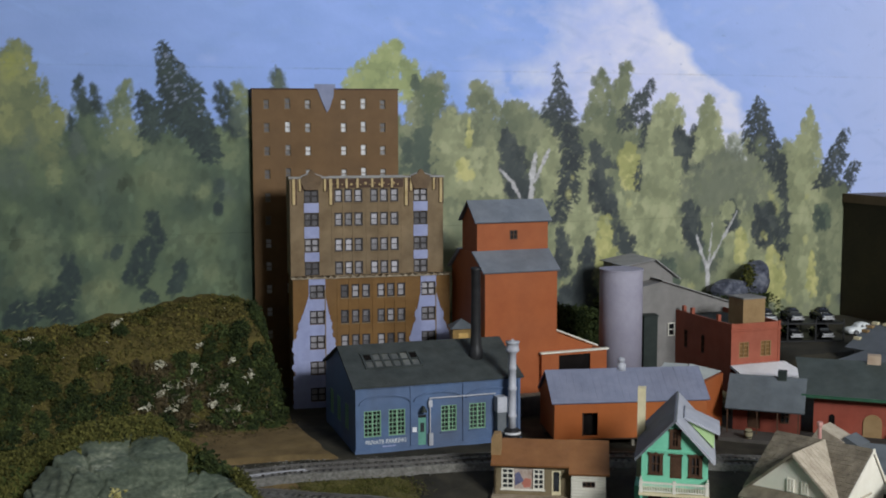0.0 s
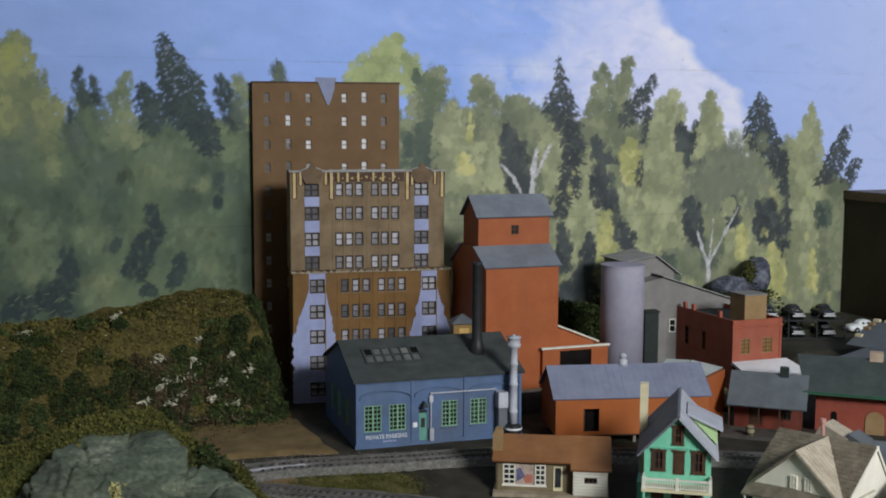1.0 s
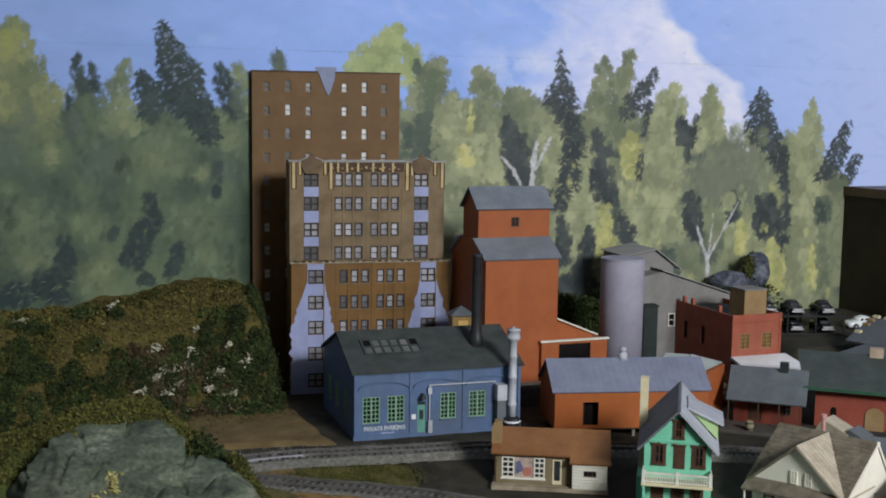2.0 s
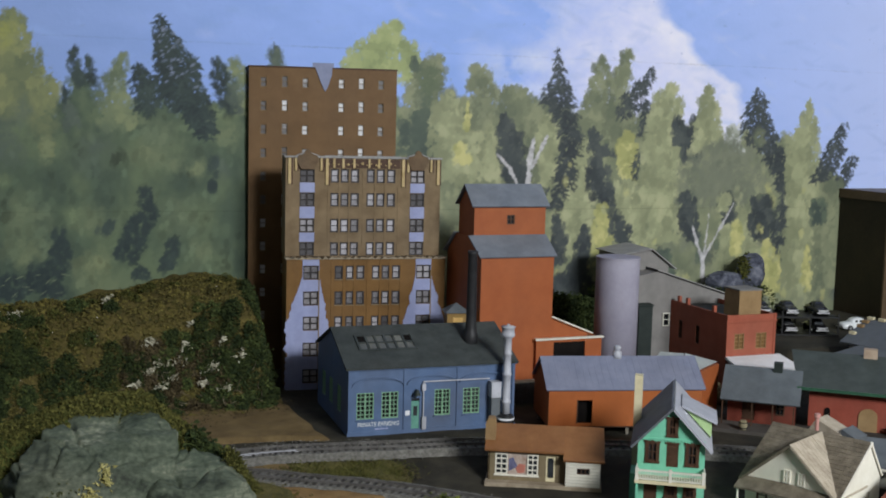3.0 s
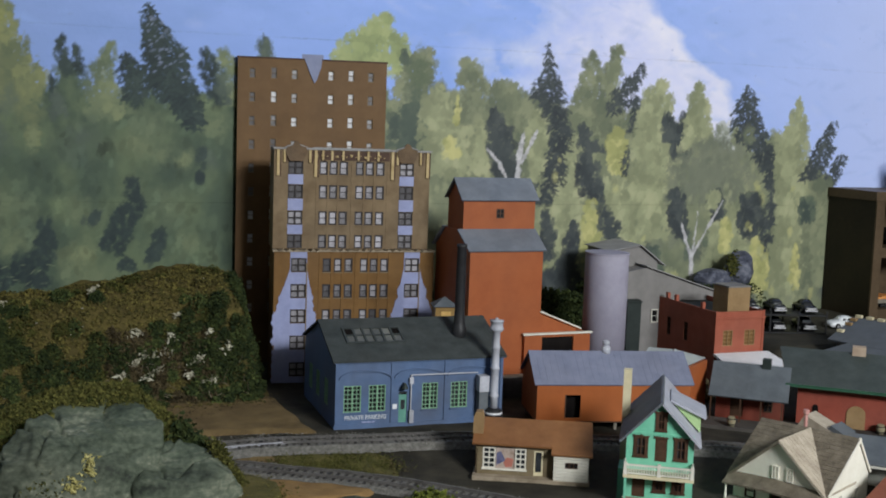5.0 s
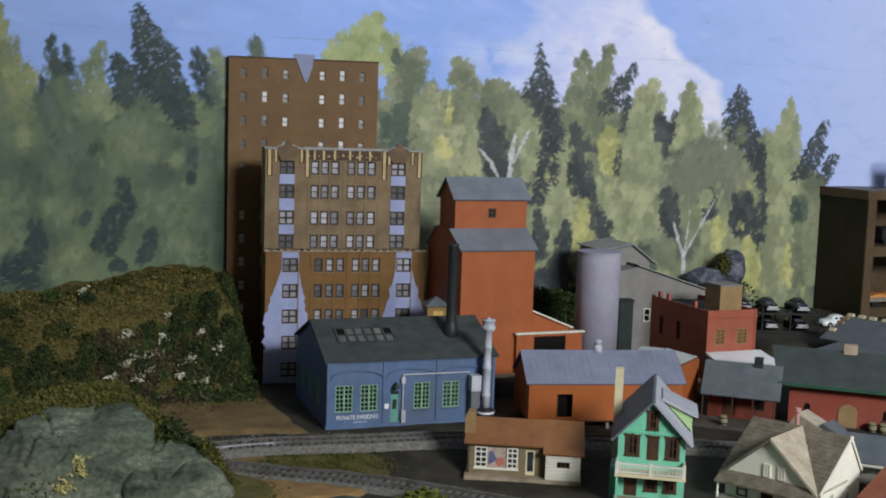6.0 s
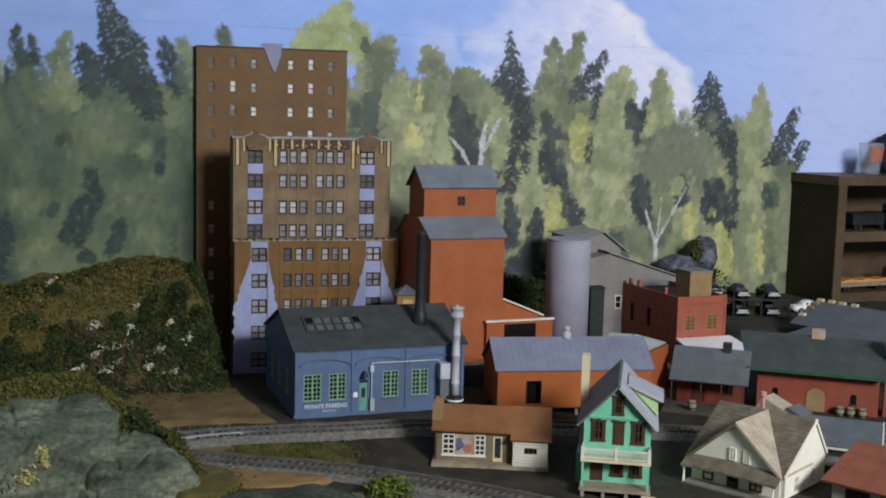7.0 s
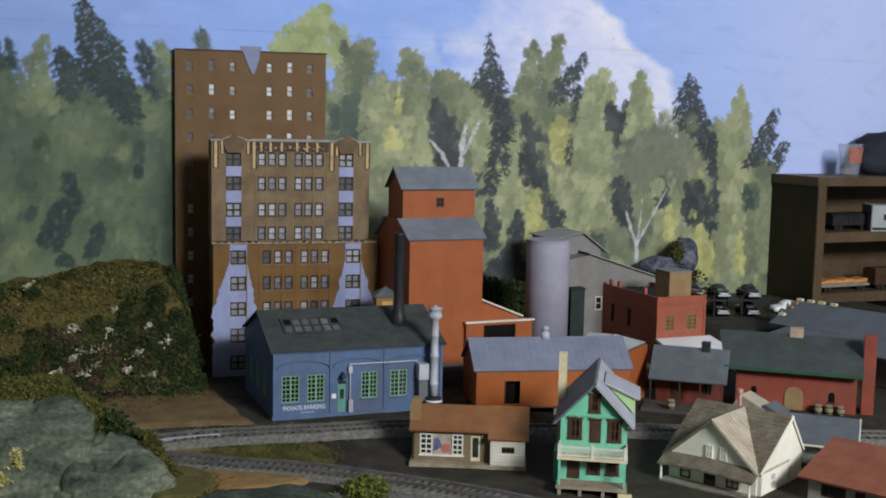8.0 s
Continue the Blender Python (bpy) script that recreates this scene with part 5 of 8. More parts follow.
scatter("moss_tufts", 1500, lambda r: (lambda f: (0.283 + 0.027 * f + r.gauss(0, 0.0028), 0.872 + r.uniform(-0.006, 0.010), 0.031 - 0.044 * f - 0.006 * f * (1 - f) + r.gauss(0, 0.0026)))(r.random()), 0.0009, 0.0024, M["leaf_bank"], 28, "yellow-olive moss fringe along the edge of the lower rock", flakes=2)


def along(points, wide, lift=0.0):
    """Loose crumbs spread along a line on the ground, thinning to both sides."""
    def spot(r):
        i = r.randrange(len(points) - 1)
        a, c = Vector(points[i]), Vector(points[i + 1])
        p = a.lerp(c, r.random()) + Vector((r.gauss(0, wide), r.gauss(0, wide)))
        return p.x, p.y, grade(p.x, p.y) + lift
    return spot


def beside(line):
    """Loose stones over and beside a bed of ballast."""
    def spot(r):
        i = r.randrange(len(line) - 1)
        d = (line[i + 1] - line[i]).normalized()
        off = r.gauss(0, 0.0115)
        p = line[i].lerp(line[i + 1], r.random()) + Vector((-d.y, d.x)) * off
        return p.x, p.y, grade(p.x, p.y) + 0.0042 * smooth01(0.027, 0.018, abs(off))
    return spot


scatter("ballast_stones", 9000, beside([v for v in spline(MAIN_LINE) if 0.28 < v.x < 0.95]), 0.0004, 0.0011, M["chip_grey"], 75, "loose grey stones on the ballast of the main track", flakes=1)
scatter("ballast_stones", 8000, beside([v for v in spline(BRANCH_LINE) if v.y > 0.70]), 0.0004, 0.0011, M["chip_grey"], 76, "loose grey stones on the ballast of the curving track", flakes=1)
scatter("turf_crumbs", 5200, along([(0.36, 0.93), (0.39, 0.916), (0.42, 0.903), (0.448, 0.888)], 0.012, 0.0034), 0.0005, 0.0014, M["leaf_bank"], 71, "loose olive turf crumbs between the tracks", flakes=2)
scatter("turf_crumbs", 700, along([(0.34, 0.935), (0.39, 0.91), (0.44, 0.875), (0.46, 0.89)], 0.010, 0.0032), 0.0005, 0.0012, M["leaf_brown"], 72, "loose brown crumbs round the turf", flakes=2)
scatter("turf_crumbs", 2200, along([(0.295, 0.895), (0.315, 0.875), (0.325, 0.845), (0.31, 0.82)], 0.010, 0.0034), 0.0005, 0.0014, M["leaf_olive"], 73, "olive crumbs over the sandy verge", flakes=2)
scatter("turf_crumbs", 700, along([(0.24, 1.06), (0.30, 1.10), (0.36, 1.13), (0.38, 1.15)], 0.016, 0.0030), 0.0005, 0.0013, M["leaf_brown"], 74, "brown crumbs over the bare dirt", flakes=2)
scatter("bush_leaves", 2000, lambda r: (r.gauss(0.450, 0.0075), r.gauss(0.770, 0.007), abs(r.gauss(0, 0.0050)) - 0.010), 0.0010, 0.0030, M["leaf_bright"], 24, "olive green round foam bush beside the track", flakes=2)


# ---- buildings: shared parts ----
def walls(root, w, d, z0, eave, material, holes=None, tk=0.0022, gable_x=0.0, gable_y=0.0, names=("front_wall", "back_wall", "left_wall", "right_wall")):
    """Four walls with thickness. gable_x: peak of the side walls above the eaves; gable_y: of the front and back."""
    holes = holes or {}
    out = {}
    for name, size, m, g in ((names[0], w, Matrix(), gable_y), (names[1], w, pose(w, d, 0, 0, 0, 180), gable_y),
                             (names[2], d - 2 * tk, pose(0, d - tk, 0, 0, 0, -90), gable_x), (names[3], d - 2 * tk, pose(w, tk, 0, 0, 0, 90), gable_x)):
        bm = bmesh.new()
        holed(bm, size, z0, eave, 0, tk, holes.get(name, []), g)
        out[name] = part(name, bm, material, root, at=m)
    return out


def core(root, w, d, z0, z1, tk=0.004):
    """A near-black block inside a model building, for the shade seen through its openings."""
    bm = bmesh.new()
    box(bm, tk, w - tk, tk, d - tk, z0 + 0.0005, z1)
    return part("interior", bm, M["void"], root, "near-black block standing for the shade inside")


def roof_x(root, w, d, eave, ridge, o, material, thick=0.0018, end=None, seams=0.0):
    """Two roof slopes whose ridge runs along x. o: overhang; seams: spacing of standing seams."""
    end = o if end is None else end
    sl = (ridge - eave) / (d / 2)
    for name, y, s in (("front_slope", -o, 1), ("back_slope", d + o, -1)):
        bm = bmesh.new()
        lowz = eave - sl * o
        a, b = Vector((-end, y, lowz + thick)), Vector((w + end, y, lowz + thick))
        c, e = Vector((w + end, d / 2, ridge + thick)), Vector((-end, d / 2, ridge + thick))
        slab(bm, (a, b, c, e), thick)
        if seams:
            n = int((w + 2 * end) / seams)
            for i in range(1, n):
                f = i / n
                p, q = a.lerp(b, f), e.lerp(c, f)
                h = 0.0003
                slab(bm, (p + Vector((-h, 0, h * 1.6)), p + Vector((h, 0, h * 1.6)), q + Vector((h, 0, h * 1.6)), q + Vector((-h, 0, h * 1.6))), 0.0008)
        part(name, bm, material, root)


def roof_y(root, w, d, eave, ridge, o, material, thick=0.0018, front=None, back=None, mats=None):
    """Two roof slopes whose ridge runs along y."""
    front, back = o if front is None else front, o if back is None else back
    sl = (ridge - eave) / (w / 2)
    for i, (name, x) in enumerate((("left_slope", -o), ("right_slope", w + o))):
        bm = bmesh.new()
        lowz = eave - sl * o
        slab(bm, ((x, -front, lowz + thick), (x, d + back, lowz + thick), (w / 2, d + back, ridge + thick), (w / 2, -front, ridge + thick)), thick)
        part(name, bm, (mats or (material, material))[i], root)


def bar(name, root, dims, material, label="", bevel=0.0002):
    bm = bmesh.new()
    box(bm, *dims)
    return part(name, bm, material, root, label, bevel)


def turned(name, root, profile, x, y, material, label="", n=18, smooth=False):
    bm = bmesh.new()
    lathe(bm, profile, x, y, n)
    return part(name, bm, material, root, label, smooth=smooth)


def door(root, x, z, w, h, y, material, label="", light=None):
    bm = bmesh.new()
    box(bm, x, x + w, y, y + 0.001, z, z + h)
    for k in (0.12, 0.55):
        box(bm, x + w * 0.18, x + w * 0.82, y - 0.0003, y, z + h * k, z + h * (k + 0.32))
    ob = part("door", bm, material, root, label, 0.0001)
    if light:
        bm = bmesh.new()
        box(bm, x + w * 0.25, x + w * 0.75, y - 0.0009, y - 0.0004, z + h * light[0], z + h * light[1])
        part("pane", bm, M["pane_dark"], ob)
    return ob


# ---- blue workshop ----
M["skylight_pane"] = mat("grimy_skylight_pane", (0.075, 0.078, 0.066), (0.17, 0.168, 0.14), 60, 0.3, obj=0.5, dirt=0.3)


def blue_workshop():
    w, d, eave, ridge = 0.186, 0.150, 0.0715, 0.101
    r = thing("workshop", "blue single-storey brick workshop with a dark tar roof and green windows", "building", pose(0.43, 0.996, 0, 0, 0, -3))
    wins = [(0.0092, 0.028), (0.0362, 0.0546), (0.0946, 0.1122), (0.1268, 0.1455)]
    holes = [(a, b, 0.0175, 0.0458) for a, b in wins] + [(0.0690, 0.0780, 0.003, 0.0375)]
    side = [(0.022, 0.040, 0.0175, 0.0458), (0.058, 0.076, 0.0175, 0.0458), (0.098, 0.116, 0.0175, 0.0458)]
    walls(r, w, d, 0, eave, M["blue"], {"front_wall": holes, "left_wall": side, "right_wall": side}, gable_x=ridge - eave)
    core(r, w, d, 0, eave - 0.004)
    roof_x(r, w, d, eave, ridge, 0.003, M["tar"], 0.0022, 0.003)
    for a, b in wins:
        sash(r, a, 0.0175, b - a, 0.0283, 0.0012, M["sash_green"], M["pane_dark"], 4, 6, 0.0006, 0.0010)
        bar("window_mullion", r, ((a + b) / 2 - 0.0008, (a + b) / 2 + 0.0008, -0.0001, 0.0010, 0.0185, 0.0448), M["sash_green"])
        bar("window_sill", r, (a - 0.001, b + 0.001, -0.0016, 0.0004, 0.0160, 0.0175), M["blue"])
    for a in (0.022, 0.058, 0.098):
        sash(r, a, 0.0175, 0.018, 0.0283, 0.0012, M["sash_green"], M["pane_dark"], 6, 6, 0.0006, 0.0013, m=pose(0, d - 0.0022, 0, 0, 0, -90))
    door(r, 0.0693, 0.003, 0.0084, 0.031, 0.0008, M["door_teal"], "teal green door with a dark light", (0.5, 0.83))
    bar("transom", r, (0.0693, 0.0777, 0.0006, 0.0012, 0.0348, 0.0372), M["pane_dark"])
    # plinth, thin pilasters, arched mouldings above each pair of windows
    bm = bmesh.new()
    box(bm, -0.0008, w + 0.0008, -0.0012, 0, 0, 0.0045)
    part("plinth", bm, M["blue"], r)
    for x in (0.0, 0.0600, 0.1190, 0.1825):
        bar("pilaster", r, (x, x + 0.0018, -0.0014, 0, 0.0045, 0.0700), M["blue"])
    for x0, x1 in ((0.0040, 0.0600), (0.0640, 0.1190), (0.1225, 0.1790)):
        bm = bmesh.new()
        n, mid, half = 18, (x0 + x1) / 2, (x1 - x0) / 2
        arc = [(mid + half * math.cos(math.pi * i / n), 0.0530 + 0.0085 * math.sin(math.pi * i / n)) for i in range(n + 1)]
        for p, q in zip(arc, arc[1:]):
            prism(bm, [(p[0], p[1] - 0.0007), (p[0], p[1] + 0.0007), (q[0], q[1] + 0.0007), (q[0], q[1] - 0.0007)], "y", -0.0022, 0)
        part("arch_moulding", bm, M["blue"], r)
    bar("eaves_band", r, (-0.001, w + 0.001, -0.0022, 0, 0.0700, 0.0715), M["blue"])
    # pipe, lamp hood, boxes
    bm = bmesh.new()
    box(bm, 0.0810, 0.0822, -0.0030, -0.0014, 0.004, 0.0560)
    box(bm, 0.0822, 0.1560, -0.0030, -0.0018, 0.0549, 0.0560)
    part("conduit", bm, M["duct"], r, "grey-white conduit along the wall", 0.0003)
    bar("meter_box", r, (0.0796, 0.0838, -0.0040, -0.0014, 0.0460, 0.0530), M["duct"], "small pale box on the conduit", 0.0004)
    bar("meter_box", r, (0.0800, 0.0846, -0.0042, -0.0014, 0.0040, 0.0175), M["duct"], "grey pipe casing at the ground", 0.0004)
    bar("notice", r, (0.0622, 0.0668, -0.0012, -0.0001, 0.0195, 0.0245), M["sign_white"], "blank white notice")
    bar("lamp_bracket", r, (0.0729, 0.0741, -0.0060, 0.0, 0.0462, 0.0472), M["green_dark"], "thin lamp bracket")
    turned("lamp", r, [(0.0008, 0.0480), (0.0020, 0.0462), (0.0038, 0.0420), (0.0036, 0.0418)], 0.0735, -0.006, M["green_dark"], "small dark lamp shade")
    # lettering over the plinth
    for text, x, z, size in (("PRIVATE PARKING", 0.0104, 0.0098, 0.0064),):
        cu = bpy.data.curves.new("sign_lettering", "FONT")
        cu.body, cu.size, cu.extrude, cu.offset = text, size, 0.0002, 0.00018
        cu.materials.append(M["letter_white"])
        ob = new("sign_lettering", cu)
        ob.parent = r
        ob.matrix_basis = pose(x, -0.0008, z, 90, 0, 0) @ Matrix.Diagonal((0.86, 1, 1, 1))
        tagged(ob, "white painted lettering")
    bm = bmesh.new()
    for x0, x1 in ((0.029, 0.034), (0.0348, 0.0392), (0.040, 0.0435)):
        box(bm, x0, x1, -0.0014, -0.0011, 0.0062, 0.0076)
    part("sign_lettering", bm, M["lavender"], r, "faded small lettering")
    # skylight row on the front slope
    sl = (ridge - eave) / (d / 2)
    up = lambda y: eave + sl * y + 0.0023
    light = new("skylight")
    light.parent = r
    bm = bmesh.new()
    xs = [(0.0185 + i * 0.0104, 0.0185 + i * 0.0104 + 0.0024) for i in range(7)]
    for xa, xb in xs:
        slab(bm, ((xa, 0.0280, up(0.0280) + 0.0016), (xb, 0.0280, up(0.0280) + 0.0016), (xb, 0.0545, up(0.0545) + 0.0016), (xa, 0.0545, up(0.0545) + 0.0016)), 0.0014)
    for ya, yb in ((0.0272, 0.0292), (0.0402, 0.0420), (0.0535, 0.0555)):
        slab(bm, ((0.0185, ya, up(ya) + 0.0013), (0.0833, ya, up(ya) + 0.0013), (0.0833, yb, up(yb) + 0.0013), (0.0185, yb, up(yb) + 0.0013)), 0.0012)
    part("skylight_frame", bm, M["tar"], light, "dark glazing bars")
    for i in range(6):
        for k in range(2):
            bm = bmesh.new()
            xa, ya, yb = 0.0185 + 0.0018 + i * 0.0104, 0.0285 + k * 0.0128, 0.0285 + 0.0122 + k * 0.0128
            slab(bm, ((xa, ya, up(ya) + 0.0004), (xa + 0.0092, ya, up(ya) + 0.0004), (xa + 0.0092, yb, up(yb) + 0.0004), (xa, yb, up(yb) + 0.0004)), 0.0003)
            # upper end panes near-black, for the shade in open lights
            part("pane", bm, M["void"] if k and i in (0, 5) else M["skylight_pane"], light)
    # black stack through the roof
    turned("smokestack", r, [(0.0086, 0.078), (0.0082, 0.0960), (0.0070, 0.0985), (0.0062, 0.104), (0.0058, 0.110), (0.0052, 0.185), (0.0058, 0.186), (0.0058, 0.189), (0.0042, 0.189), (0.0042, 0.184)], 0.148, 0.040, M["black"], "tall black smokestack", smooth=True)
    # pale dust duct at the right end
    turned("dust_duct", r, [(0.0042, 0.014), (0.0041, 0.030), (0.0050, 0.031), (0.0050, 0.033), (0.0041, 0.034), (0.0041, 0.060), (0.0050, 0.061), (0.0050, 0.063), (0.0041, 0.064), (0.0041, 0.083), (0.0050, 0.084), (0.0041, 0.086), (0.0041, 0.1010), (0.0070, 0.1030), (0.0074, 0.1042), (0.0074, 0.1062), (0.0068, 0.1066), (0.0068, 0.1122), (0.0076, 0.1126), (0.0076, 0.1140), (0.0022, 0.1144), (0.0012, 0.1165)], 0.171, -0.014, M["duct"], "pale grey dust duct with a cap", smooth=True)
    bar("duct_box", r, (0.155, 0.166, -0.012, 0.0, 0.036, 0.053), M["duct"], "pale grey blower housing", 0.0015)
    bar("duct_stand", r, (0.1555, 0.1655, -0.011, 0.0, 0.012, 0.036), M["shed_roof"], "grey stand below the blower", 0.0006)
    turned("duct_foot", r, [(0.0092, 0.0), (0.0092, 0.0150), (0.0078, 0.0175), (0.0044, 0.0190)], 0.171, -0.014, M["black"], "glossy black base of the duct", smooth=True)
    turned("duct_collar", r, [(0.0090, 0.0128), (0.0096, 0.0130), (0.0096, 0.0148), (0.0090, 0.0150)], 0.171, -0.014, M["sign_white"], "white band round the duct base")


blue_workshop()


M["strip_cream"] = mat("worn_cream_paint", (0.42, 0.30, 0.13), (0.60, 0.46, 0.24), 80, 0.6, dirt=0.2)
M["ledge_stone"] = mat("pale_worn_stone", (0.24, 0.19, 0.125), (0.40, 0.33, 0.24), 90, 0.8, dirt=0.25)
M["crest_brown"] = mat("stained_brown_brick", (0.11, 0.068, 0.036), (0.19, 0.125, 0.07), 90, 0.75, dirt=0.3)


# ---- stepped brick apartment block with pale painted piers ----
def stepped_block():
    w, d = 0.196, 0.050
    r = thing("apartment_block", "tall stepped tan brick block with lavender-painted corner bays", "building", pose(0.416, 1.214, 0, 0, 0, -7))
    low_z = [0.0082, 0.0412, 0.0732, 0.1040, 0.1355]
    up_z = [0.1602, 0.1888, 0.2203, 0.2493]
    wing_l, wing_u = (0.0200, 0.0386, 0.1595, 0.1775), (0.0160, 0.0340, 0.1520, 0.1700)
    trip_l = [0.0588, 0.0724, 0.0853, 0.1044, 0.1166, 0.1295]
    trip_u = [0.0540, 0.0663, 0.0785, 0.0983, 0.1105, 0.1235]
    h = 0.0165
    holes = [(a, b, z, z + h) for z in low_z for a, b in (wing_l[:2], wing_l[2:])] + [(x - 0.0005, x + 0.0095, z, z + h) for z in low_z for x in trip_l]
    walls(r, w, d, 0, 0.160, M["brick_ochre"], {"front_wall": holes})
    core(r, w, d, 0, 0.156)
    for z in low_z:
        for a, b in (wing_l[:2], wing_l[2:]):
            sash(r, a, z, b - a, h, 0.0014, M["frame_dark"], M["pane_pale"], 2, 2, 0.0016, 0.0013)
        for x in trip_l:
            sash(r, x - 0.0005, z, 0.0100, h, 0.0012, M["frame_dark"], M["pane_pale"], 1, 2, 0.0007, 0.0016)
            bar("window_sill", r, (x - 0.0006, x + 0.0096, -0.0010, 0.0004, z - 0.0014, z), M["brick_tan"])
    # piers between the windows
    for x in (0.0545, 0.0690, 0.0820, 0.0985, 0.1140, 0.1263, 0.1400):
        bar("pier", r, (x - 0.0008, x + 0.0008, -0.0007, 0, 0.0, 0.158), M["brick_ochre"])
    # lavender paint on the corner bays, flaring out downwards
    def flare(z):
        return min(1.0, max(0.0, (0.138 - z) / 0.058))

    for a, b, lo, hi in ((wing_l[0], wing_l[1], 0.0, 0.0500), (wing_l[2], wing_l[3], 0.1455, w)):
        bm = bmesh.new()
        zs = [0.0, *[v for z in low_z for v in (z - 0.0004, z + h + 0.0004)], 0.160]
        for z0, z1 in zip(zs, zs[1:]):
            window = any(abs(z0 - (z - 0.0004)) < 1e-6 for z in low_z)
            steps = 6
            for k in range(steps):
                za, zb = z0 + (z1 - z0) * k / steps, z0 + (z1 - z0) * (k + 1) / steps
                rag = 0.0046 * noise.noise(Vector((za * 130, lo * 50, 1)))
                la = lb = a - 0.0008 - (a - lo) * flare(za) + rag * flare(za)
                ra = rb = b + 0.0008 + (hi - b) * flare(za) - rag * flare(za)
                spans = [((la, lb), (a, a)), ((b, b), (ra, rb))] if window else [((la, lb), (ra, rb))]
                for (p, q), (s, t) in spans:
                    prism(bm, [(p, za), (s, za), (t, zb), (q, zb)], "y", -0.0007, -0.0001)
        part("painted_bay", bm, M["lavender"], r, "lavender paint flaring down the corner bay")
        bar("bay_edge", r, (b - 0.0002, b + 0.0012, -0.0011, -0.0007, 0.0, 0.146), M["brick_tan"])
    # ledge between the blocks
    bm = bmesh.new()
    edge = [(-0.002 + i * 0.0025, 0.1618 + 0.0010 * math.sin(i * 1.7) + 0.0007 * math.sin(i * 4.1)) for i in range(81)]
    prism(bm, [(edge[-1][0], 0.1600), (edge[0][0], 0.1600), *edge], "y", -0.0022, 0.012)
    part("ledge", bm, M["ledge_stone"], r, "uneven tan ledge between the storeys")
    # upper block, set back
    u0, u1, s = -0.001, 0.190, 0.010
    up = new("upper_block")
    up.parent = r
    up.matrix_basis = pose(u0, s, 0)
    uh = [(a - u0, b - u0, z + 0.0028, z + h + 0.0028) for z in up_z for a, b in (wing_u[:2], wing_u[2:])] + [(x - u0 - 0.0007, x - u0 + 0.0097, z + 0.0028, z + h + 0.0028) for z in up_z for x in trip_u]
    bm = bmesh.new()
    holed(bm, u1 - u0, 0.1625, 0.283, 0, 0.0022, uh)
    part("front_wall", bm, M["brick_tan"], up)
    bm = bmesh.new()
    box(bm, 0.0022, u1 - u0 - 0.0022, 0.0022, d - s - 0.0022, 0.276, 0.279)
    part("flat_roof", bm, M["brick_tan"], up)
    bar("left_wall", up, (0, 0.0022, 0.0022, d - s, 0.1625, 0.283), M["brick_tan"], bevel=0)
    bar("right_wall", up, (u1 - u0 - 0.0022, u1 - u0, 0.0022, d - s, 0.1625, 0.283), M["brick_tan"], bevel=0)
    bar("back_wall", up, (0.0022, u1 - u0 - 0.0022, d - s - 0.0022, d - s, 0.1625, 0.283), M["brick_tan"], bevel=0)
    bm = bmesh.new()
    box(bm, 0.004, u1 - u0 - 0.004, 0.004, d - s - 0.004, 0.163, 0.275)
    part("interior", bm, M["void"], up, "near-black block standing for the shade inside")
    for z in up_z:
        for a, b in (wing_u[:2], wing_u[2:]):
            sash(up, a - u0, z + 0.0028, b - a, h, 0.0014, M["frame_dark"], M["pane_pale"], 2, 2, 0.0018, 0.0014)
        for x in trip_u:
            sash(up, x - u0 - 0.0007, z + 0.0028, 0.0104, h, 0.0012, M["frame_dark"], M["pane_milky"], 1, 2, 0.0007, 0.0016)
            bar("window_sill", up, (x - u0 - 0.0008, x - u0 + 0.0098, -0.0010, 0.0004, z + 0.0014, z + 0.0028), M["brick_tan"])
    for x in (0.0505, 0.0640, 0.0760, 0.0930, 0.1080, 0.1205, 0.1370):
        bar("pier", up, (x - u0 - 0.0007, x - u0 + 0.0007, -0.0006, 0, 0.1625, 0.268), M["brick_tan"])
    for a, b in (wing_u[:2], wing_u[2:]):
        for z0, z1 in zip([0.160, *[z + h + 0.0028 for z in up_z[:3]]], [z + 0.0028 for z in up_z]):
            if z1 - z0 > 0.006:
                bar("spandrel", up, (a - u0, b - u0, -0.0007, -0.0001, z0 + 0.0006, z1 - 0.0002), M["lavender"], "lavender-painted spandrel")
    # crown: coping, yellow strips, and dark raised bars painted for the shade of recesses
    bm = bmesh.new()
    box(bm, -0.0015, u1 - u0 + 0.0015, -0.0026, 0.0040, 0.2818, 0.2838)
    part("coping", bm, M["grey_edge"], up, "pale worn coping along the roof edge", 0.0004)
    bar("coping_cap", up, (0.0465, 0.1400, -0.0030, 0.001, 0.2839, 0.2848), M["grey_edge"], "thin pale grey cap")
    bar("frieze", up, (0.0465, 0.1400, -0.0009, -0.0001, 0.2700, 0.2805), M["brown_dark"], "dark brown frieze")
    for i in range(15):
        bm = bmesh.new()
        blob(bm, (0.052 + i * 0.0058, -0.0012, 0.2745 + 0.001 * math.sin(i * 3)), 0.0012 + 0.0011 * (i % 3 == 1), i, 0.8)
        part("frieze_ornament", bm, M["strip_cream"], up)
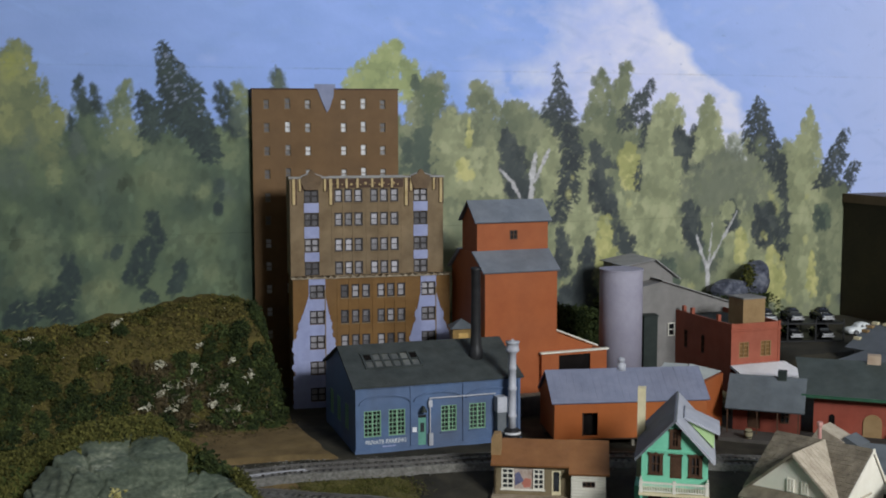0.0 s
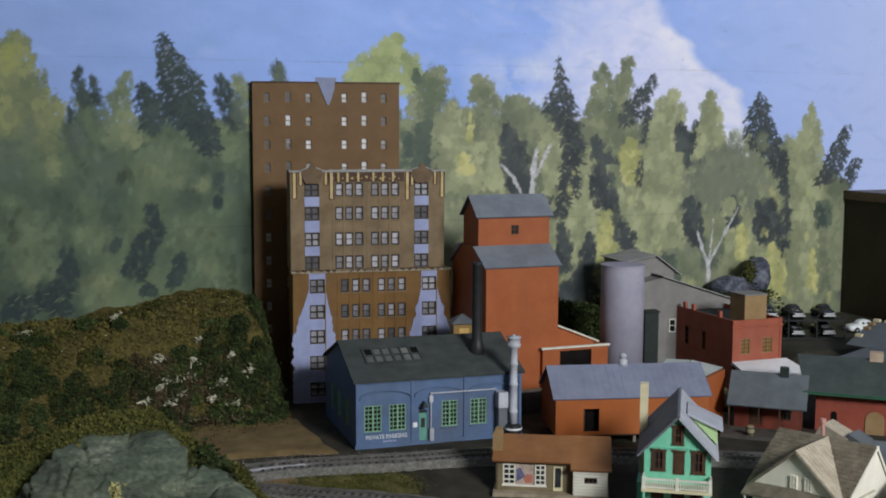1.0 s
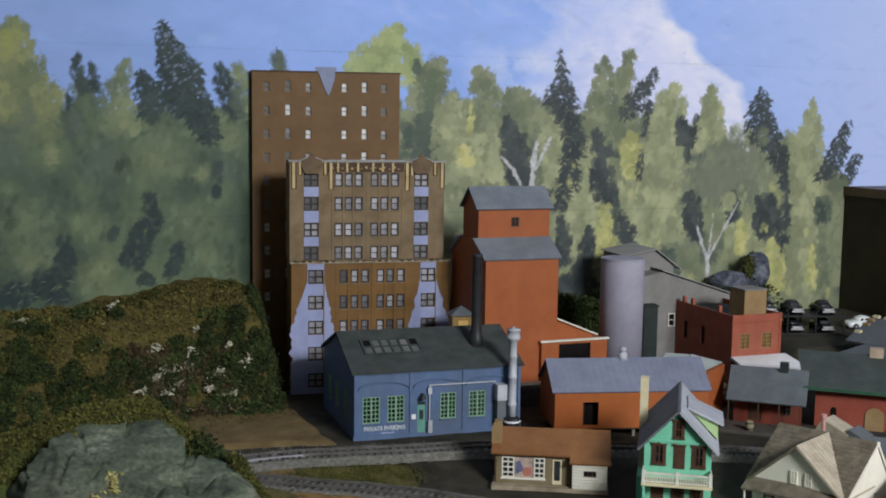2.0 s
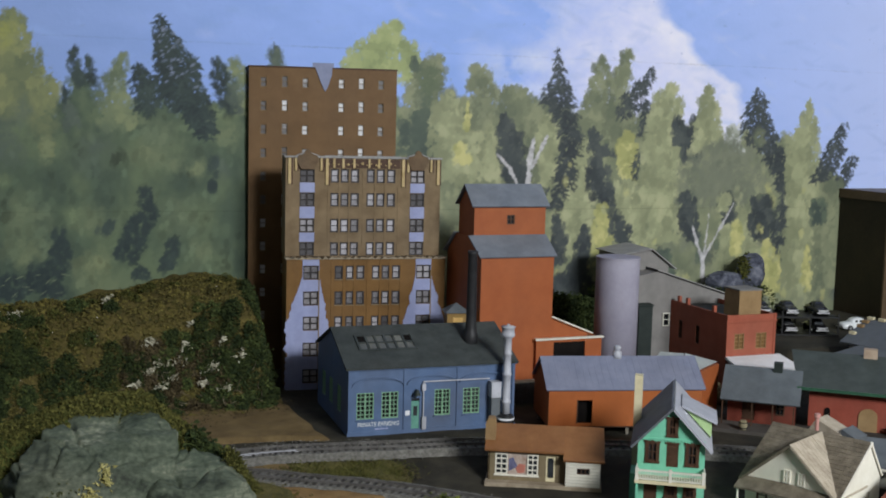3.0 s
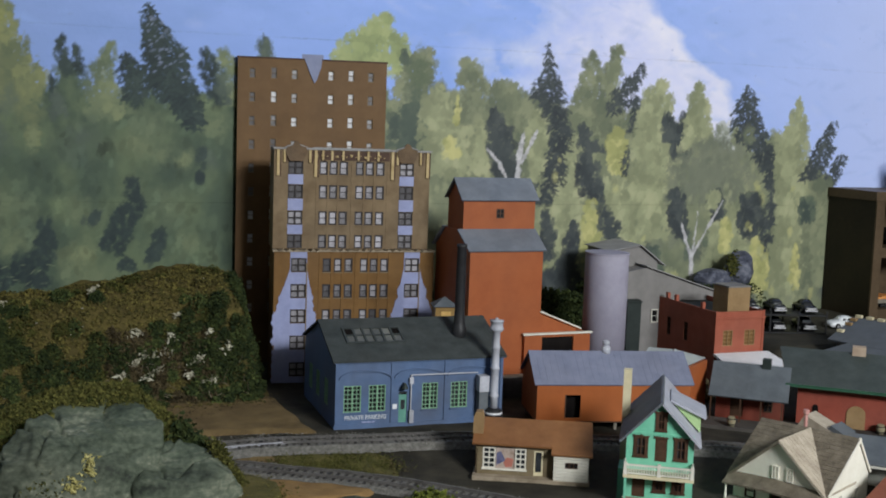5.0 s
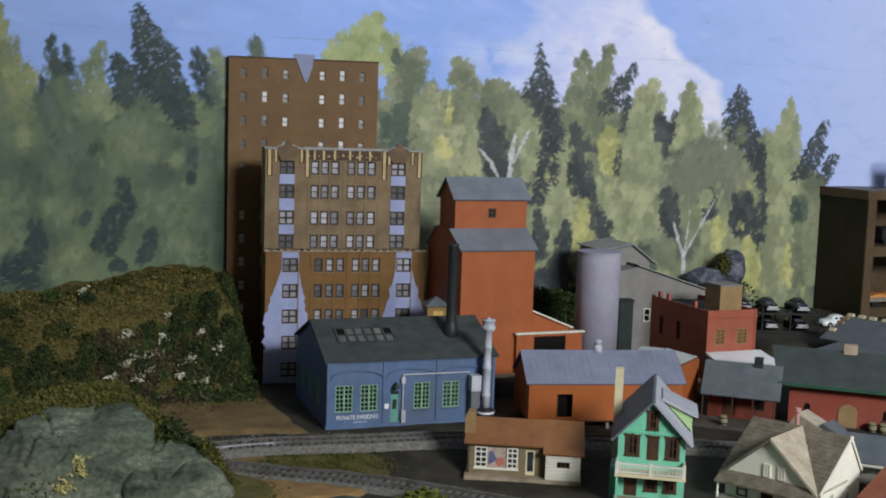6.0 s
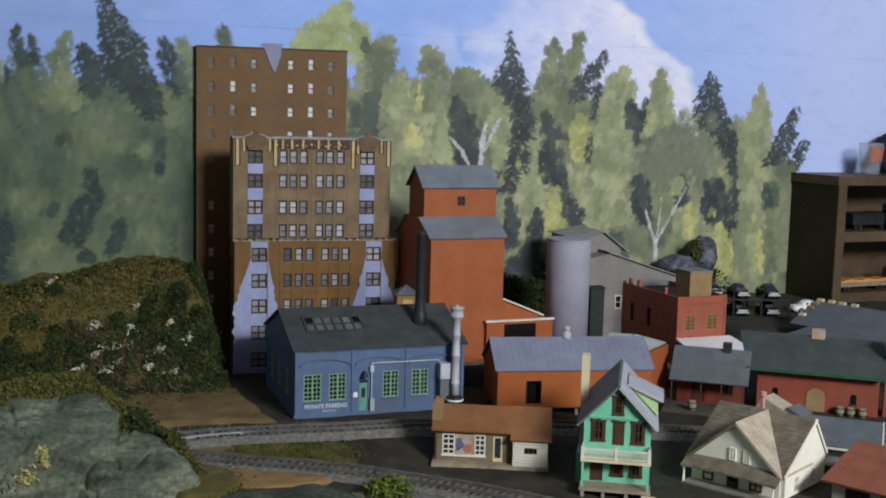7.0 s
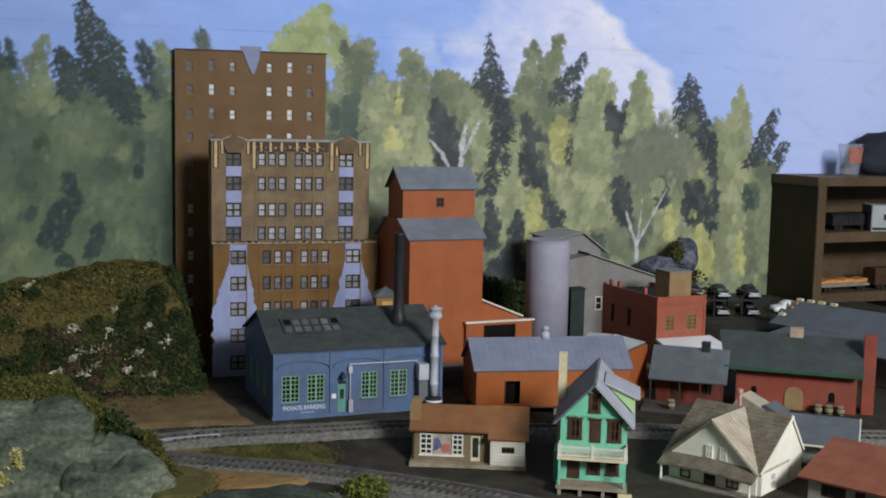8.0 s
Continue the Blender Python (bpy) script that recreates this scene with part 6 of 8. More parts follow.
    for x, l, wd in ((0.0030, 0.030, 0.0034), (0.0110, 0.014, 0.0026), (0.0415, 0.014, 0.0026), (0.0480, 0.031, 0.0034), (0.0570, 0.0105, 0.0026), (0.0680, 0.011, 0.0026), (0.0815, 0.0105, 0.0026),
                     (0.1000, 0.010, 0.0026), (0.1120, 0.0105, 0.0026), (0.1245, 0.0110, 0.0026), (0.1420, 0.033, 0.0034), (0.1485, 0.015, 0.0026), (0.1775, 0.014, 0.0026), (0.1860, 0.030, 0.0034)):
        bar("crown_strip", up, (x, x + wd, -0.0024, -0.0002, 0.2805 - l, 0.2812), M["strip_cream"], "cream-yellow vertical strip")
        bar("recess_shade", up, (x + wd + 0.0001, x + wd + 0.0020, -0.0012, -0.0001, 0.2805 - l - 0.0008, 0.2812), M["brown_dark"])
    for c in (0.0262, 0.1620):
        bm = bmesh.new()
        prism(bm, [(c - 0.0080, 0.2680), (c + 0.0080, 0.2680), (c + 0.0132, 0.2785), (c + 0.0120, 0.2836), (c + 0.0050, 0.2862), (c + 0.0026, 0.2908), (c, 0.2922), (c - 0.0026, 0.2908), (c - 0.0050, 0.2862), (c - 0.0120, 0.2836), (c - 0.0132, 0.2785)], "y", -0.0034, -0.0003)
        part("crest", bm, M["crest_brown"], up, "brown gabled crest over the bay", 0.0003)
        bm = bmesh.new()
        for s_ in (-1, 1):     # worn grey edge along both slopes
            prism(bm, [(c + s_ * 0.0135, 0.2838), (c + s_ * 0.0135, 0.2848), (c + s_ * 0.0046, 0.2880), (c + s_ * 0.0046, 0.2868)], "y", -0.0040, 0.0006)
        part("crest_edge", bm, M["grey_edge"], up, "thin worn grey edge")



stepped_block()


# ---- flat brown office tower behind ----
def office_tower():
    w, d, top = 0.190, 0.010, 0.3920
    r = thing("office_tower", "plain brown office tower front with small bright windows", "building", pose(0.3948, 1.338, 0, 0, 0, -10))
    cols = [0.0145, 0.0415, 0.0675, 0.1140, 0.1400, 0.1655]
    rows = [0.3670 - 0.0301 * i for i in range(11)]
    holes = [(x, x + 0.0078, z, z + (0.0125 if k not in (1, 4) else 0.0145)) for z in rows for k, x in enumerate(cols)]
    bm = bmesh.new()
    holed(bm, w, 0, top, 0, 0.003, holes)
    part("front_wall", bm, M["brick_brown"], r)
    bar("left_wall", r, (0, 0.003, 0.003, d, 0, top), M["brick_brown"], bevel=0)
    bar("right_wall", r, (w - 0.003, w, 0.003, d, 0, top), M["brick_brown"], bevel=0)
    bar("flat_roof", r, (0.003, w - 0.003, 0.003, d, top - 0.003, top), M["brick_brown"], bevel=0)
    bar("interior", r, (0.003, w - 0.003, 0.0045, d - 0.002, 0, top - 0.004), M["void"], "near-black block standing for the shade inside")
    for i, z in enumerate(rows):
        for k, x in enumerate(cols):
            sash(r, x, z, 0.0078, 0.0125 if k not in (1, 4) else 0.0145, 0.0016, M["brick_tan"], M["pane_bright"], 1, 2, 0.0007, 0.0008)
    bar("coping", r, (-0.001, w + 0.001, -0.001, d, top, top + 0.0018), M["brown_dark"], "thin dark coping")
    bm = bmesh.new()
    prism(bm, [(0.0805, top + 0.0072), (0.1075, top + 0.0072), (0.1075, top + 0.0020), (0.1058, top + 0.0016), (0.1050, top - 0.009), (0.1030, top - 0.014), (0.1000, top - 0.024), (0.0968, top - 0.029), (0.0940, top - 0.024), (0.0898, top - 0.014), (0.0868, top - 0.006), (0.0838, top + 0.0016), (0.0805, top + 0.0016)], "y", -0.0016, -0.0001)
    part("painted_vent", bm, M["vent_grey"], r, "lavender-grey tapering patch and cap at the roof edge")


office_tower()


# ---- orange grain elevator ----
def grain_elevator():
    w, d = 0.094, 0.108
    r = thing("grain_elevator", "tall orange-red grain elevator with stepped grey roofs", "building", pose(0.618, 1.093, 0, 0, 0, 0))
    eave = 0.1716
    walls(r, w, d, 0, eave, M["orange"], gable_x=0.0)
    core(r, w, d, 0, eave - 0.002)
    # lower roof slopes up to the cupola on both sides
    y0, y1, t0, t1 = 0.032, 0.080, 0.1955, 0.2320
    for name, c in (("front_slope", ((-0.003, -0.003, 0.1735), (w + 0.003, -0.003, 0.1735), (w + 0.004, y0, t0), (-0.004, y0, t0))),
                    ("back_slope", ((-0.004, d + 0.006, 0.1700), (w + 0.004, d + 0.006, 0.1700), (w + 0.004, y1, t0), (-0.004, y1, t0)))):
        bm = bmesh.new()
        slab(bm, c, 0.0018)
        part(name, bm, M["grey_roof"], r)
    for x in (0.0, w - 0.0022):
        bm = bmesh.new()
        prism(bm, [(0.0022, eave), (d - 0.0022, eave), (y1, t0 - 0.002), (y0, t0 - 0.002)], "x", x, x + 0.0022)
        part("gable_infill", bm, M["orange"], r)
    cup = new("cupola")
    cup.parent = r
    cup.matrix_basis = pose(0.003, y0, 0)
    cw, cd = 0.0935, y1 - y0
    wx = 0.0425
    walls(cup, cw, cd, t0 - 0.006, t1, M["orange"], {"front_wall": [(wx, wx + 0.0105, 0.2080, 0.2195)]}, gable_x=0.021)
    roof_x(cup, cw, cd, t1, t1 + 0.0215, 0.004, M["grey_roof"], 0.0018, 0.004)
    win = sash(r, 0.003 + wx, 0.2080, 0.0105, 0.0115, y0 + 0.0010, M["brown_dark"], M["pane_dark"], 2, 2, 0.0014, 0.0014)
    bm = bmesh.new()
    box(bm, 0.004, cw - 0.004, 0.004, cd - 0.004, t0, t1 - 0.002)
    part("interior", bm, M["void"], cup, "near-black block standing for the shade inside")
    # loading shed on the right
    sh = new("loading_shed")
    sh.parent = r
    sh.matrix_basis = pose(0.0715, -0.006, 0)
    bm = bmesh.new()
    holed(bm, 0.088, 0, 0.0722, 0, 0.002, [(0.023, 0.0655, 0.0235, 0.0690)])
    part("front_wall", bm, M["orange"], sh)
    bar("left_wall", sh, (0, 0.002, 0.002, 0.0055, 0, 0.0722), M["orange"], bevel=0)
    bar("right_wall", sh, (0.086, 0.088, 0.002, 0.046, 0, 0.0722), M["orange"], bevel=0)
    # shade of the bay put in as a near-black block behind the opening
    bar("bay_shade", sh, (0.0215, 0.0670, 0.0024, 0.0072, 0.002, 0.0704), M["void"], "near-black block for the shade in the loading bay")
    bar("coping", sh, (-0.002, 0.090, -0.0022, 0.003, 0.0723, 0.0744), M["white"], "thin white edge along the top", 0.0003)
    bm = bmesh.new()
    slab(bm, ((0.0232, 0.003, 0.0722), (0.086, 0.003, 0.0722), (0.086, 0.046, 0.0722), (0.0232, 0.046, 0.0722)), 0.0016)
    part("shed_roof", bm, M["orange"], sh, "flat roof behind the edge")
    bm = bmesh.new()
    slab(bm, ((w, 0.0, 0.0990), (w, 0.060, 0.0990), (w + 0.056, 0.060, 0.0765), (w + 0.056, 0.0, 0.0765)), 0.0016)
    part("side_roof", bm, M["orange"], r, "pale edged roof falling away from the tower", 0.0003)
    bm = bmesh.new()
    prism(bm, [(w, 0.0), (w + 0.050, 0.0), (w + 0.050, 0.0765), (w, 0.0965)], "y", 0.002, 0.004)
    part("side_wall", bm, M["orange"], r)
    bm = bmesh.new()
    slab(bm, ((w, -0.0012, 0.1004), (w, 0.0014, 0.1004), (w + 0.056, 0.0014, 0.0779), (w + 0.056, -0.0012, 0.0779)), 0.0018)
    part("rake_board", bm, M["white"], r, "thin white edge of the falling roof")
    bar("dock", r, (-0.004, w + 0.066, -0.016, -0.0065, 0.0, 0.0245), M["frame_dark"], "dark boarded dock along the foot", 0.0005)
    bar("dock_edge", r, (-0.005, w + 0.067, -0.0172, -0.0062, 0.0246, 0.0262), M["plank"], "grey plank top of the dock", 0.0003)


grain_elevator()


# ---- orange barn with a pale metal roof ----
WING = [(0.8020, 0.9440, 0.0740), (0.8140, 0.9600, 0.0765), (0.8600, 0.9640, 0.0635), (0.8165, 0.9350, 0.0625),
        (0.7700, 0.9520, 0.0745), (0.7850, 0.9660, 0.0785), (0.8130, 0.9610, 0.0760), (0.8020, 0.9450, 0.0738)]
def freight_barn():
    w, d, z0, eave, ridge = 0.168, 0.076, 0.0100, 0.0505, 0.0770
    r = thing("freight_barn", "long orange barn on stilts with a pale seamed metal roof", "building", pose(0.6350, 0.9405, 0, 0, 0, -14))
    walls(r, w, d, z0, eave, M["barn_orange"], {"front_wall": [(0.0315, 0.0475, 0.0135, 0.0385)]}, gable_x=ridge - eave)
    core(r, w, d, z0, eave - 0.003, 0.010)
    roof_x(r, w, d, eave, ridge, 0.0025, M["barn_roof"], 0.0016, 0.003)
    barn_seams(r, w, d, eave, ridge)
    bar("door_jamb", r, (0.0305, 0.0315, -0.0008, 0.001, 0.0135, 0.0390), M["brown_dark"])
    for x in (0.004, 0.045, 0.086, 0.127, 0.165):
        for y in (0.003, 0.070):
            bar("stilt", r, (x, x + 0.003, y, y + 0.003, 0, z0), M["plank"])
    bar("floor_beam", r, (0, w, 0.0, d, z0 - 0.0014, z0 - 0.0001), M["brown_dark"])
    turned("roof_vent", r, [(0.0050, ridge - 0.001), (0.0050, ridge + 0.0062), (0.0032, ridge + 0.0070), (0.0030, ridge + 0.0085), (0.0040, ridge + 0.0090), (0.0040, ridge + 0.0120), (0.0016, ridge + 0.0135)], 0.083, d / 2, M["duct"], "pale grey round roof vent", smooth=True)
    rear_wing(r)


def rear_wing(r):
    """Pale roofs of a wing behind the barn's end, over a red wall."""
    inv = r.matrix_basis.inverted()
    for name, pts in (("wing_slope", WING[:4]), ("wing_slope", WING[4:])):
        bm = bmesh.new()
        slab(bm, [inv @ Vector(p) for p in pts], 0.0016)
        part(name, bm, M["wing_pale"], r)
    c, d = inv @ Vector(WING[2]), inv @ Vector(WING[3])
    bm = bmesh.new()
    n = Vector((d.y - c.y, c.x - d.x, 0)).normalized() * 0.002
    lo = 0.0
    q = [c, d, Vector((d.x, d.y, lo)), Vector((c.x, c.y, lo))]
    q = [v - Vector((0, 0, 0.0022)) if v.z > 0.01 else v for v in q]
    f, g = [bm.verts.new(v + n) for v in q], [bm.verts.new(v - n) for v in q]
    bm.faces.new(f), bm.faces.new(g[::-1])
    for a in range(4):
        bm.faces.new((f[a], g[a], g[(a + 1) % 4], f[(a + 1) % 4]))
    part("wing_wall", bm, M["orange"], r)


def barn_seams(r, w, d, eave, ridge):
    """Standing seams of the metal roof, one by one."""
    n = 24
    sl = (ridge - eave) / (d / 2)
    for i in range(n + 1):
        x = -0.003 + (w + 0.006) * i / n
        bm = bmesh.new()
        za, zb = eave - sl * 0.0025 + 0.00185, ridge + 0.00185
        slab(bm, ((x - 0.0003, -0.0025, za), (x + 0.0003, -0.0025, za), (x + 0.0003, d / 2, zb), (x - 0.0003, d / 2, zb)), 0.0007)
        part("roof_seam", bm, M["barn_roof"], r)


freight_barn()


# ---- concrete silo ----
def silo():
    r = thing("silo", "smooth pale lavender-grey cylindrical silo, open at the top", "silo", pose(0.8080, 1.108, 0))
    turned("shell", r, [(0.0268, 0), (0.0268, 0.1665), (0.0263, 0.1675), (0.0247, 0.1675), (0.0247, 0.10)], 0, 0, M["concrete"], n=48, smooth=True)
    turned("rim", r, [(0.0246, 0.1660), (0.0274, 0.1660), (0.0274, 0.1682), (0.0246, 0.1682)], 0, 0, M["concrete"], "thin rim round the open top", n=48)
    turned("base_ring", r, [(0.0246, 0.0), (0.0285, 0.0), (0.0285, 0.004), (0.0269, 0.0045)], 0, 0, M["concrete"], "low footing ring", n=48)


silo()


# ---- grey warehouse behind the silo ----
def grey_warehouse():
    r = thing("warehouse", "plain grey gabled warehouse behind the silo", "building", pose(0.885, 1.190, 0, 0, 0, -4))
    w, d, eave, ridge = 0.150, 0.120, 0.105, 0.140
    bm = bmesh.new()
    prism(bm, [(0, 0), (w, 0), (w, 0.098), (0.035, 0.137), (0, 0.130)], "y", 0, d)
    part("body", bm, M["grey_wall"], r)
    bm = bmesh.new()
    slab(bm, ((0.028, -0.005, 0.1395), (0.028, d, 0.1395), (w + 0.006, d, 0.0985), (w + 0.006, -0.005, 0.0985)), 0.0012)
    part("right_slope", bm, M["grey_edge"], r)
    bm = bmesh.new()
    prism(bm, [(-0.010, 0.10), (0.062, 0.10), (0.062, 0.140), (0.036, 0.161), (-0.010, 0.155)], "y", 0.030, 0.100)
    part("loft", bm, M["grey_wall"], r)
    bm = bmesh.new()
    slab(bm, ((0.034, 0.024, 0.1640), (0.034, 0.104, 0.1640), (0.072, 0.104, 0.136), (0.072, 0.024, 0.136)), 0.0012)
    slab(bm, ((-0.014, 0.024, 0.1560), (0.034, 0.024, 0.1640), (0.034, 0.104, 0.1640), (-0.014, 0.104, 0.1560)), 0.0012)
    part("loft_roof", bm, M["grey_edge"], r)
    bar("dark_lean_to", r, (-0.001, 0.0190, -0.012, -0.0005, 0, 0.0915), M["green_dark"], "dark green lean-to")
    bm = bmesh.new()
    slab(bm, ((-0.002, -0.014, 0.0930), (0.0200, -0.014, 0.0930), (0.0200, 0.0, 0.0945), (-0.002, 0.0, 0.0945)), 0.0014)
    part("lean_to_roof", bm, M["green_dark"], r)
    sash(r, 0.0400, 0.062, 0.010, 0.018, -0.0012, M["white"], M["pane_dark"], 1, 2)


grey_warehouse()


# ---- small flat-roofed red brick works ----
def red_works():
    w, d, top = 0.0733, 0.140, 0.0975
    r = thing("brick_works", "flat-roofed red brick works with a tan box on its roof", "building", pose(0.937, 1.058, 0, 0, 0, 0))
    wins = [(0.0125, 0.0270), (0.0445, 0.0605)]
    side = [(0.070, 0.079, 0.050, 0.074), (0.030, 0.039, 0.050, 0.074)]
    walls(r, w, d, 0, top, M["works_red"], {"front_wall": [(a, b, 0.0540, 0.0740) for a, b in wins], "left_wall": side})
    core(r, w, d, 0, top - 0.012)
    bar("flat_roof", r, (0.0022, w - 0.0022, 0.0022, d - 0.0022, top - 0.008, top - 0.006), M["tar"], "dark tar roof")
    for a, b in wins:
        sash(r, a, 0.0540, b - a, 0.0200, 0.0012, M["tan_box"], M["brick_ochre"], 2, 4, 0.0007, 0.0010)
    for a in (0.070, 0.030):
        sash(r, a, 0.050, 0.009, 0.024, 0.0012, M["brown_dark"], M["pane_dark"], 2, 3, m=pose(0, d - 0.0022, 0, 0, 0, -90))
    for x in (0.0, w - 0.003):
        bar("corner_pier", r, (x, x + 0.003, -0.0010, 0, 0, top + 0.001), M["works_red"])
    bar("cornice", r, (-0.001, w + 0.001, -0.0016, 0, 0.0880, 0.0905), M["works_red"])
    for x, y in ((0.001, 0.030), (0.001, 0.090), (0.001, 0.110), (w - 0.005, 0.100)):
        bar("chimney", r, (x, x + 0.004, y, y + 0.005, top - 0.004, top + 0.0075), M["works_red"], "short brick chimney", 0.0004)
    bar("roof_box", r, (0.0270, 0.0600, 0.014, 0.046, top - 0.006, 0.1255), M["tan_box"], "tan card lift house", 0.0004)
    bar("roof_box_lid", r, (0.0262, 0.0608, 0.013, 0.047, 0.1255, 0.1272), M["grey_wall"], "grey lid", 0.0003)
    bm = bmesh.new()
    slab(bm, ((-0.006, -0.052, 0.0350), (0.086, -0.040, 0.0350), (0.080, -0.0005, 0.0455), (0.000, -0.0005, 0.0455)), 0.0030)
    part("platform_roof", bm, M["sign_white"], r, "white corrugated canopy")
    for i in range(21):
        f = i / 20
        a, c = Vector((-0.006, -0.052, 0.0350)).lerp(Vector((0.086, -0.040, 0.0350)), f), Vector((0.000, -0.0008, 0.0455)).lerp(Vector((0.080, -0.0008, 0.0455)), f)
        k = Vector((0.0005, 0, 0))
        up = Vector((0, 0, 0.0006))
        bm = bmesh.new()
        slab(bm, (a - k + up, a + k + up, c + k + up, c - k + up), 0.0006)
        part("canopy_rib", bm, M["sign_white"], r)
    for x in (-0.002, 0.040, 0.080):
        bar("canopy_post", r, (x, x + 0.0022, -0.038, -0.036, 0, 0.0345), M["brown_dark"])


red_works()


# ---- station with green-edged roof, and its goods wing ----
def station():
    w, d, eave, ridge = 0.127, 0.109, 0.0515, 0.0750
    r = thing("station", "red brick station with a grey-green roof and green eaves", "building", pose(0.9304, 0.8882, 0, 0, 0, -41))
    arch = (0.0525, 0.0720, 0.0, 0.0195)
    small = [(0.0165, 0.0227, 0.0145, 0.0225), (0.0985, 0.1047, 0.0145, 0.0225)]
    walls(r, w, d, 0, eave, M["red"], {"front_wall": small}, gable_x=ridge - eave)
    core(r, w, d, 0, eave - 0.004)
    sl = (ridge - eave) / (d / 2)
    for name, y in (("front_slope", -0.012), ("back_slope", d + 0.012)):
        bm = bmesh.new()
        low, high = eave - sl * 0.012 + 0.0022, ridge + 0.0022
        slab(bm, ((-0.012, y, low), (w + 0.006, y, low), (w + 0.006, d / 2, high), (-0.024, d / 2, high)), 0.0022)
        part(name, bm, M["slate_green"], r)
    bm = bmesh.new()
    box(bm, -0.013, w + 0.006, -0.0132, -0.0118, eave - sl * 0.012 - 0.0010, eave - sl * 0.012 + 0.0024)
    part("eaves_gutter", bm, M["green_trim"], r, "dark green eaves board", 0.0004)
    bm = bmesh.new()
    n = 10
    prism(bm, [(arch[0], 0), (arch[1], 0), *[((arch[0] + arch[1]) / 2 + 0.00975 * math.cos(math.pi * i / n), arch[3] + 0.009 * math.sin(math.pi * i / n)) for i in range(n + 1)]], "y", -0.0012, -0.0002)
    part("arched_door", bm, M["tan_box"], r, "tan boarded arched door", 0.0002)
    for a, b, z0, z1 in small:
        bm = bmesh.new()
        m = (a + b) / 2
        # arched plate in near-black: depth and shade of the opening as colour
        prism(bm, [(a, z0), (b, z0), *[(m + (b - a) / 2 * math.cos(math.pi * i / 8), z1 + 0.0031 * math.sin(math.pi * i / 8)) for i in range(9)]], "y", -0.0007, 0.0012)
        win = part("window", bm, M["void"], r, "near-black arched plate for the shade of an opening")
        bar("window_sill", r, (a - 0.001, b + 0.001, -0.0014, 0.0004, z0 - 0.0015, z0), M["dark_red"])
    bar("chimney", r, (0.0545, 0.0690, d / 2 - 0.006, d / 2 + 0.006, ridge - 0.004, ridge + 0.0100), M["chimney_pale"], "squat pale tan chimney", 0.0008)
    bar("chimney", r, (w + 0.0062, w + 0.0190, 0.018, 0.034, 0.0, ridge + 0.012), M["red"], "tall red gable chimney", 0.0006)
    bar("platform", r, (-0.012, w + 0.02, -0.024, -0.0005, -0.006, 0.0030), M["tie"], "dark weathered plank platform", 0.0006)


station()


def goods_wing():
    w, d, eave, ridge = 0.073, 0.048, 0.0425, 0.0605
    r = thing("goods_shed", "low red goods shed with a grey-blue roof and porch posts", "building", pose(0.8535, 0.9325, 0, 0, 0, -41))
    # walls darker than the station red: porch shade put into their paint
    shell = walls(r, w, d - 0.010, 0, eave, M["dark_red"], {"front_wall": [(0.016, 0.030, 0.004, 0.028), (0.052, 0.062, 0.012, 0.028)]})
    for wall in shell.values():     # the walls stand back under the porch roof
        wall.matrix_basis = pose(0, 0.010, 0) @ wall.matrix_basis
    bm = bmesh.new()
    box(bm, 0.004, w - 0.004, 0.014, d - 0.004, 0.0005, eave - 0.002)
    part("interior", bm, M["void"], r, "near-black block standing for the shade inside")
    sash(r, 0.052, 0.012, 0.010, 0.016, 0.0106, M["brown_dark"], M["pane_dark"], 2, 2)
    door(r, 0.0165, 0.004, 0.013, 0.0235, 0.0110, M["brown_dark"], "dark boarded shed door")
    roof_x(r, w, d, eave, ridge, 0.0170, M["shed_roof"], 0.0018, 0.006)
    for x in (-0.004, 0.028, 0.050, 0.072):
        bar("porch_post", r, (x, x + 0.0013, -0.0152, -0.0139, 0, 0.0315), M["brown_dark"], "thin brown porch post")
    bar("chimney", r, (0.0475, 0.0570, d / 2 - 0.005, d / 2 + 0.005, ridge - 0.006, ridge + 0.0090), M["green_dark"], "dark chimney block", 0.0008)
    bar("platform", r, (-0.010, w, -0.040, -0.0005, -0.002, 0.0035), M["tie"], "dark weathered plank platform", 0.0006)


goods_wing()


def barrel(x, y, z):
    r = thing("barrel", "small pale wooden barrel standing on the platform", "barrel", pose(x, y, z), "barrels on the platform")
    turned("barrel_body", r, [(0.0036, 0), (0.0041, 0.0030), (0.0048, 0.0052), (0.0041, 0.0074), (0.0036, 0.0104), (0.0030, 0.0100)], 0, 0, M["barrel"], smooth=True)
    for z0 in (0.0020, 0.0078):
        turned("hoop", r, [(0.00475, z0), (0.00475, z0 + 0.0008)], 0, 0, M["rubber"], n=18)


for along_x in (0.0880, 0.0990, 0.1110):
    q = pose(0.9304, 0.8882, 0, 0, 0, -41) @ Vector((along_x, -0.009, 0.0031))
    barrel(q.x, q.y, q.z)
q = pose(0.8535, 0.9325, 0, 0, 0, -41) @ Vector((0.022, -0.035, 0.0036))
barrel(q.x, q.y, q.z)


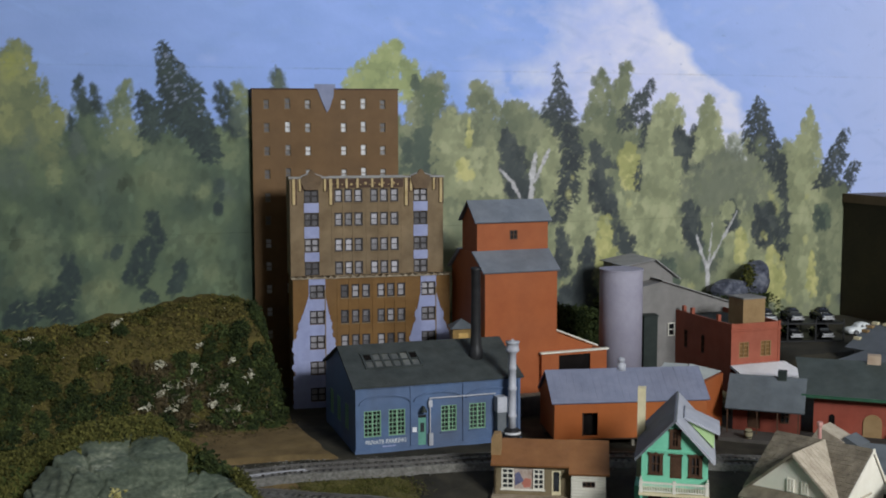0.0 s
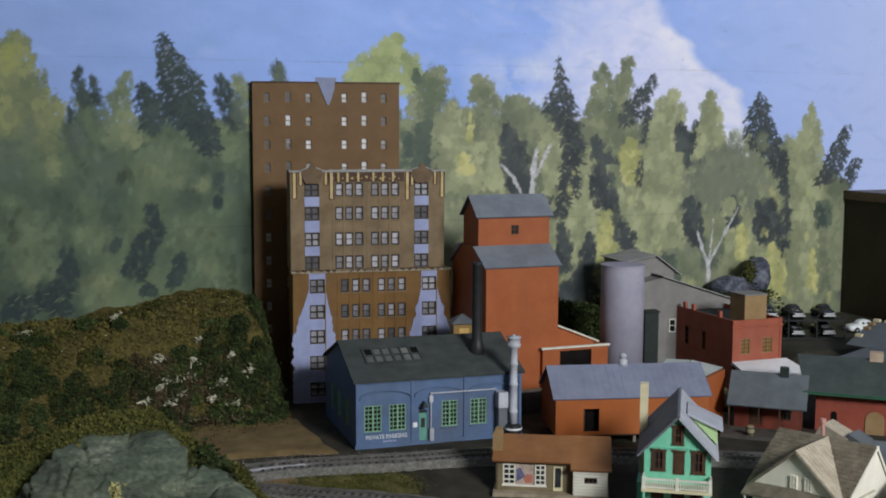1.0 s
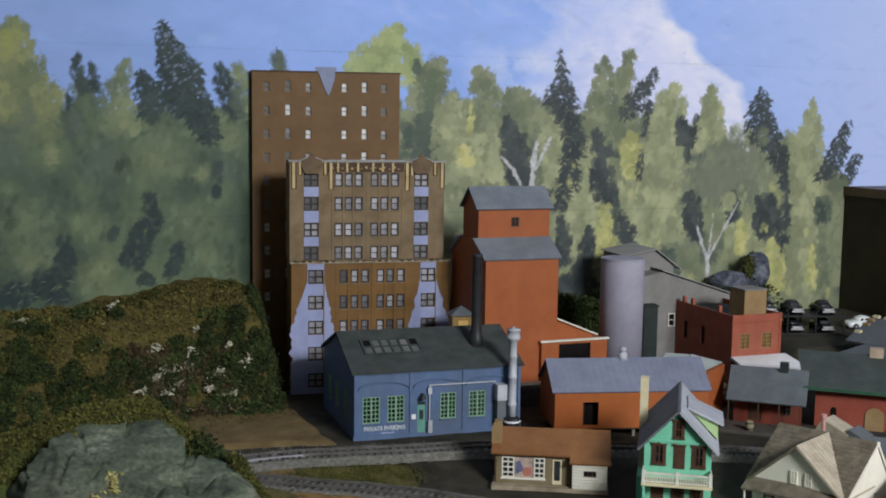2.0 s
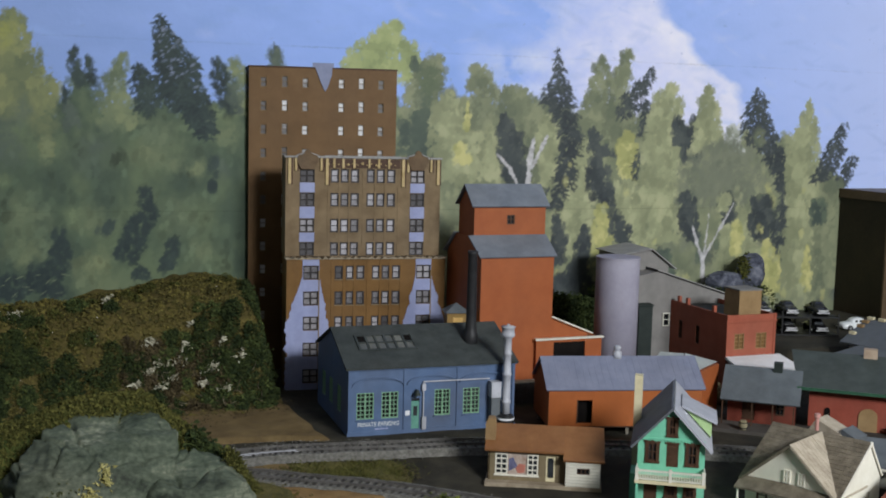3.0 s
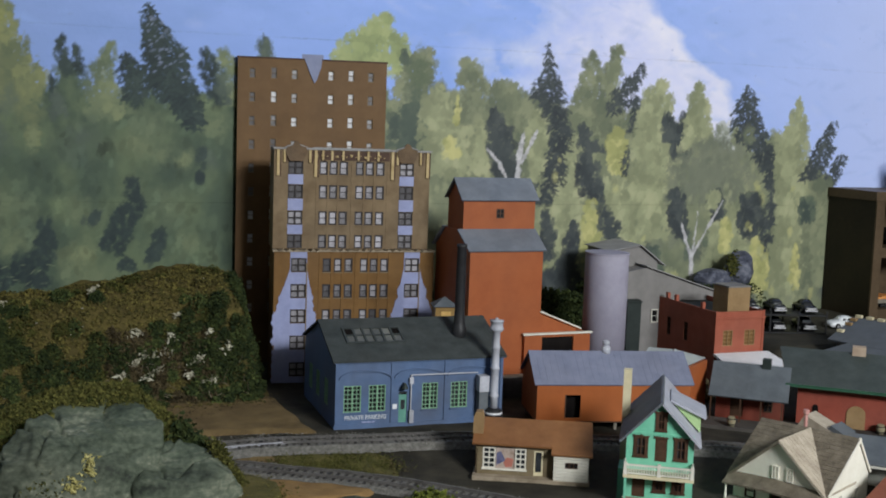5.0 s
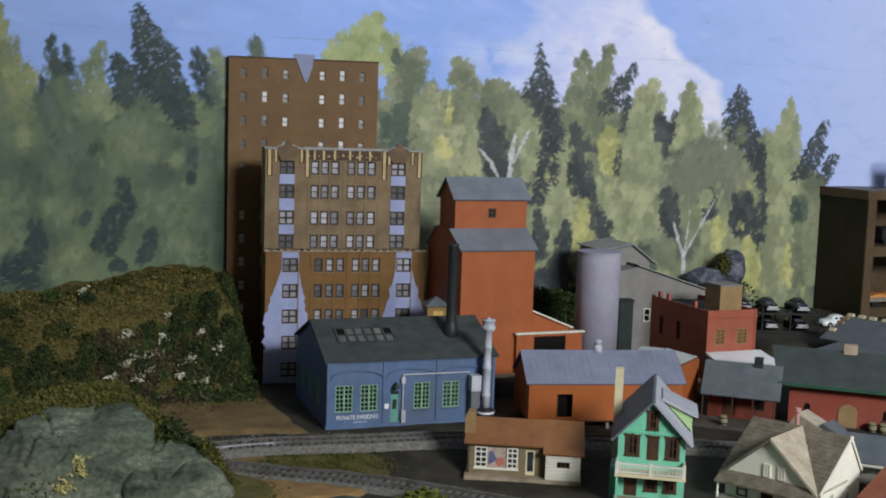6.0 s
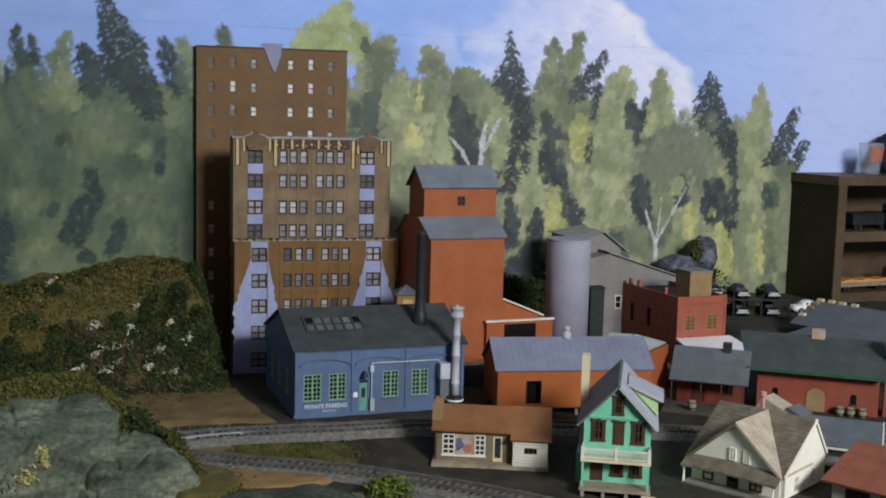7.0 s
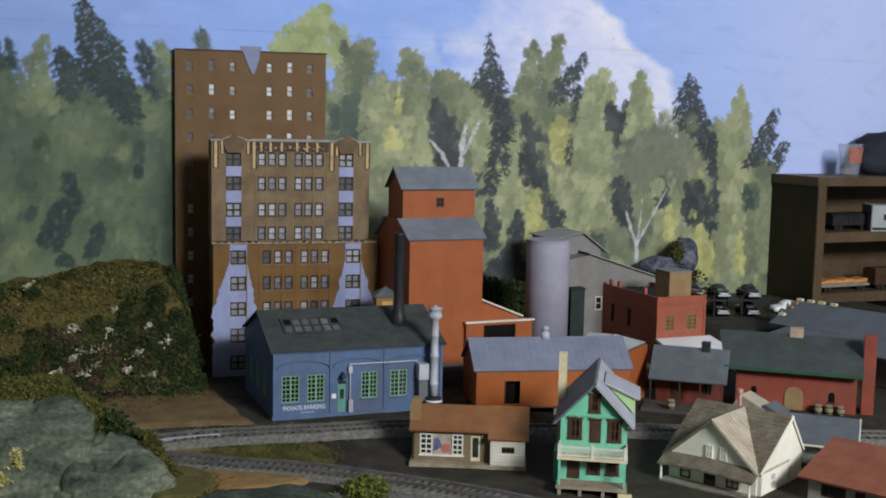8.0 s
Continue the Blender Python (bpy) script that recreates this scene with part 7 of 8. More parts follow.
def sack(x, y, z, size, rz, seed, label):
    """A plump, slightly slumped sack with a drawn neck."""
    bm = bmesh.new()
    bmesh.ops.create_icosphere(bm, subdivisions=3, radius=1)
    for v in bm.verts:
        n = v.co.normalized()
        blunt = 1 / (abs(n.x) ** 3 + abs(n.y) ** 3 + abs(n.z) ** 3) ** (1 / 3)
        k = blunt * (1 + 0.10 * noise.noise(n * 2.2 + Vector((seed, 0, 0))))
        neck = 1 - 0.35 * smooth01(0.6, 1.0, abs(n.x))
        v.co = Vector((n.x * size[0] * k, n.y * size[1] * k * neck, max(n.z * k * neck, -0.85) * size[2] + size[2] * 0.85))
    finish(bm)
    ob = tagged(new("sack", mesh_of("sack", bm, M["sack"], True)), label, "sack", "sacks beside the goods shed", "thing")
    ob.matrix_basis = pose(x, y, z, 0, 0, rz)


M["sack"] = mat("olive_brown_sacking", (0.10, 0.078, 0.040), (0.19, 0.152, 0.082), 120, 0.9, bump=0.5, dirt=0.25)
sack(0.892, 1.014, 0.0, (0.0150, 0.0095, 0.0085), -15, 1, "large olive-brown sack lying on the ground")
sack(0.888, 1.030, 0.0, (0.0150, 0.0095, 0.0085), 20, 4, "olive-brown sack lying behind another")
sack(0.892, 1.020, 0.0145, (0.0125, 0.0085, 0.0062), -5, 7, "smaller tan-brown sack lying on top of the others")


# ---- small store in front ----
def corner_store():
    r = thing("store", "small tan store with a rust-brown roof and white shop window", "building", pose(0.524, 0.845, -0.012, 0, 0, -27.5))
    w, d = 0.107, 0.078
    bar("base", r, (-0.002, w + 0.001, -0.006, d, -0.002, 0.0035), M["ledge_stone"], "worn tan base", 0.0008)
    bm = bmesh.new()
    holed(bm, 0.074, 0.0035, 0.0335, 0.004, 0.006, [(0.0070, 0.0480, 0.0090, 0.0300), (0.0550, 0.0645, 0.0040, 0.0285)])
    part("front_wall", bm, M["store_wall"], r)
    for x in (0, w - 0.003):
        bm = bmesh.new()
        prism(bm, [(0.004, 0.0035), (d - 0.002, 0.0035), (d - 0.002, 0.031), (d / 2, 0.0475), (0.004, 0.0340)], "x", x, x + 0.002)
        part("side_wall", bm, M["brown_dark"], r)
    bar("back_wall", r, (0.002, w - 0.003, d - 0.004, d - 0.002, 0.0035, 0.030), M["tan_box"])
    bar("interior", r, (0.003, w - 0.004, 0.012, d - 0.006, 0.0036, 0.0290), M["void"], "near-black block standing for the shade inside")
    # shop window: posters behind a white frame
    sw = sash(r, 0.0070, 0.0090, 0.0120, 0.0205, 0.0046, M["white"], M["pane_dark"], 2, 4, 0.0010, 0.0013, name="shop_window")
    sash(r, 0.0375, 0.0090, 0.0105, 0.0205, 0.0046, M["white"], M["pane_dark"], 2, 4, 0.0010, 0.0013, name="shop_window")
    bar("poster", r, (0.0192, 0.0373, 0.0050, 0.0056, 0.0090, 0.0295), M["poster_pink"], "faded poster of plain coloured shapes")
    bm = bmesh.new()
    prism(bm, [(0.0200, 0.0120), (0.0285, 0.0170), (0.0240, 0.0260), (0.0200, 0.0240)], "y", 0.0046, 0.0050)
    part("poster_shape", bm, M["poster_blue"], r, "dark blue printed shape")
    bm = bmesh.new()
    prism(bm, [(0.0290, 0.0105), (0.0350, 0.0115), (0.0360, 0.0190), (0.0300, 0.0200), (0.0265, 0.0150)], "y", 0.0044, 0.0049)
    part("poster_shape", bm, M["poster_red"], r, "red printed shape")
    bar("frame_rail", r, (0.0060, 0.0490, 0.0030, 0.0046, 0.0078, 0.0092), M["white"])
    d_ob = door(r, 0.0553, 0.0040, 0.0090, 0.0243, 0.0048, M["cream"], "cream door with a tall pane", None)
    bm = bmesh.new()
    box(bm, 0.0572, 0.0625, 0.0040, 0.0044, 0.0080, 0.0270)
    part("pane", bm, M["pane_dark"], d_ob)
    # white clapboard annexe
    ann = new("annexe")
    ann.parent = r
    ann.matrix_basis = pose(0.074, -0.004, 0)
    bm = bmesh.new()
    holed(bm, 0.0325, -0.0015, 0.0280, 0.0, 0.002, [(0.0105, 0.0225, 0.0155, 0.0210)])
    part("annexe_wall", bm, M["white"], ann, "white clapboard wall")
    for i in range(10):
        z = -0.0012 + i * 0.0029
        for a, b in (((0, 0.0325),) if not 0.0138 < z < 0.0210 else ((0, 0.0105), (0.0225, 0.0325))):
            bar("clapboard", ann, (a, b, -0.0014, -0.0001, z, z + 0.0020), M["white"], bevel=0)
    bar("side_wall", ann, (0.0, 0.0018, 0.002, 0.040, -0.0015, 0.0280), M["white"])
    bar("side_wall", ann, (0.0307, 0.0325, 0.002, 0.040, -0.0015, 0.0280), M["white"])
    sash(ann, 0.0105, 0.0155, 0.0120, 0.0055, 0.0006, M["brown_dark"], M["pane_dark"], 3, 1, 0.0008, 0.0007)
    # roof: long slope, running lower over the annexe
    ridge_y, ridge = d / 2, 0.0495
    for name, c in (("front_slope", ((-0.003, -0.002, 0.0345), (0.072, -0.002, 0.0345), (0.072, ridge_y, ridge), (-0.003, ridge_y, ridge))),
                    ("annexe_slope", ((0.0715, -0.008, 0.0295), (w + 0.003, -0.008, 0.0295), (w + 0.003, ridge_y, ridge + 0.0004), (0.0715, ridge_y, ridge + 0.0004))),
                    ("back_slope", ((-0.003, d, 0.0300), (w + 0.003, d, 0.0300), (w + 0.003, ridge_y, ridge), (-0.003, ridge_y, ridge)))):
        bm = bmesh.new()
        slab(bm, c, 0.0020)
        part(name, bm, M["rust_roof"], r, bevel=0.0003)
    bm = bmesh.new()
    prism(bm, [(-0.0036, 0.0365), (0.0062, 0.0365), (0.0062, 0.0560), (0.0048, 0.0605), (-0.0012, 0.0605), (-0.0036, 0.0550)], "y", 0.012, 0.024)
    part("chimney", bm, M["tan_box"], r, "tan stone chimney at the gable", 0.0012)


corner_store()


# ---- mint-green two-storey house ----
M["dormer_green"] = mat("pale_yellow_green_paint", (0.34, 0.50, 0.22), (0.44, 0.60, 0.30), 60, 0.6, dirt=0.1)


def mint_house():
    w, d, eave, ridge, z0 = 0.0585, 0.105, 0.0655, 0.0965, 0.0080
    r = thing("house", "mint-green two-storey house with white balcony and dark shutters", "house", pose(0.621, 0.7350, -0.012, 0, 0, -33))
    lo = [(0.0065, 0.0180, 0.0095, 0.0300), (0.0250, 0.0355, 0.0160, 0.0310), (0.0415, 0.0520, 0.0160, 0.0300)]
    hi = [(0.0070, 0.0185, 0.0470, 0.0640), (0.0250, 0.0355, 0.0430, 0.0640), (0.0420, 0.0530, 0.0460, 0.0640)]
    tk = 0.002
    bm = bmesh.new()
    holed(bm, w, z0, eave, 0, tk, lo + hi)
    gx = w / 2
    gw = (0.0250, 0.0340, 0.0715, 0.0865)
    k = (ridge - eave) / gx
    for pts in ([(0, eave), (gw[0], eave), (gw[0], eave + k * gw[0])], [(gw[1], eave), (w, eave), (gw[1], eave + k * (w - gw[1]))],
                [(gw[0], eave), (gw[1], eave), (gw[1], gw[2]), (gw[0], gw[2])],
                [(gw[0], gw[3]), (gw[1], gw[3]), (gw[1], eave + k * (w - gw[1])), (gx, ridge), (gw[0], eave + k * gw[0])]):
        prism(bm, pts, "y", 0, tk)
    part("front_wall", bm, M["mint"], r)
    bm = bmesh.new()
    prism(bm, [(tk, z0), (w - tk, z0), (w - tk, eave), (gx, ridge), (tk, eave)], "y", d - tk, d)
    part("back_wall", bm, M["mint"], r)
    bar("left_wall", r, (0, tk, tk, d, z0, eave), M["mint"], bevel=0)
    bar("right_wall", r, (w - tk, w, tk, d, z0, eave), M["mint"], bevel=0)
    bar("interior", r, (0.003, w - 0.003, 0.004, d - 0.003, z0, eave), M["void"], "near-black block standing for the shade inside")
    for a, b, c, e in [*lo[1:], *hi, gw]:
        if (a, c) == (hi[1][0], hi[1][2]):
            continue
        win = sash(r, a, c, b - a, e - c, 0.0006, M["brown_dark"], M["frame_dark"], 2, 2, 0.0008, 0.0014)
    for a, b, c, e in (*lo[1:], hi[0], hi[2], gw):
        bm = bmesh.new()
        m = (a + b) / 2
        prism(bm, [(a - 0.0012, e), (b + 0.0012, e), (b + 0.0016, e + 0.0018), (m + 0.002, e + 0.0014), (m, e + 0.0028), (m - 0.002, e + 0.0014), (a - 0.0016, e + 0.0018)], "y", -0.0013, 0.0004)
        part("window_head", bm, M["brown_dark"], r)
        bar("window_sill", r, (a - 0.0010, b + 0.0010, -0.0014, 0.0004, c - 0.0014, c), M["brown_dark"])
        for s in (a - 0.0006, b - 0.0024):
            bar("shutter", r, (s, s + 0.0030, -0.0009, 0.0002, c, e), M["brown_dark"])
    for q in (lo[0], hi[1]):
        door(r, q[0], q[2], q[1] - q[0], q[3] - q[2], 0.0004, M["brown_dark"], "dark brown door")
        bar("door_head", r, (q[0] - 0.001, q[1] + 0.001, -0.0013, 0.0004, q[3], q[3] + 0.0016), M["brown_dark"])
    # fretwork band under the gable
    bm = bmesh.new()
    for i in range(20):
        x = 0.001 + i * (w - 0.002) / 20
        box(bm, x, x + 0.0020, -0.0009, 0, 0.0658 + 0.0006 * math.sin(i), 0.0680)
    box(bm, 0, w, -0.0008, 0, 0.0672, 0.0686)
    part("fretwork", bm, M["mint"], r)
    # roof
    # left slope darker, right slope in the lit colour
    roof_y(r, w, d, eave, ridge, 0.0065, M["tar"], 0.0020, front=0.007, back=0.004, mats=(M["shed_roof"], M["lit_roof"]))
    # dormer on the right slope
    dm = new("dormer")
    dm.parent = r
    bm = bmesh.new()
    slab(bm, ((0.0370, 0.028, 0.0930), (0.0690, 0.028, 0.0790), (0.0690, 0.074, 0.0790), (0.0370, 0.074, 0.0930)), 0.0022)
    part("dormer_roof", bm, M["lit_roof"], dm)
    bm = bmesh.new()
    prism(bm, [(0.0400, 0.0880), (0.0640, 0.0640), (0.0640, 0.0790), (0.0420, 0.0890)], "y", 0.031, 0.033)
    prism(bm, [(0.0400, 0.0880), (0.0640, 0.0640), (0.0640, 0.0790), (0.0420, 0.0890)], "y", 0.069, 0.071)
    box(bm, 0.0620, 0.0640, 0.033, 0.069, 0.0640, 0.0790)
    part("dormer_wall", bm, M["dormer_green"], dm, "pale yellow-green dormer wall")
    bar("chimney", r, (-0.0075, -0.0001, 0.070, 0.080, 0.0, 0.1080), M["cream"], "tall cream outside chimney", 0.0005)
    # balcony and porch
    bar("balcony_floor", r, (-0.0012, w + 0.0012, -0.0190, -0.0002, 0.0318, 0.0345), M["cream"], "cream balcony floor", 0.0003)
    rail = new("railing")
    rail.parent = r
    for x in (-0.0008, w / 2 - 0.0012, w - 0.0022):
        bar("newel", rail, (x, x + 0.0030, -0.0190, -0.0160, 0.0345, 0.0455), M["white"])
    bar("handrail", rail, (0.0, w, -0.0184, -0.0168, 0.0425, 0.0440), M["white"])
    bar("bottom_rail", rail, (0.0, w, -0.0182, -0.0170, 0.0352, 0.0362), M["white"])
    for i in range(24):
        x = 0.0032 + i * (w - 0.0072) / 23
        bar("baluster", rail, (x, x + 0.0009, -0.0180, -0.0172, 0.0362, 0.0425), M["white"], bevel=0)
    for x in (0.0, w):
        bar("side_rail", rail, (x - 0.0006, x + 0.0006, -0.0168, -0.0005, 0.0425, 0.0440), M["white"])
        for i in range(5):
            y = -0.0150 + i * 0.003
            bar("baluster", rail, (x - 0.0004, x + 0.0004, y, y + 0.0009, 0.0345, 0.0425), M["white"], bevel=0)
    for x in (0.0, w - 0.0020):
        bar("porch_post", r, (x, x + 0.0020, -0.0185, -0.0165, 0.0090, 0.0318), M["mint"])
    bar("porch_floor", r, (-0.0016, w + 0.0016, -0.0200, -0.0002, 0.0060, 0.0090), M["ledge_stone"], "worn tan porch floor", 0.0004)
    for x in (0.0, 0.018, 0.038, w - 0.003):
        bar("porch_pier", r, (x, x + 0.0030, -0.0190, -0.0160, -0.0005, 0.0060), M["plank"])
    for i in range(3):
        bar("step", r, (w - 0.006, w + 0.006, -0.0280 + i * 0.0027, -0.0200, -0.0005 + i * 0.002, 0.0015 + i * 0.002), M["cream"], "cream porch step")
    bar("side_lean_to", r, (-0.0068, -0.0002, 0.020, 0.048, -0.001, 0.0280), M["mint"], "low mint-green lean-to", 0.0005)
    bar("foundation", r, (0.0005, w - 0.0005, 0.0005, d - 0.0005, -0.001, z0), M["plank"])


mint_house()


# ---- white cross-gabled house ----
def shingle_slope(root, name, a, b, c, e, rows, material):
    """A roof slope built from overlapping courses; a-b lower edge, e-c upper edge."""
    bm = bmesh.new()
    a, b, c, e = map(Vector, (a, b, c, e))
    slab(bm, (a, b, c, e), 0.002)
    nrm = (b - a).cross(e - a).normalized()
    if nrm.z < 0:
        nrm = -nrm
    rnd = random.Random(len(name) * 31 + rows)
    for i in range(rows):
        f0, f1 = i / rows, min(1, (i + 1.15) / rows)
        p, q, s, t = a.lerp(e, f0), b.lerp(c, f0), b.lerp(c, f1), a.lerp(e, f1)
        n = max(2, int((q - p).length / 0.0055))
        for k in range(n):
            g0, g1 = k / n + rnd.uniform(0, 0.015), (k + 1) / n
            lift = nrm * rnd.uniform(0.0003, 0.0006)
            slab(bm, (p.lerp(q, g0) + lift, p.lerp(q, g1) + lift, t.lerp(s, g1) + nrm * 0.0001, t.lerp(s, g0) + nrm * 0.0001), 0.0005)
    return part(name, bm, material, root, "weathered grey shingles in uneven courses")


def white_house():
    r = thing("house", "white cross-gabled house with weathered grey shingle roof", "house", pose(0.7373, 0.7315, -0.012, 0, 0, -64))
    L, D, eave, ridge = 0.089, 0.086, 0.0235, 0.0608
    RY = 0.0575
    tk = 0.002
    bm = bmesh.new()
    holed(bm, L, 0.0, eave, 0, tk, [])
    part("front_wall", bm, M["house_white"], r)
    bm = bmesh.new()
    holed(bm, D, 0.0, eave, 0, tk, [(0.020, 0.030, 0.002, 0.017), (0.056, 0.064, 0.002, 0.017)])
    prism(bm, [(0, eave), (D, eave), (D, eave + 0.001), (RY, ridge)], "y", 0, tk)
    part("right_gable", bm, M["house_white"], r, at=pose(L, 0, 0, 0, 0, 90))
    for x, w_ in ((0.020, 0.010), (0.056, 0.008)):
        sash(r, x, 0.002, w_, 0.015, 0.0006, M["house_white"], M["pane_dark"], 2, 2, m=pose(L, 0, 0, 0, 0, 90))
    bm = bmesh.new()
    box(bm, 0, L, D - tk, D, 0, eave)
    prism(bm, [(tk, 0), (D - tk, 0), (D - tk, eave), (RY, ridge), (tk, eave)], "x", 0, tk)
    part("back_walls", bm, M["house_white"], r)
    bar("interior", r, (0.004, L - 0.004, 0.004, D - 0.004, 0, eave), M["void"], "near-black block standing for the shade inside")
    o, k = 0.006, (ridge - eave) / RY
    y0, ze = -o, eave - k * o + 0.002
    kb = (ridge - eave - 0.002) / (D - RY)
    zb = eave + 0.002 - kb * 0.002 + 0.002
    shingle_slope(r, "main_front_slope", (-o, y0, ze), (L + 0.002, y0, ze), (L + 0.002, RY, ridge + 0.002), (-o, RY, ridge + 0.002), 15, M["shingle"])
    shingle_slope(r, "main_back_slope", (-o, D + 0.002, zb), (L + 0.001, D + 0.002, zb), (L + 0.001, RY, ridge + 0.002), (-o, RY, ridge + 0.002), 10, M["shingle"])
    # front gable wing
    gx0, gx1, gy = 0.000, 0.086, -0.003
    gm, gr = (gx0 + gx1) / 2, 0.0612
    gk = (gr - eave) / ((gx1 - gx0) / 2)
    bm = bmesh.new()
    holed(bm, gx1 - gx0, 0.0, eave, 0, tk, [], gr - eave)
    part("front_gable", bm, M["house_white"], r, at=pose(gx0, gy, 0))
    for x in (0.0370, 0.0507):
        sash(r, gx0 + x, 0.0265, 0.0066, 0.0118, gy - 0.0006, M["house_white"], M["pane_dark"], 2, 2, 0.0014, 0.0012)
    sash(r, gx0 + 0.012, 0.003, 0.010, 0.013, gy - 0.0006, M["brown_dark"], M["pane_dark"], 1, 2)
    door(r, gx0 + 0.036, 0.0, 0.011, 0.018, gy - 0.0012, M["brown_dark"], "dark front door")
    zl = eave - gk * 0.005 + 0.002
    yb = RY
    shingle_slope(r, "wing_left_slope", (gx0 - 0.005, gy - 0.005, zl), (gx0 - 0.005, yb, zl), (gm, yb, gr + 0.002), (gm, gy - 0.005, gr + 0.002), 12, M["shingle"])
    shingle_slope(r, "wing_right_slope", (gx1 + 0.004, gy - 0.005, zl), (gx1 + 0.004, yb, zl), (gm, yb, gr + 0.002), (gm, gy - 0.005, gr + 0.002), 12, M["shingle_lit"])
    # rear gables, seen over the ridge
    for xa, za, xb, zb2, ya, m_ in ((0.024, 0.0665, 0.050, 0.0560, 0.0255, M["shingle_lit"]), (0.050, 0.0610, 0.064, 0.0545, 0.0265, M["shed_roof"])):
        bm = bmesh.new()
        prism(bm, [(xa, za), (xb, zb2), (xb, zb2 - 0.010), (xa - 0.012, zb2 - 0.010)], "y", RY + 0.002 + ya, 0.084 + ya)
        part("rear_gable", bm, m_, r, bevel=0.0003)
    turned("chimney_pipe", r, [(0.0019, 0.056), (0.0017, 0.073), (0.0028, 0.0745), (0.0028, 0.078)], 0.036, RY + 0.004, M["pipe_pink"], "thin pink chimney pipe")
    # rake boards on the bright gable
    for s in (0, 1):
        bm = bmesh.new()
        ya, yb2, za2 = (-o, RY, ze) if s == 0 else (D + 0.002, RY, zb)
        lap = 0.002 if s == 0 else 0.001
        slab(bm, ((L + lap - 0.0004, ya, za2 + 0.0010), (L + lap + 0.0008, ya, za2 + 0.0010), (L + lap + 0.0008, yb2, ridge + 0.0026), (L + lap - 0.0004, yb2, ridge + 0.0026)), 0.0022)
        part("rake_board", bm, M["house_white"], r)
    # shallow porch with its own low roof
    sash(r, gx0 + 0.058, 0.003, 0.012, 0.012, gy - 0.0006, M["brown_dark"], M["pane_dark"], 2, 2)
    bm = bmesh.new()
    n = 12
    rows = [(gx0 - 0.004 + (gx1 - gx0 + 0.007) * i / n, 0.0016 * math.sin(math.pi * i / n)) for i in range(n + 1)]
    ring = [[bm.verts.new((x, y, z + u)) for y, z in ((gy - 0.0150, 0.0165), (gy - 0.0002, 0.0240), (gy - 0.0002, 0.0222), (gy - 0.0150, 0.0147))] for x, u in rows]
    for a, c in zip(ring, ring[1:]):
        for k in range(4):
            bm.faces.new((a[k], c[k], c[(k + 1) % 4], a[(k + 1) % 4]))
    bm.faces.new(ring[0]), bm.faces.new(ring[-1][::-1])
    bmesh.ops.recalc_face_normals(bm, faces=bm.faces)
    part("porch_roof", bm, M["shingle"], r, "sagging grey-brown porch roof")
    for x in (gx0 - 0.001, gx1):
        turned("porch_post", r, [(0.0015, 0), (0.0010, 0.002), (0.0013, 0.005), (0.0009, 0.007), (0.0009, 0.0125), (0.0015, 0.0150)], x, gy - 0.0130, M["house_white"], n=10)
    bar("porch_floor", r, (gx0 - 0.002, gx1 + 0.002, gy - 0.0150, gy - 0.0005, -0.001, 0.0015), M["plank"])
    bm = bmesh.new()
    n = 14
    ring = [[bm.verts.new(((0.0036 + 0.0011 * math.cos(b)) * math.cos(a) + gx0 + 0.0415, gy - 0.0026 + 0.0011 * math.sin(b), 0.0115 + (0.0036 + 0.0011 * math.cos(b)) * math.sin(a))) for b in (0, 1.57, 3.14, 4.71)] for a in [6.2832 * i / n for i in range(n)]]
    for k in range(n):
        a, c = ring[k], ring[(k + 1) % n]
        for q in range(4):
            bm.faces.new((a[q], a[(q + 1) % 4], c[(q + 1) % 4], c[q]))
    part("door_wreath", bm, M["leaf_dark"], r, "dark green wreath on the door")


M["pipe_pink"] = mat("pink_clay", (0.50, 0.24, 0.21), (0.62, 0.33, 0.29), 90, 0.7, dirt=0.15)
# lit copy of the shingle: brightness of the light-facing slope put into its colour
M["shingle_lit"] = mat("lit_shingle", (0.36, 0.30, 0.225), (0.54, 0.47, 0.37), 90, 0.8, bump=0.4, dirt=0.2)
white_house()


# ---- red-roofed cottage and slate-roofed shed beside the white house ----
def uneven_roof(root, w, d, eave, ridge, ry, o, end, material, thick=0.002):
    """Two roof slopes with the ridge off the middle, at depth ry."""
    k = (ridge - eave) / ry
    kb = (ridge - eave) / (d - ry)
    for name, c in (("front_slope", ((-end, -o, eave - k * o + thick), (w + end, -o, eave - k * o + thick), (w + end, ry, ridge + thick), (-end, ry, ridge + thick))),
                    ("back_slope", ((-end, d + 0.003, eave - kb * 0.003 + thick), (w + end, d + 0.003, eave - kb * 0.003 + thick), (w + end, ry, ridge + thick), (-end, ry, ridge + thick)))):
        bm = bmesh.new()
        slab(bm, c, thick)
        part(name, bm, material, root, bevel=0.0003)
    for x in (0.0, w - 0.002):
        bm = bmesh.new()
        prism(bm, [(0.0022, eave), (d - 0.0022, eave), (ry, ridge)], "x", x, x + 0.002)
        part("gable", bm, M["cottage_wall"], root)


M["cottage_wall"] = mat("grey_cream_paint", (0.34, 0.34, 0.29), (0.46, 0.46, 0.40), 50, 0.7, dirt=0.3)


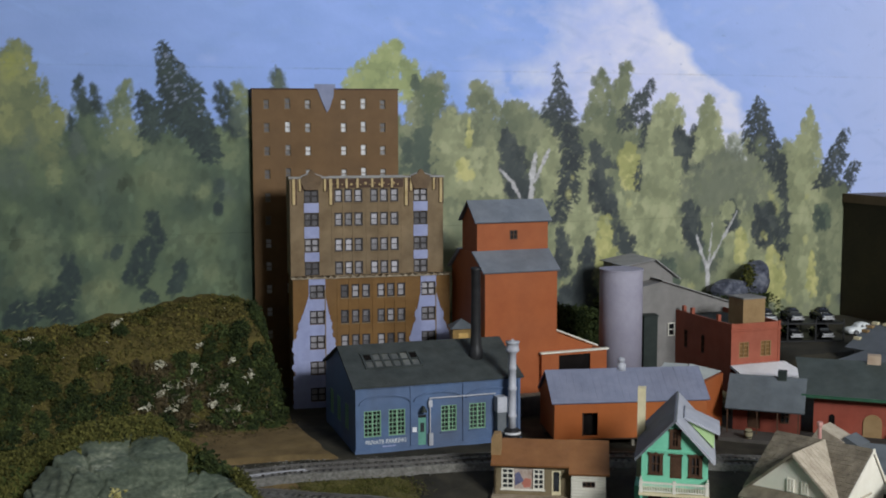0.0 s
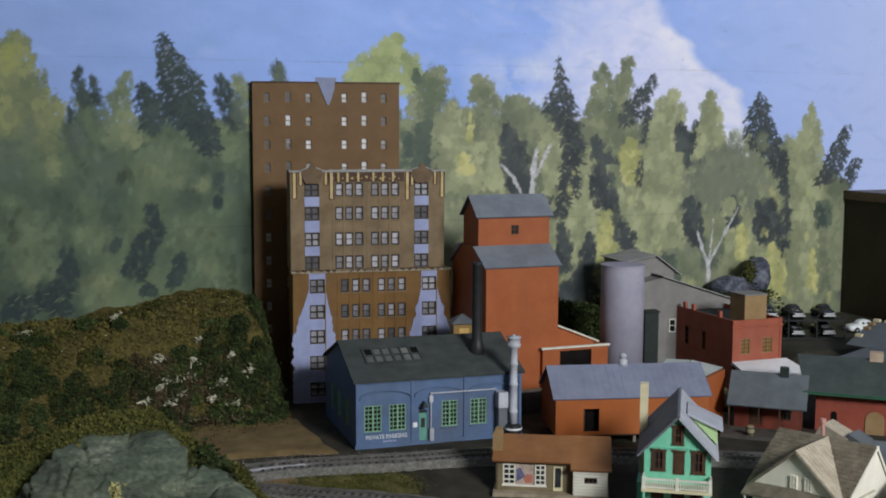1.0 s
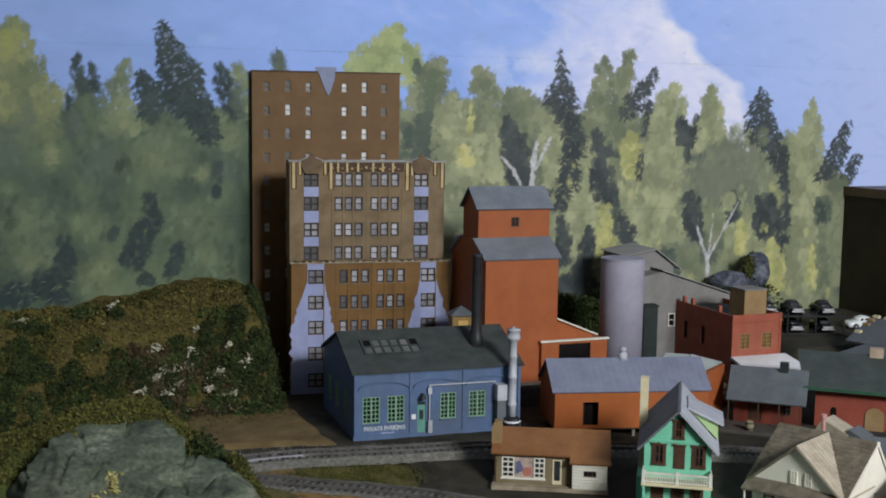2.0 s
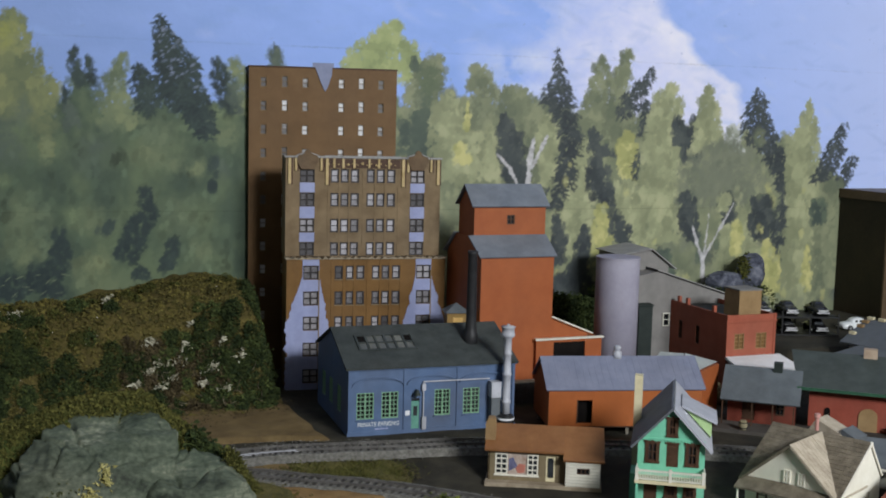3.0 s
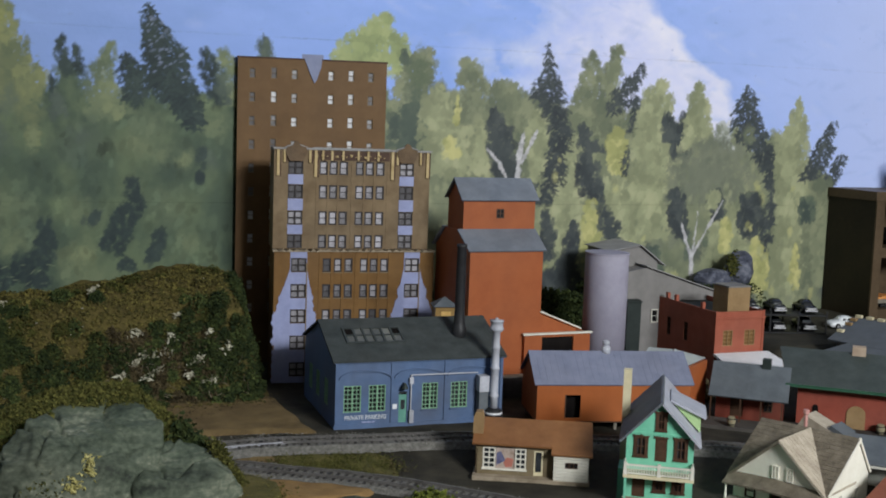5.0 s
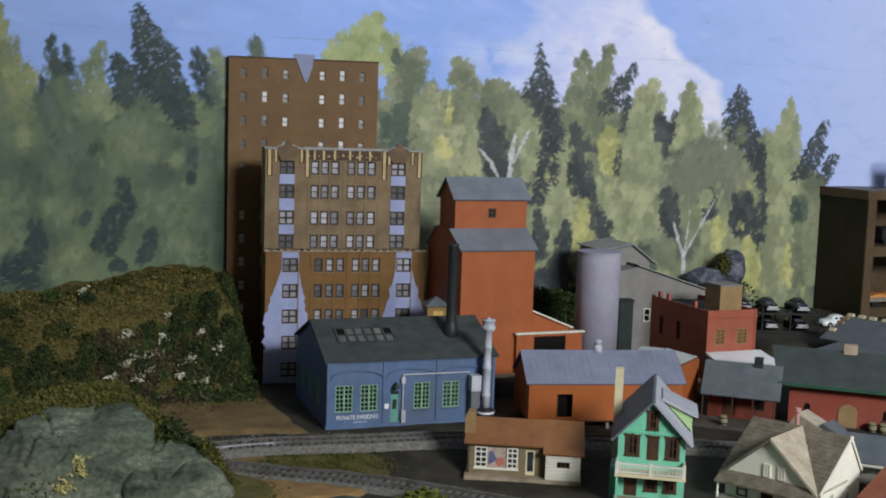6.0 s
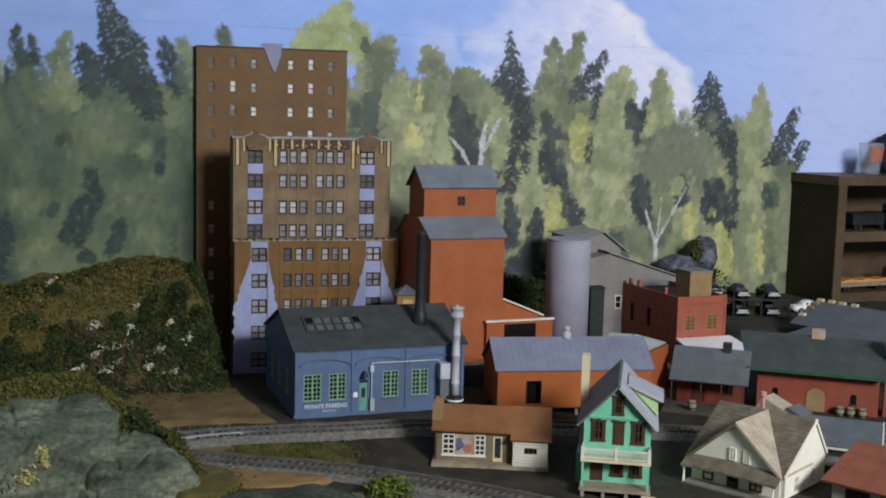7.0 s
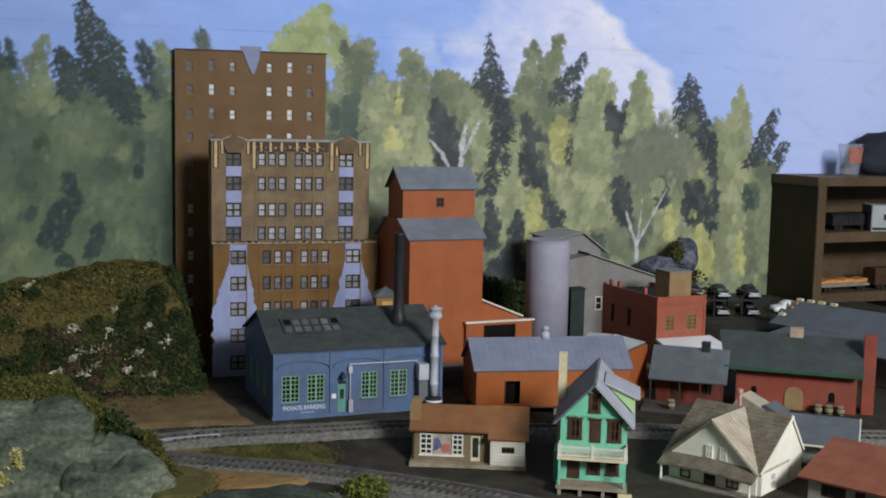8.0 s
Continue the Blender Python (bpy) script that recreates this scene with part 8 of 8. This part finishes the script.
def red_cottage():
    r = thing("cottage", "low grey-white cottage with a broad red-brown roof", "house", pose(0.813, 0.633, -0.012, 0, 0, -66))
    w, d, eave, ridge = 0.130, 0.088, 0.0225, 0.0410
    walls(r, w, d, 0, eave, M["cottage_wall"], {"front_wall": [(0.012, 0.034, 0.006, 0.017), (0.042, 0.051, 0.001, 0.019), (0.070, 0.088, 0.006, 0.017)], "left_wall": [(0.050, 0.062, 0.006, 0.018)]})
    core(r, w, d, 0, eave - 0.002)
    uneven_roof(r, w, d, eave, ridge, 0.064, 0.009, 0.007, M["rust_roof2"])
    for a, b in ((0.012, 0.034), (0.070, 0.088)):
        sash(r, a, 0.006, b - a, 0.011, 0.0006, M["brown_dark"], M["pane_dark"], 3, 1)
    door(r, 0.042, 0.001, 0.009, 0.018, 0.0006, M["brown_dark"], "dark cottage door")
    bar("chimney", r, (0.060, 0.072, 0.050, 0.060, ridge - 0.012, ridge + 0.008), M["rust_roof2"], "red-brown chimney", 0.0006)


red_cottage()


def grey_shed():
    r = thing("shed", "low shed with a slate-grey roof and white trim", "building", pose(0.859, 0.7337, -0.012, 0, 0, -44))
    w, d, eave, ridge = 0.070, 0.048, 0.0290, 0.0405
    walls(r, w, d, 0, eave, M["cottage_wall"], {"front_wall": [(0.012, 0.026, 0.010, 0.022)]})
    core(r, w, d, 0, eave - 0.002)
    sash(r, 0.012, 0.010, 0.014, 0.012, 0.0006, M["white"], M["pane_dark"], 2, 2)
    uneven_roof(r, w, d, eave, ridge, 0.036, 0.013, 0.006, M["shed_roof"], 0.0018)
    bar("fascia_board", r, (-0.006, w + 0.006, -0.0145, -0.0131, 0.0232, 0.0252), M["white"], "white fascia board")
    bm = bmesh.new()
    slab(bm, ((w + 0.0061, -0.0145, 0.0266), (w + 0.0074, -0.0145, 0.0266), (w + 0.0074, 0.036, 0.0428), (w + 0.0061, 0.036, 0.0428)), 0.0024)
    part("rake_board", bm, M["white"], r, "white rake board")


grey_shed()


def grey_house():
    r = thing("house", "large house with a slate-grey roof and pale ridge blocks", "house", pose(1.126, 1.0547, 0, 0, 0, -73))
    w, d, eave, ridge = 0.26, 0.100, 0.0580, 0.0790
    walls(r, w, d, 0, eave, M["grey_wall"], gable_x=ridge - eave)
    core(r, w, d, 0, eave - 0.003)
    roof_x(r, w, d, eave, ridge, 0.009, M["grey_slate"], 0.0022, 0.009)
    k = (ridge - eave) / (d / 2)
    bm = bmesh.new()
    slab(bm, ((-0.004, -0.040, eave - k * 0.040 + 0.0018), (w + 0.009, -0.040, eave - k * 0.040 + 0.0018), (w + 0.009, -0.0091, eave - k * 0.0091 + 0.0020), (0.020, -0.0091, eave - k * 0.0091 + 0.0020)), 0.0020)
    part("porch_slope", bm, M["grey_slate"], r)
    for i, (x, y) in enumerate(((-0.008, 0.012), (-0.008, 0.030), (-0.008, 0.041), (-0.006, 0.050), (0.010, 0.050), (0.026, 0.050), (0.044, 0.050))):
        z = eave + k * min(y, d - y) + 0.0016
        bar("ridge_block", r, (x, x + 0.0085, y - 0.0028, y + 0.0028, z, z + 0.0036), M["tan_box"] if i in (1, 2) else M["cream"], "pale block along the roof edge", 0.0008)


M["grey_slate"] = mat("plain_slate_roofing", (0.085, 0.095, 0.105), (0.125, 0.135, 0.148), 30, 0.6, dirt=0.15)
grey_house()


# ---- little tank house behind the workshop ----
def tank_house():
    r = thing("tank_house", "small ochre tank house with a grey pyramid cap", "building", pose(0.5870, 1.118, 0, 0, 0, -12))
    w = 0.0245
    walls(r, w, w, 0.0, 0.1045, M["tank_ochre"], {"front_wall": [(0.007, 0.0190, 0.089, 0.099)]})
    core(r, w, w, 0.0, 0.1025, 0.003)
    bar("shutter", r, (0.0072, 0.0188, 0.0006, 0.0014, 0.0892, 0.0988), M["yellow_trim"], "cream shutter")
    bm = bmesh.new()
    o = 0.003
    vs = [bm.verts.new(p) for p in ((-o, -o, 0.1045), (w + o, -o, 0.1045), (w + o, w + o, 0.1045), (-o, w + o, 0.1045), (w / 2, w / 2, 0.1150))]
    for f in ((0, 1, 4), (1, 2, 4), (2, 3, 4), (3, 0, 4), (3, 2, 1, 0)):
        bm.faces.new([vs[i] for i in f])
    part("cap_roof", bm, M["shed_roof"], r)


tank_house()


# ---- bookcase at the wall, with its contents ----
def bookcase():
    x0, x1, y0, y1, top = 1.345, 2.10, 1.244, 1.348, 0.237
    r = thing("bookcase", "dark brown wooden bookcase standing against the wall", "bookcase", pose(0, 0, 0))
    # side panels turned from the light: shade put into a darker wood colour
    bar("side_panel", r, (x0, x0 + 0.013, y0, y1, -0.012, top - 0.014), M["wood_shaded"], "wooden side panel, its shade put into the colour", 0.001)
    bar("side_panel", r, (x1 - 0.013, x1, y0, y1, -0.012, top - 0.014), M["wood_shaded"], "wooden side panel, its shade put into the colour", 0.001)
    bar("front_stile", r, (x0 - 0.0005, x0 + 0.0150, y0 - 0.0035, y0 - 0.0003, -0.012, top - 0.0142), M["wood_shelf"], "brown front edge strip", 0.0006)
    bar("top_board", r, (x0 - 0.003, x1 + 0.003, y0 - 0.004, y1, top - 0.0138, top), M["wood_shelf"], "brown top board", 0.001)
    bar("back_panel", r, (x0 + 0.013, x1 - 0.013, y1 - 0.008, y1 - 0.001, -0.012, top - 0.014), M["wood_shelf"], "brown back panel", 0.0)
    for z in (0.136, 0.041):
        bar("shelf", r, (x0 + 0.0132, x1 - 0.0132, y0 + 0.001, y1 - 0.0082, z, z + 0.0155), M["wood_shelf"], "thick brown shelf board", 0.001)


bookcase()
bm = bmesh.new()
lathe(bm, [(0.0142, 0.0), (0.0147, 0.001), (0.0194, 0.0500), (0.0187, 0.0500), (0.0139, 0.002), (0.001, 0.002)], n=28)
finish(bm)
M["cup_glass"] = mat("clear_plastic", (0.80, 0.82, 0.86), (0.86, 0.88, 0.90), 60, 0.12, bump=0, spec=0.8)
nt = M["cup_glass"].node_tree     # thin clear wall: mostly let through, a little sheen
clear, both = nt.nodes.new("ShaderNodeBsdfTransparent"), nt.nodes.new("ShaderNodeMixShader")
clear.inputs[0].default_value, both.inputs[0].default_value = (0.93, 0.94, 0.96, 1), 0.15
nt.links.new(clear.outputs[0], both.inputs[1])
nt.links.new(nt.nodes["Principled BSDF"].outputs[0], both.inputs[2])
nt.links.new(both.outputs[0], nt.nodes["Material Output"].inputs["Surface"])
cup = tagged(new("cup", mesh_of("cup", bm, M["cup_glass"], True)), "cloudy clear plastic cup with a red printed band", "cup", kind="thing")
cup.matrix_basis = pose(1.452, 1.295, 0.237)
bm = bmesh.new()
n = 16
for i in range(n):
    a0, a1 = math.radians(-138 + 105 * i / n), math.radians(-138 + 105 * (i + 1) / n)
    r0, r1 = 0.0171, 0.0194
    q = [bm.verts.new((r * math.cos(a), r * math.sin(a), z)) for r, a, z in ((r0, a0, 0.0200), (r0, a1, 0.0200), (r1, a1, 0.0440), (r1, a0, 0.0440))]
    bm.faces.new(q)
bmesh.ops.remove_doubles(bm, verts=bm.verts, dist=1e-6)
bmesh.ops.solidify(bm, geom=bm.faces[:], thickness=0.0004)
part("printed_band", bm, M["poster_red"], cup, "red printed patch")
bm = bmesh.new()
blob(bm, (0, 0, 0), 1, 5, 1, 3, 0.3)
for v in bm.verts:
    v.co = Vector((v.co.x * 0.115, v.co.y * 0.035, max(v.co.z, -0.45) * 0.056 + 0.0252))
finish(bm)
bag = tagged(new("cloth_bag", mesh_of("cloth_bag", bm, M["leather"], True)), "slumped dark navy cloth bag on the bookcase", "bag", kind="thing")
bag.matrix_basis = pose(1.592, 1.306, 0.237)


def flat_car(x, y, z, rz, load):
    r = thing("model_flatcar", "model flatcar with an orange card load", "model train", pose(x, y, z, 0, 0, rz))
    L = 0.104
    bm = bmesh.new()
    prism(bm, [(0.004, 0.0075), (L - 0.004, 0.0075), (L, 0.0100), (L - 0.010, 0.0135), (0, 0.0135), (0, 0.0100)], "y", 0, 0.026)
    part("deck", bm, M["plank"], r, "grey-green deck", 0.0006)
    bm = bmesh.new()
    for i in range(10):
        h = 0.0165 + 0.0025 * abs(math.sin(i * 2.3))
        box(bm, 0.002 + i * 0.0098, 0.002 + i * 0.0098 + 0.0094, 0.002, 0.024, 0.0137, h)
    part("load", bm, load, r, "ragged orange load", 0.0004)
    for xx in (0.014, L - 0.022):
        bm = bmesh.new()
        for yy in (0.003, 0.020):
            for k in (0, 0.008):
                prism(bm, [(xx + k + 0.0034 * math.cos(6.283 * i / 12), 0.0036 + 0.0034 * math.sin(6.283 * i / 12)) for i in range(12)], "y", yy, yy + 0.003)
        box(bm, xx - 0.003, xx + 0.011, 0.006, 0.020, 0.004, 0.0076)
        part("truck", bm, M["rubber"], r)


flat_car(1.372, 1.256, 0.0565, 2, M["orange_load"])


def box_car(name, x, y, z, rz, L, h, material, label):
    r = thing(name, label, "model train", pose(x, y, z, 0, 0, rz))
    bm = bmesh.new()
    prism(bm, [(0, 0.008), (0.028, 0.008), (0.028, h), (0.024, h + 0.004), (0.014, h + 0.006), (0.004, h + 0.004), (0, h)], "x", 0, L)
    part("body", bm, material, r, bevel=0.0006)
    bar("side_door", r, (L * 0.36, L * 0.62, -0.0012, -0.0001, 0.009, h - 0.003), material)
    for xx in (0.010, L - 0.022):
        bm = bmesh.new()
        for yy in (0.003, 0.022):
            for k in (0, 0.009):
                prism(bm, [(xx + k + 0.0038 * math.cos(6.283 * i / 12), 0.0038 + 0.0038 * math.sin(6.283 * i / 12)) for i in range(12)], "y", yy, yy + 0.003)
        box(bm, xx - 0.003, xx + 0.013, 0.006, 0.022, 0.004, 0.0081)
        part("truck", bm, M["rubber"], r)


box_car("model_boxcar", 1.482, 1.256, 0.0565, 0, 0.115, 0.030, M["brown_dark"], "dark brown model boxcar")
box_car("model_tender", 1.400, 1.268, 0.1515, 0, 0.085, 0.022, M["black"], "low black model locomotive tender")
bar_box = thing("cardboard_box", "small white and grey-green printed box", "box", pose(1.462, 1.250, 0.1515, 0, 0, -24))
bar("carton", bar_box, (0, 0.085, 0, 0.045, 0, 0.041), M["paper_white"], "", 0.0006)
bar("end_flap", bar_box, (-0.0012, -0.0001, 0.001, 0.044, 0.001, 0.040), M["grey_roof"], "grey-green box end")
bar("printed_stripe", bar_box, (0.001, 0.084, -0.0006, -0.0001, 0.002, 0.006), M["green_dark"], "dark printed stripe")
for k in range(2):
    bar("printed_bar", bar_box, (0.018 + k * 0.012, 0.025 + k * 0.012, -0.0006, -0.0001, 0.018, 0.027), M["black"], "dark printed bar")


# ---- parking terrace with cars ----
def terrace(u, v):
    x, y = 1.02 + u * 0.42, 1.06 + v * 0.285
    up = smooth01(0.0, 0.10, v) * smooth01(0.0, 0.12, u)
    return x, y, -0.004 + 0.046 * up + 0.0006 * noise.noise(Vector((x * 60, y * 60, 2)))


tagged(sheet("parking_terrace", terrace, 40, 30, M["ground"]), "dark raised terrace used as a parking lot", kind="structure")


def model_car(x, y, z, rz, paint_mat, label, dark):
    """A rounded old saloon: lofted body, cabin with side windows, wheels and bumpers."""
    r = thing("car", label, "car", pose(x, y, z, 0, 0, rz), "cars on the terrace")
    L, W = 0.052, 0.0205
    sect = [(0.0, 0.60, 0.0045, 0.0080), (0.03, 0.82, 0.0030, 0.0100), (0.15, 0.96, 0.0025, 0.0112), (0.35, 1.0, 0.0025, 0.0118), (0.70, 1.0, 0.0025, 0.0118), (0.90, 0.95, 0.0028, 0.0108), (0.98, 0.82, 0.0032, 0.0092), (1.0, 0.62, 0.0045, 0.0075)]
    bm = bmesh.new()
    rings = []
    for f, wd, zl, zh in sect:
        hw = W / 2 * wd
        pts = [(-hw, zl), (-hw * 1.0, (zl + zh) / 2), (-hw * 0.88, zh * 0.97), (-hw * 0.45, zh * 1.04), (hw * 0.45, zh * 1.04), (hw * 0.88, zh * 0.97), (hw, (zl + zh) / 2), (hw, zl)]
        rings.append([bm.verts.new((f * L, p[0], p[1])) for p in pts])
    for a, c in zip(rings, rings[1:]):
        for i in range(8):
            bm.faces.new((a[i], a[(i + 1) % 8], c[(i + 1) % 8], c[i]))
    bm.faces.new(rings[0]), bm.faces.new(rings[-1][::-1])
    part("body", bm, paint_mat, r, smooth=True)
    bm = bmesh.new()
    rings = []
    for f, wd, zh in ((0.24, 0.80, 0.0112), (0.33, 0.78, 0.0165), (0.45, 0.76, 0.0182), (0.58, 0.76, 0.0180), (0.68, 0.78, 0.0160), (0.76, 0.80, 0.0115)):
        hw = W / 2 * wd
        pts = [(-hw, 0.0105), (-hw * 0.94, zh * 0.85), (-hw * 0.62, zh), (hw * 0.62, zh), (hw * 0.94, zh * 0.85), (hw, 0.0105)]
        rings.append([bm.verts.new((f * L, p[0], p[1])) for p in pts])
    for a, c in zip(rings, rings[1:]):
        for i in range(6):
            bm.faces.new((a[i], a[(i + 1) % 6], c[(i + 1) % 6], c[i]))
    bm.faces.new(rings[0]), bm.faces.new(rings[-1][::-1])
    part("cabin", bm, paint_mat, r, smooth=True)
    for s in (-1, 1):
        for a, c in ((0.35, 0.46), (0.49, 0.62)):
            bm = bmesh.new()
            y0 = s * W / 2 * 0.775
            prism(bm, [(a * L + 0.001, 0.0122), (c * L, 0.0122), (c * L - 0.0012, 0.0152), (a * L + 0.0022, 0.0152)], "y", y0 - 0.0004, y0 + 0.0004)
            part("side_window", bm, M["pane_dark"], r)
        for f in (0.20, 0.79):
            bm = bmesh.new()
            prism(bm, [(f * L + 0.0042 * math.cos(6.283 * i / 14), 0.0040 + 0.0042 * math.sin(6.283 * i / 14)) for i in range(14)], "y", s * (W / 2 - 0.003), s * (W / 2 + 0.0004))
            wheel = part("wheel", bm, M["rubber"], r)
            bm = bmesh.new()
            prism(bm, [(f * L + 0.0018 * math.cos(6.283 * i / 10), 0.0040 + 0.0018 * math.sin(6.283 * i / 10)) for i in range(10)], "y", s * (W / 2 + 0.0003), s * (W / 2 + 0.0009))
            part("hubcap", bm, M["chrome"], wheel)
    for f in (-0.0012, L + 0.0002):
        bar("bumper", r, (f, f + 0.0012, -W / 2 * 0.86, W / 2 * 0.86, 0.0042, 0.0062), M["chrome"], "bright chrome bumper", 0.0003)
    bar("grille", r, (L + 0.0001, L + 0.0010, -W / 2 * 0.55, W / 2 * 0.55, 0.0066, 0.0092), M["chrome"], "bright chrome grille", 0.0003)
    bar("windscreen", r, (0.735 * L, 0.735 * L + 0.0006, -W / 2 * 0.6, W / 2 * 0.6, 0.0120, 0.0150), M["pane_dark"])
    for s in (-1, 1):
        turned("headlight", r, [(0.0013, 0.0074), (0.0013, 0.0098)], L + 0.0004, s * 0.0065, M["chrome"], "round chrome headlight", n=10)


model_car(1.228, 1.194, 0.0420, -6, M["car_white"], "white rounded vintage model car", False)


def parking_rack():
    """A dark two-tier rack whose posts stand on the terrace."""
    r = thing("parking_rack", "black two-tier steel parking rack", "parking rack", pose(1.075, 1.190, 0.040, 0, 0, -18))
    for z in (0.0020, 0.0270):
        bar("deck", r, (0, 0.122, 0, 0.062, z, z + 0.0018), M["black"], "thin black deck")
    for x in (0.0, 0.040, 0.080, 0.120):
        for y in (0.0, 0.060):
            bar("post", r, (x, x + 0.0016, y, y + 0.0016, 0, 0.034), M["black"])


parking_rack()
for lx, z, k in ((0.018, 0.0038, 0), (0.056, 0.0038, 1), (0.100, 0.0038, 5), (0.018, 0.0288, 2), (0.056, 0.0288, 3), (0.100, 0.0288, 4)):
    q = pose(1.075, 1.190, 0.040, 0, 0, -18) @ Vector((lx, 0.057, z))
    model_car(q.x, q.y, q.z, -108, M["car_black"] if k != 0 else M["paper_white"], "black vintage model car with chrome bumpers" if k else "pale grey vintage model car", True)

# ---- boulders and scrub against the painted wall ----
crag("boulder", (1.160, 1.318, 0.112), (0.0225, 0.020, 0.030), 5, M["rock_blue"], "blue-grey boulder on the bank by the wall", 18, 5)
crag("boulder", (1.112, 1.315, 0.099), (0.030, 0.020, 0.016), 8, M["rock_blue"], "low blue-grey boulder on the bank by the wall", 18, 5)
tagged(sheet("wall_bank", lambda u, v: (0.62 + u * 0.78, 1.245 + v * 0.104, -0.004 + (0.030 + 0.062 * smooth01(0.25, 0.62, u) * (1 - smooth01(0.70, 0.76, u))) * smooth01(0.0, 0.75, v) + 0.005 * noise.noise(Vector((u * 20, v * 6, 4)))), 70, 14, M["moss"]), "dark mossy bank along the foot of the wall", kind="structure")
bank_z = lambda x: 0.026 + 0.062 * smooth01(0.25, 0.62, (x - 0.62) / 0.78) * (1 - smooth01(0.70, 0.76, (x - 0.62) / 0.78))
scatter("bushes", 3500, lambda r: (lambda x: (x, r.uniform(1.275, 1.335), bank_z(x) + r.uniform(-0.004, 0.006)))(r.uniform(0.64, 1.34)), 0.001, 0.003, M["leaf_dark"], 31, "dark bushes along the foot of the wall", flakes=2)
scatter("moss_tufts", 240, lambda r: (r.gauss(1.135, 0.005), r.uniform(1.298, 1.310), r.gauss(0.120, 0.008)), 0.001, 0.0028, M["leaf_moss"], 32, "olive moss on the side of the boulder")
scatter("bushes", 11000, lambda r: (lambda x: (x, r.uniform(1.245, 1.315), 0.015 + (0.075 + 0.03 * noise.noise(Vector((x * 40, 3, 1)))) * r.random() ** 1.2))(r.uniform(0.765, 0.885)), 0.0012, 0.0034, M["leaf_dark"], 33, "dark thicket in the gap beside the silo", flakes=2)
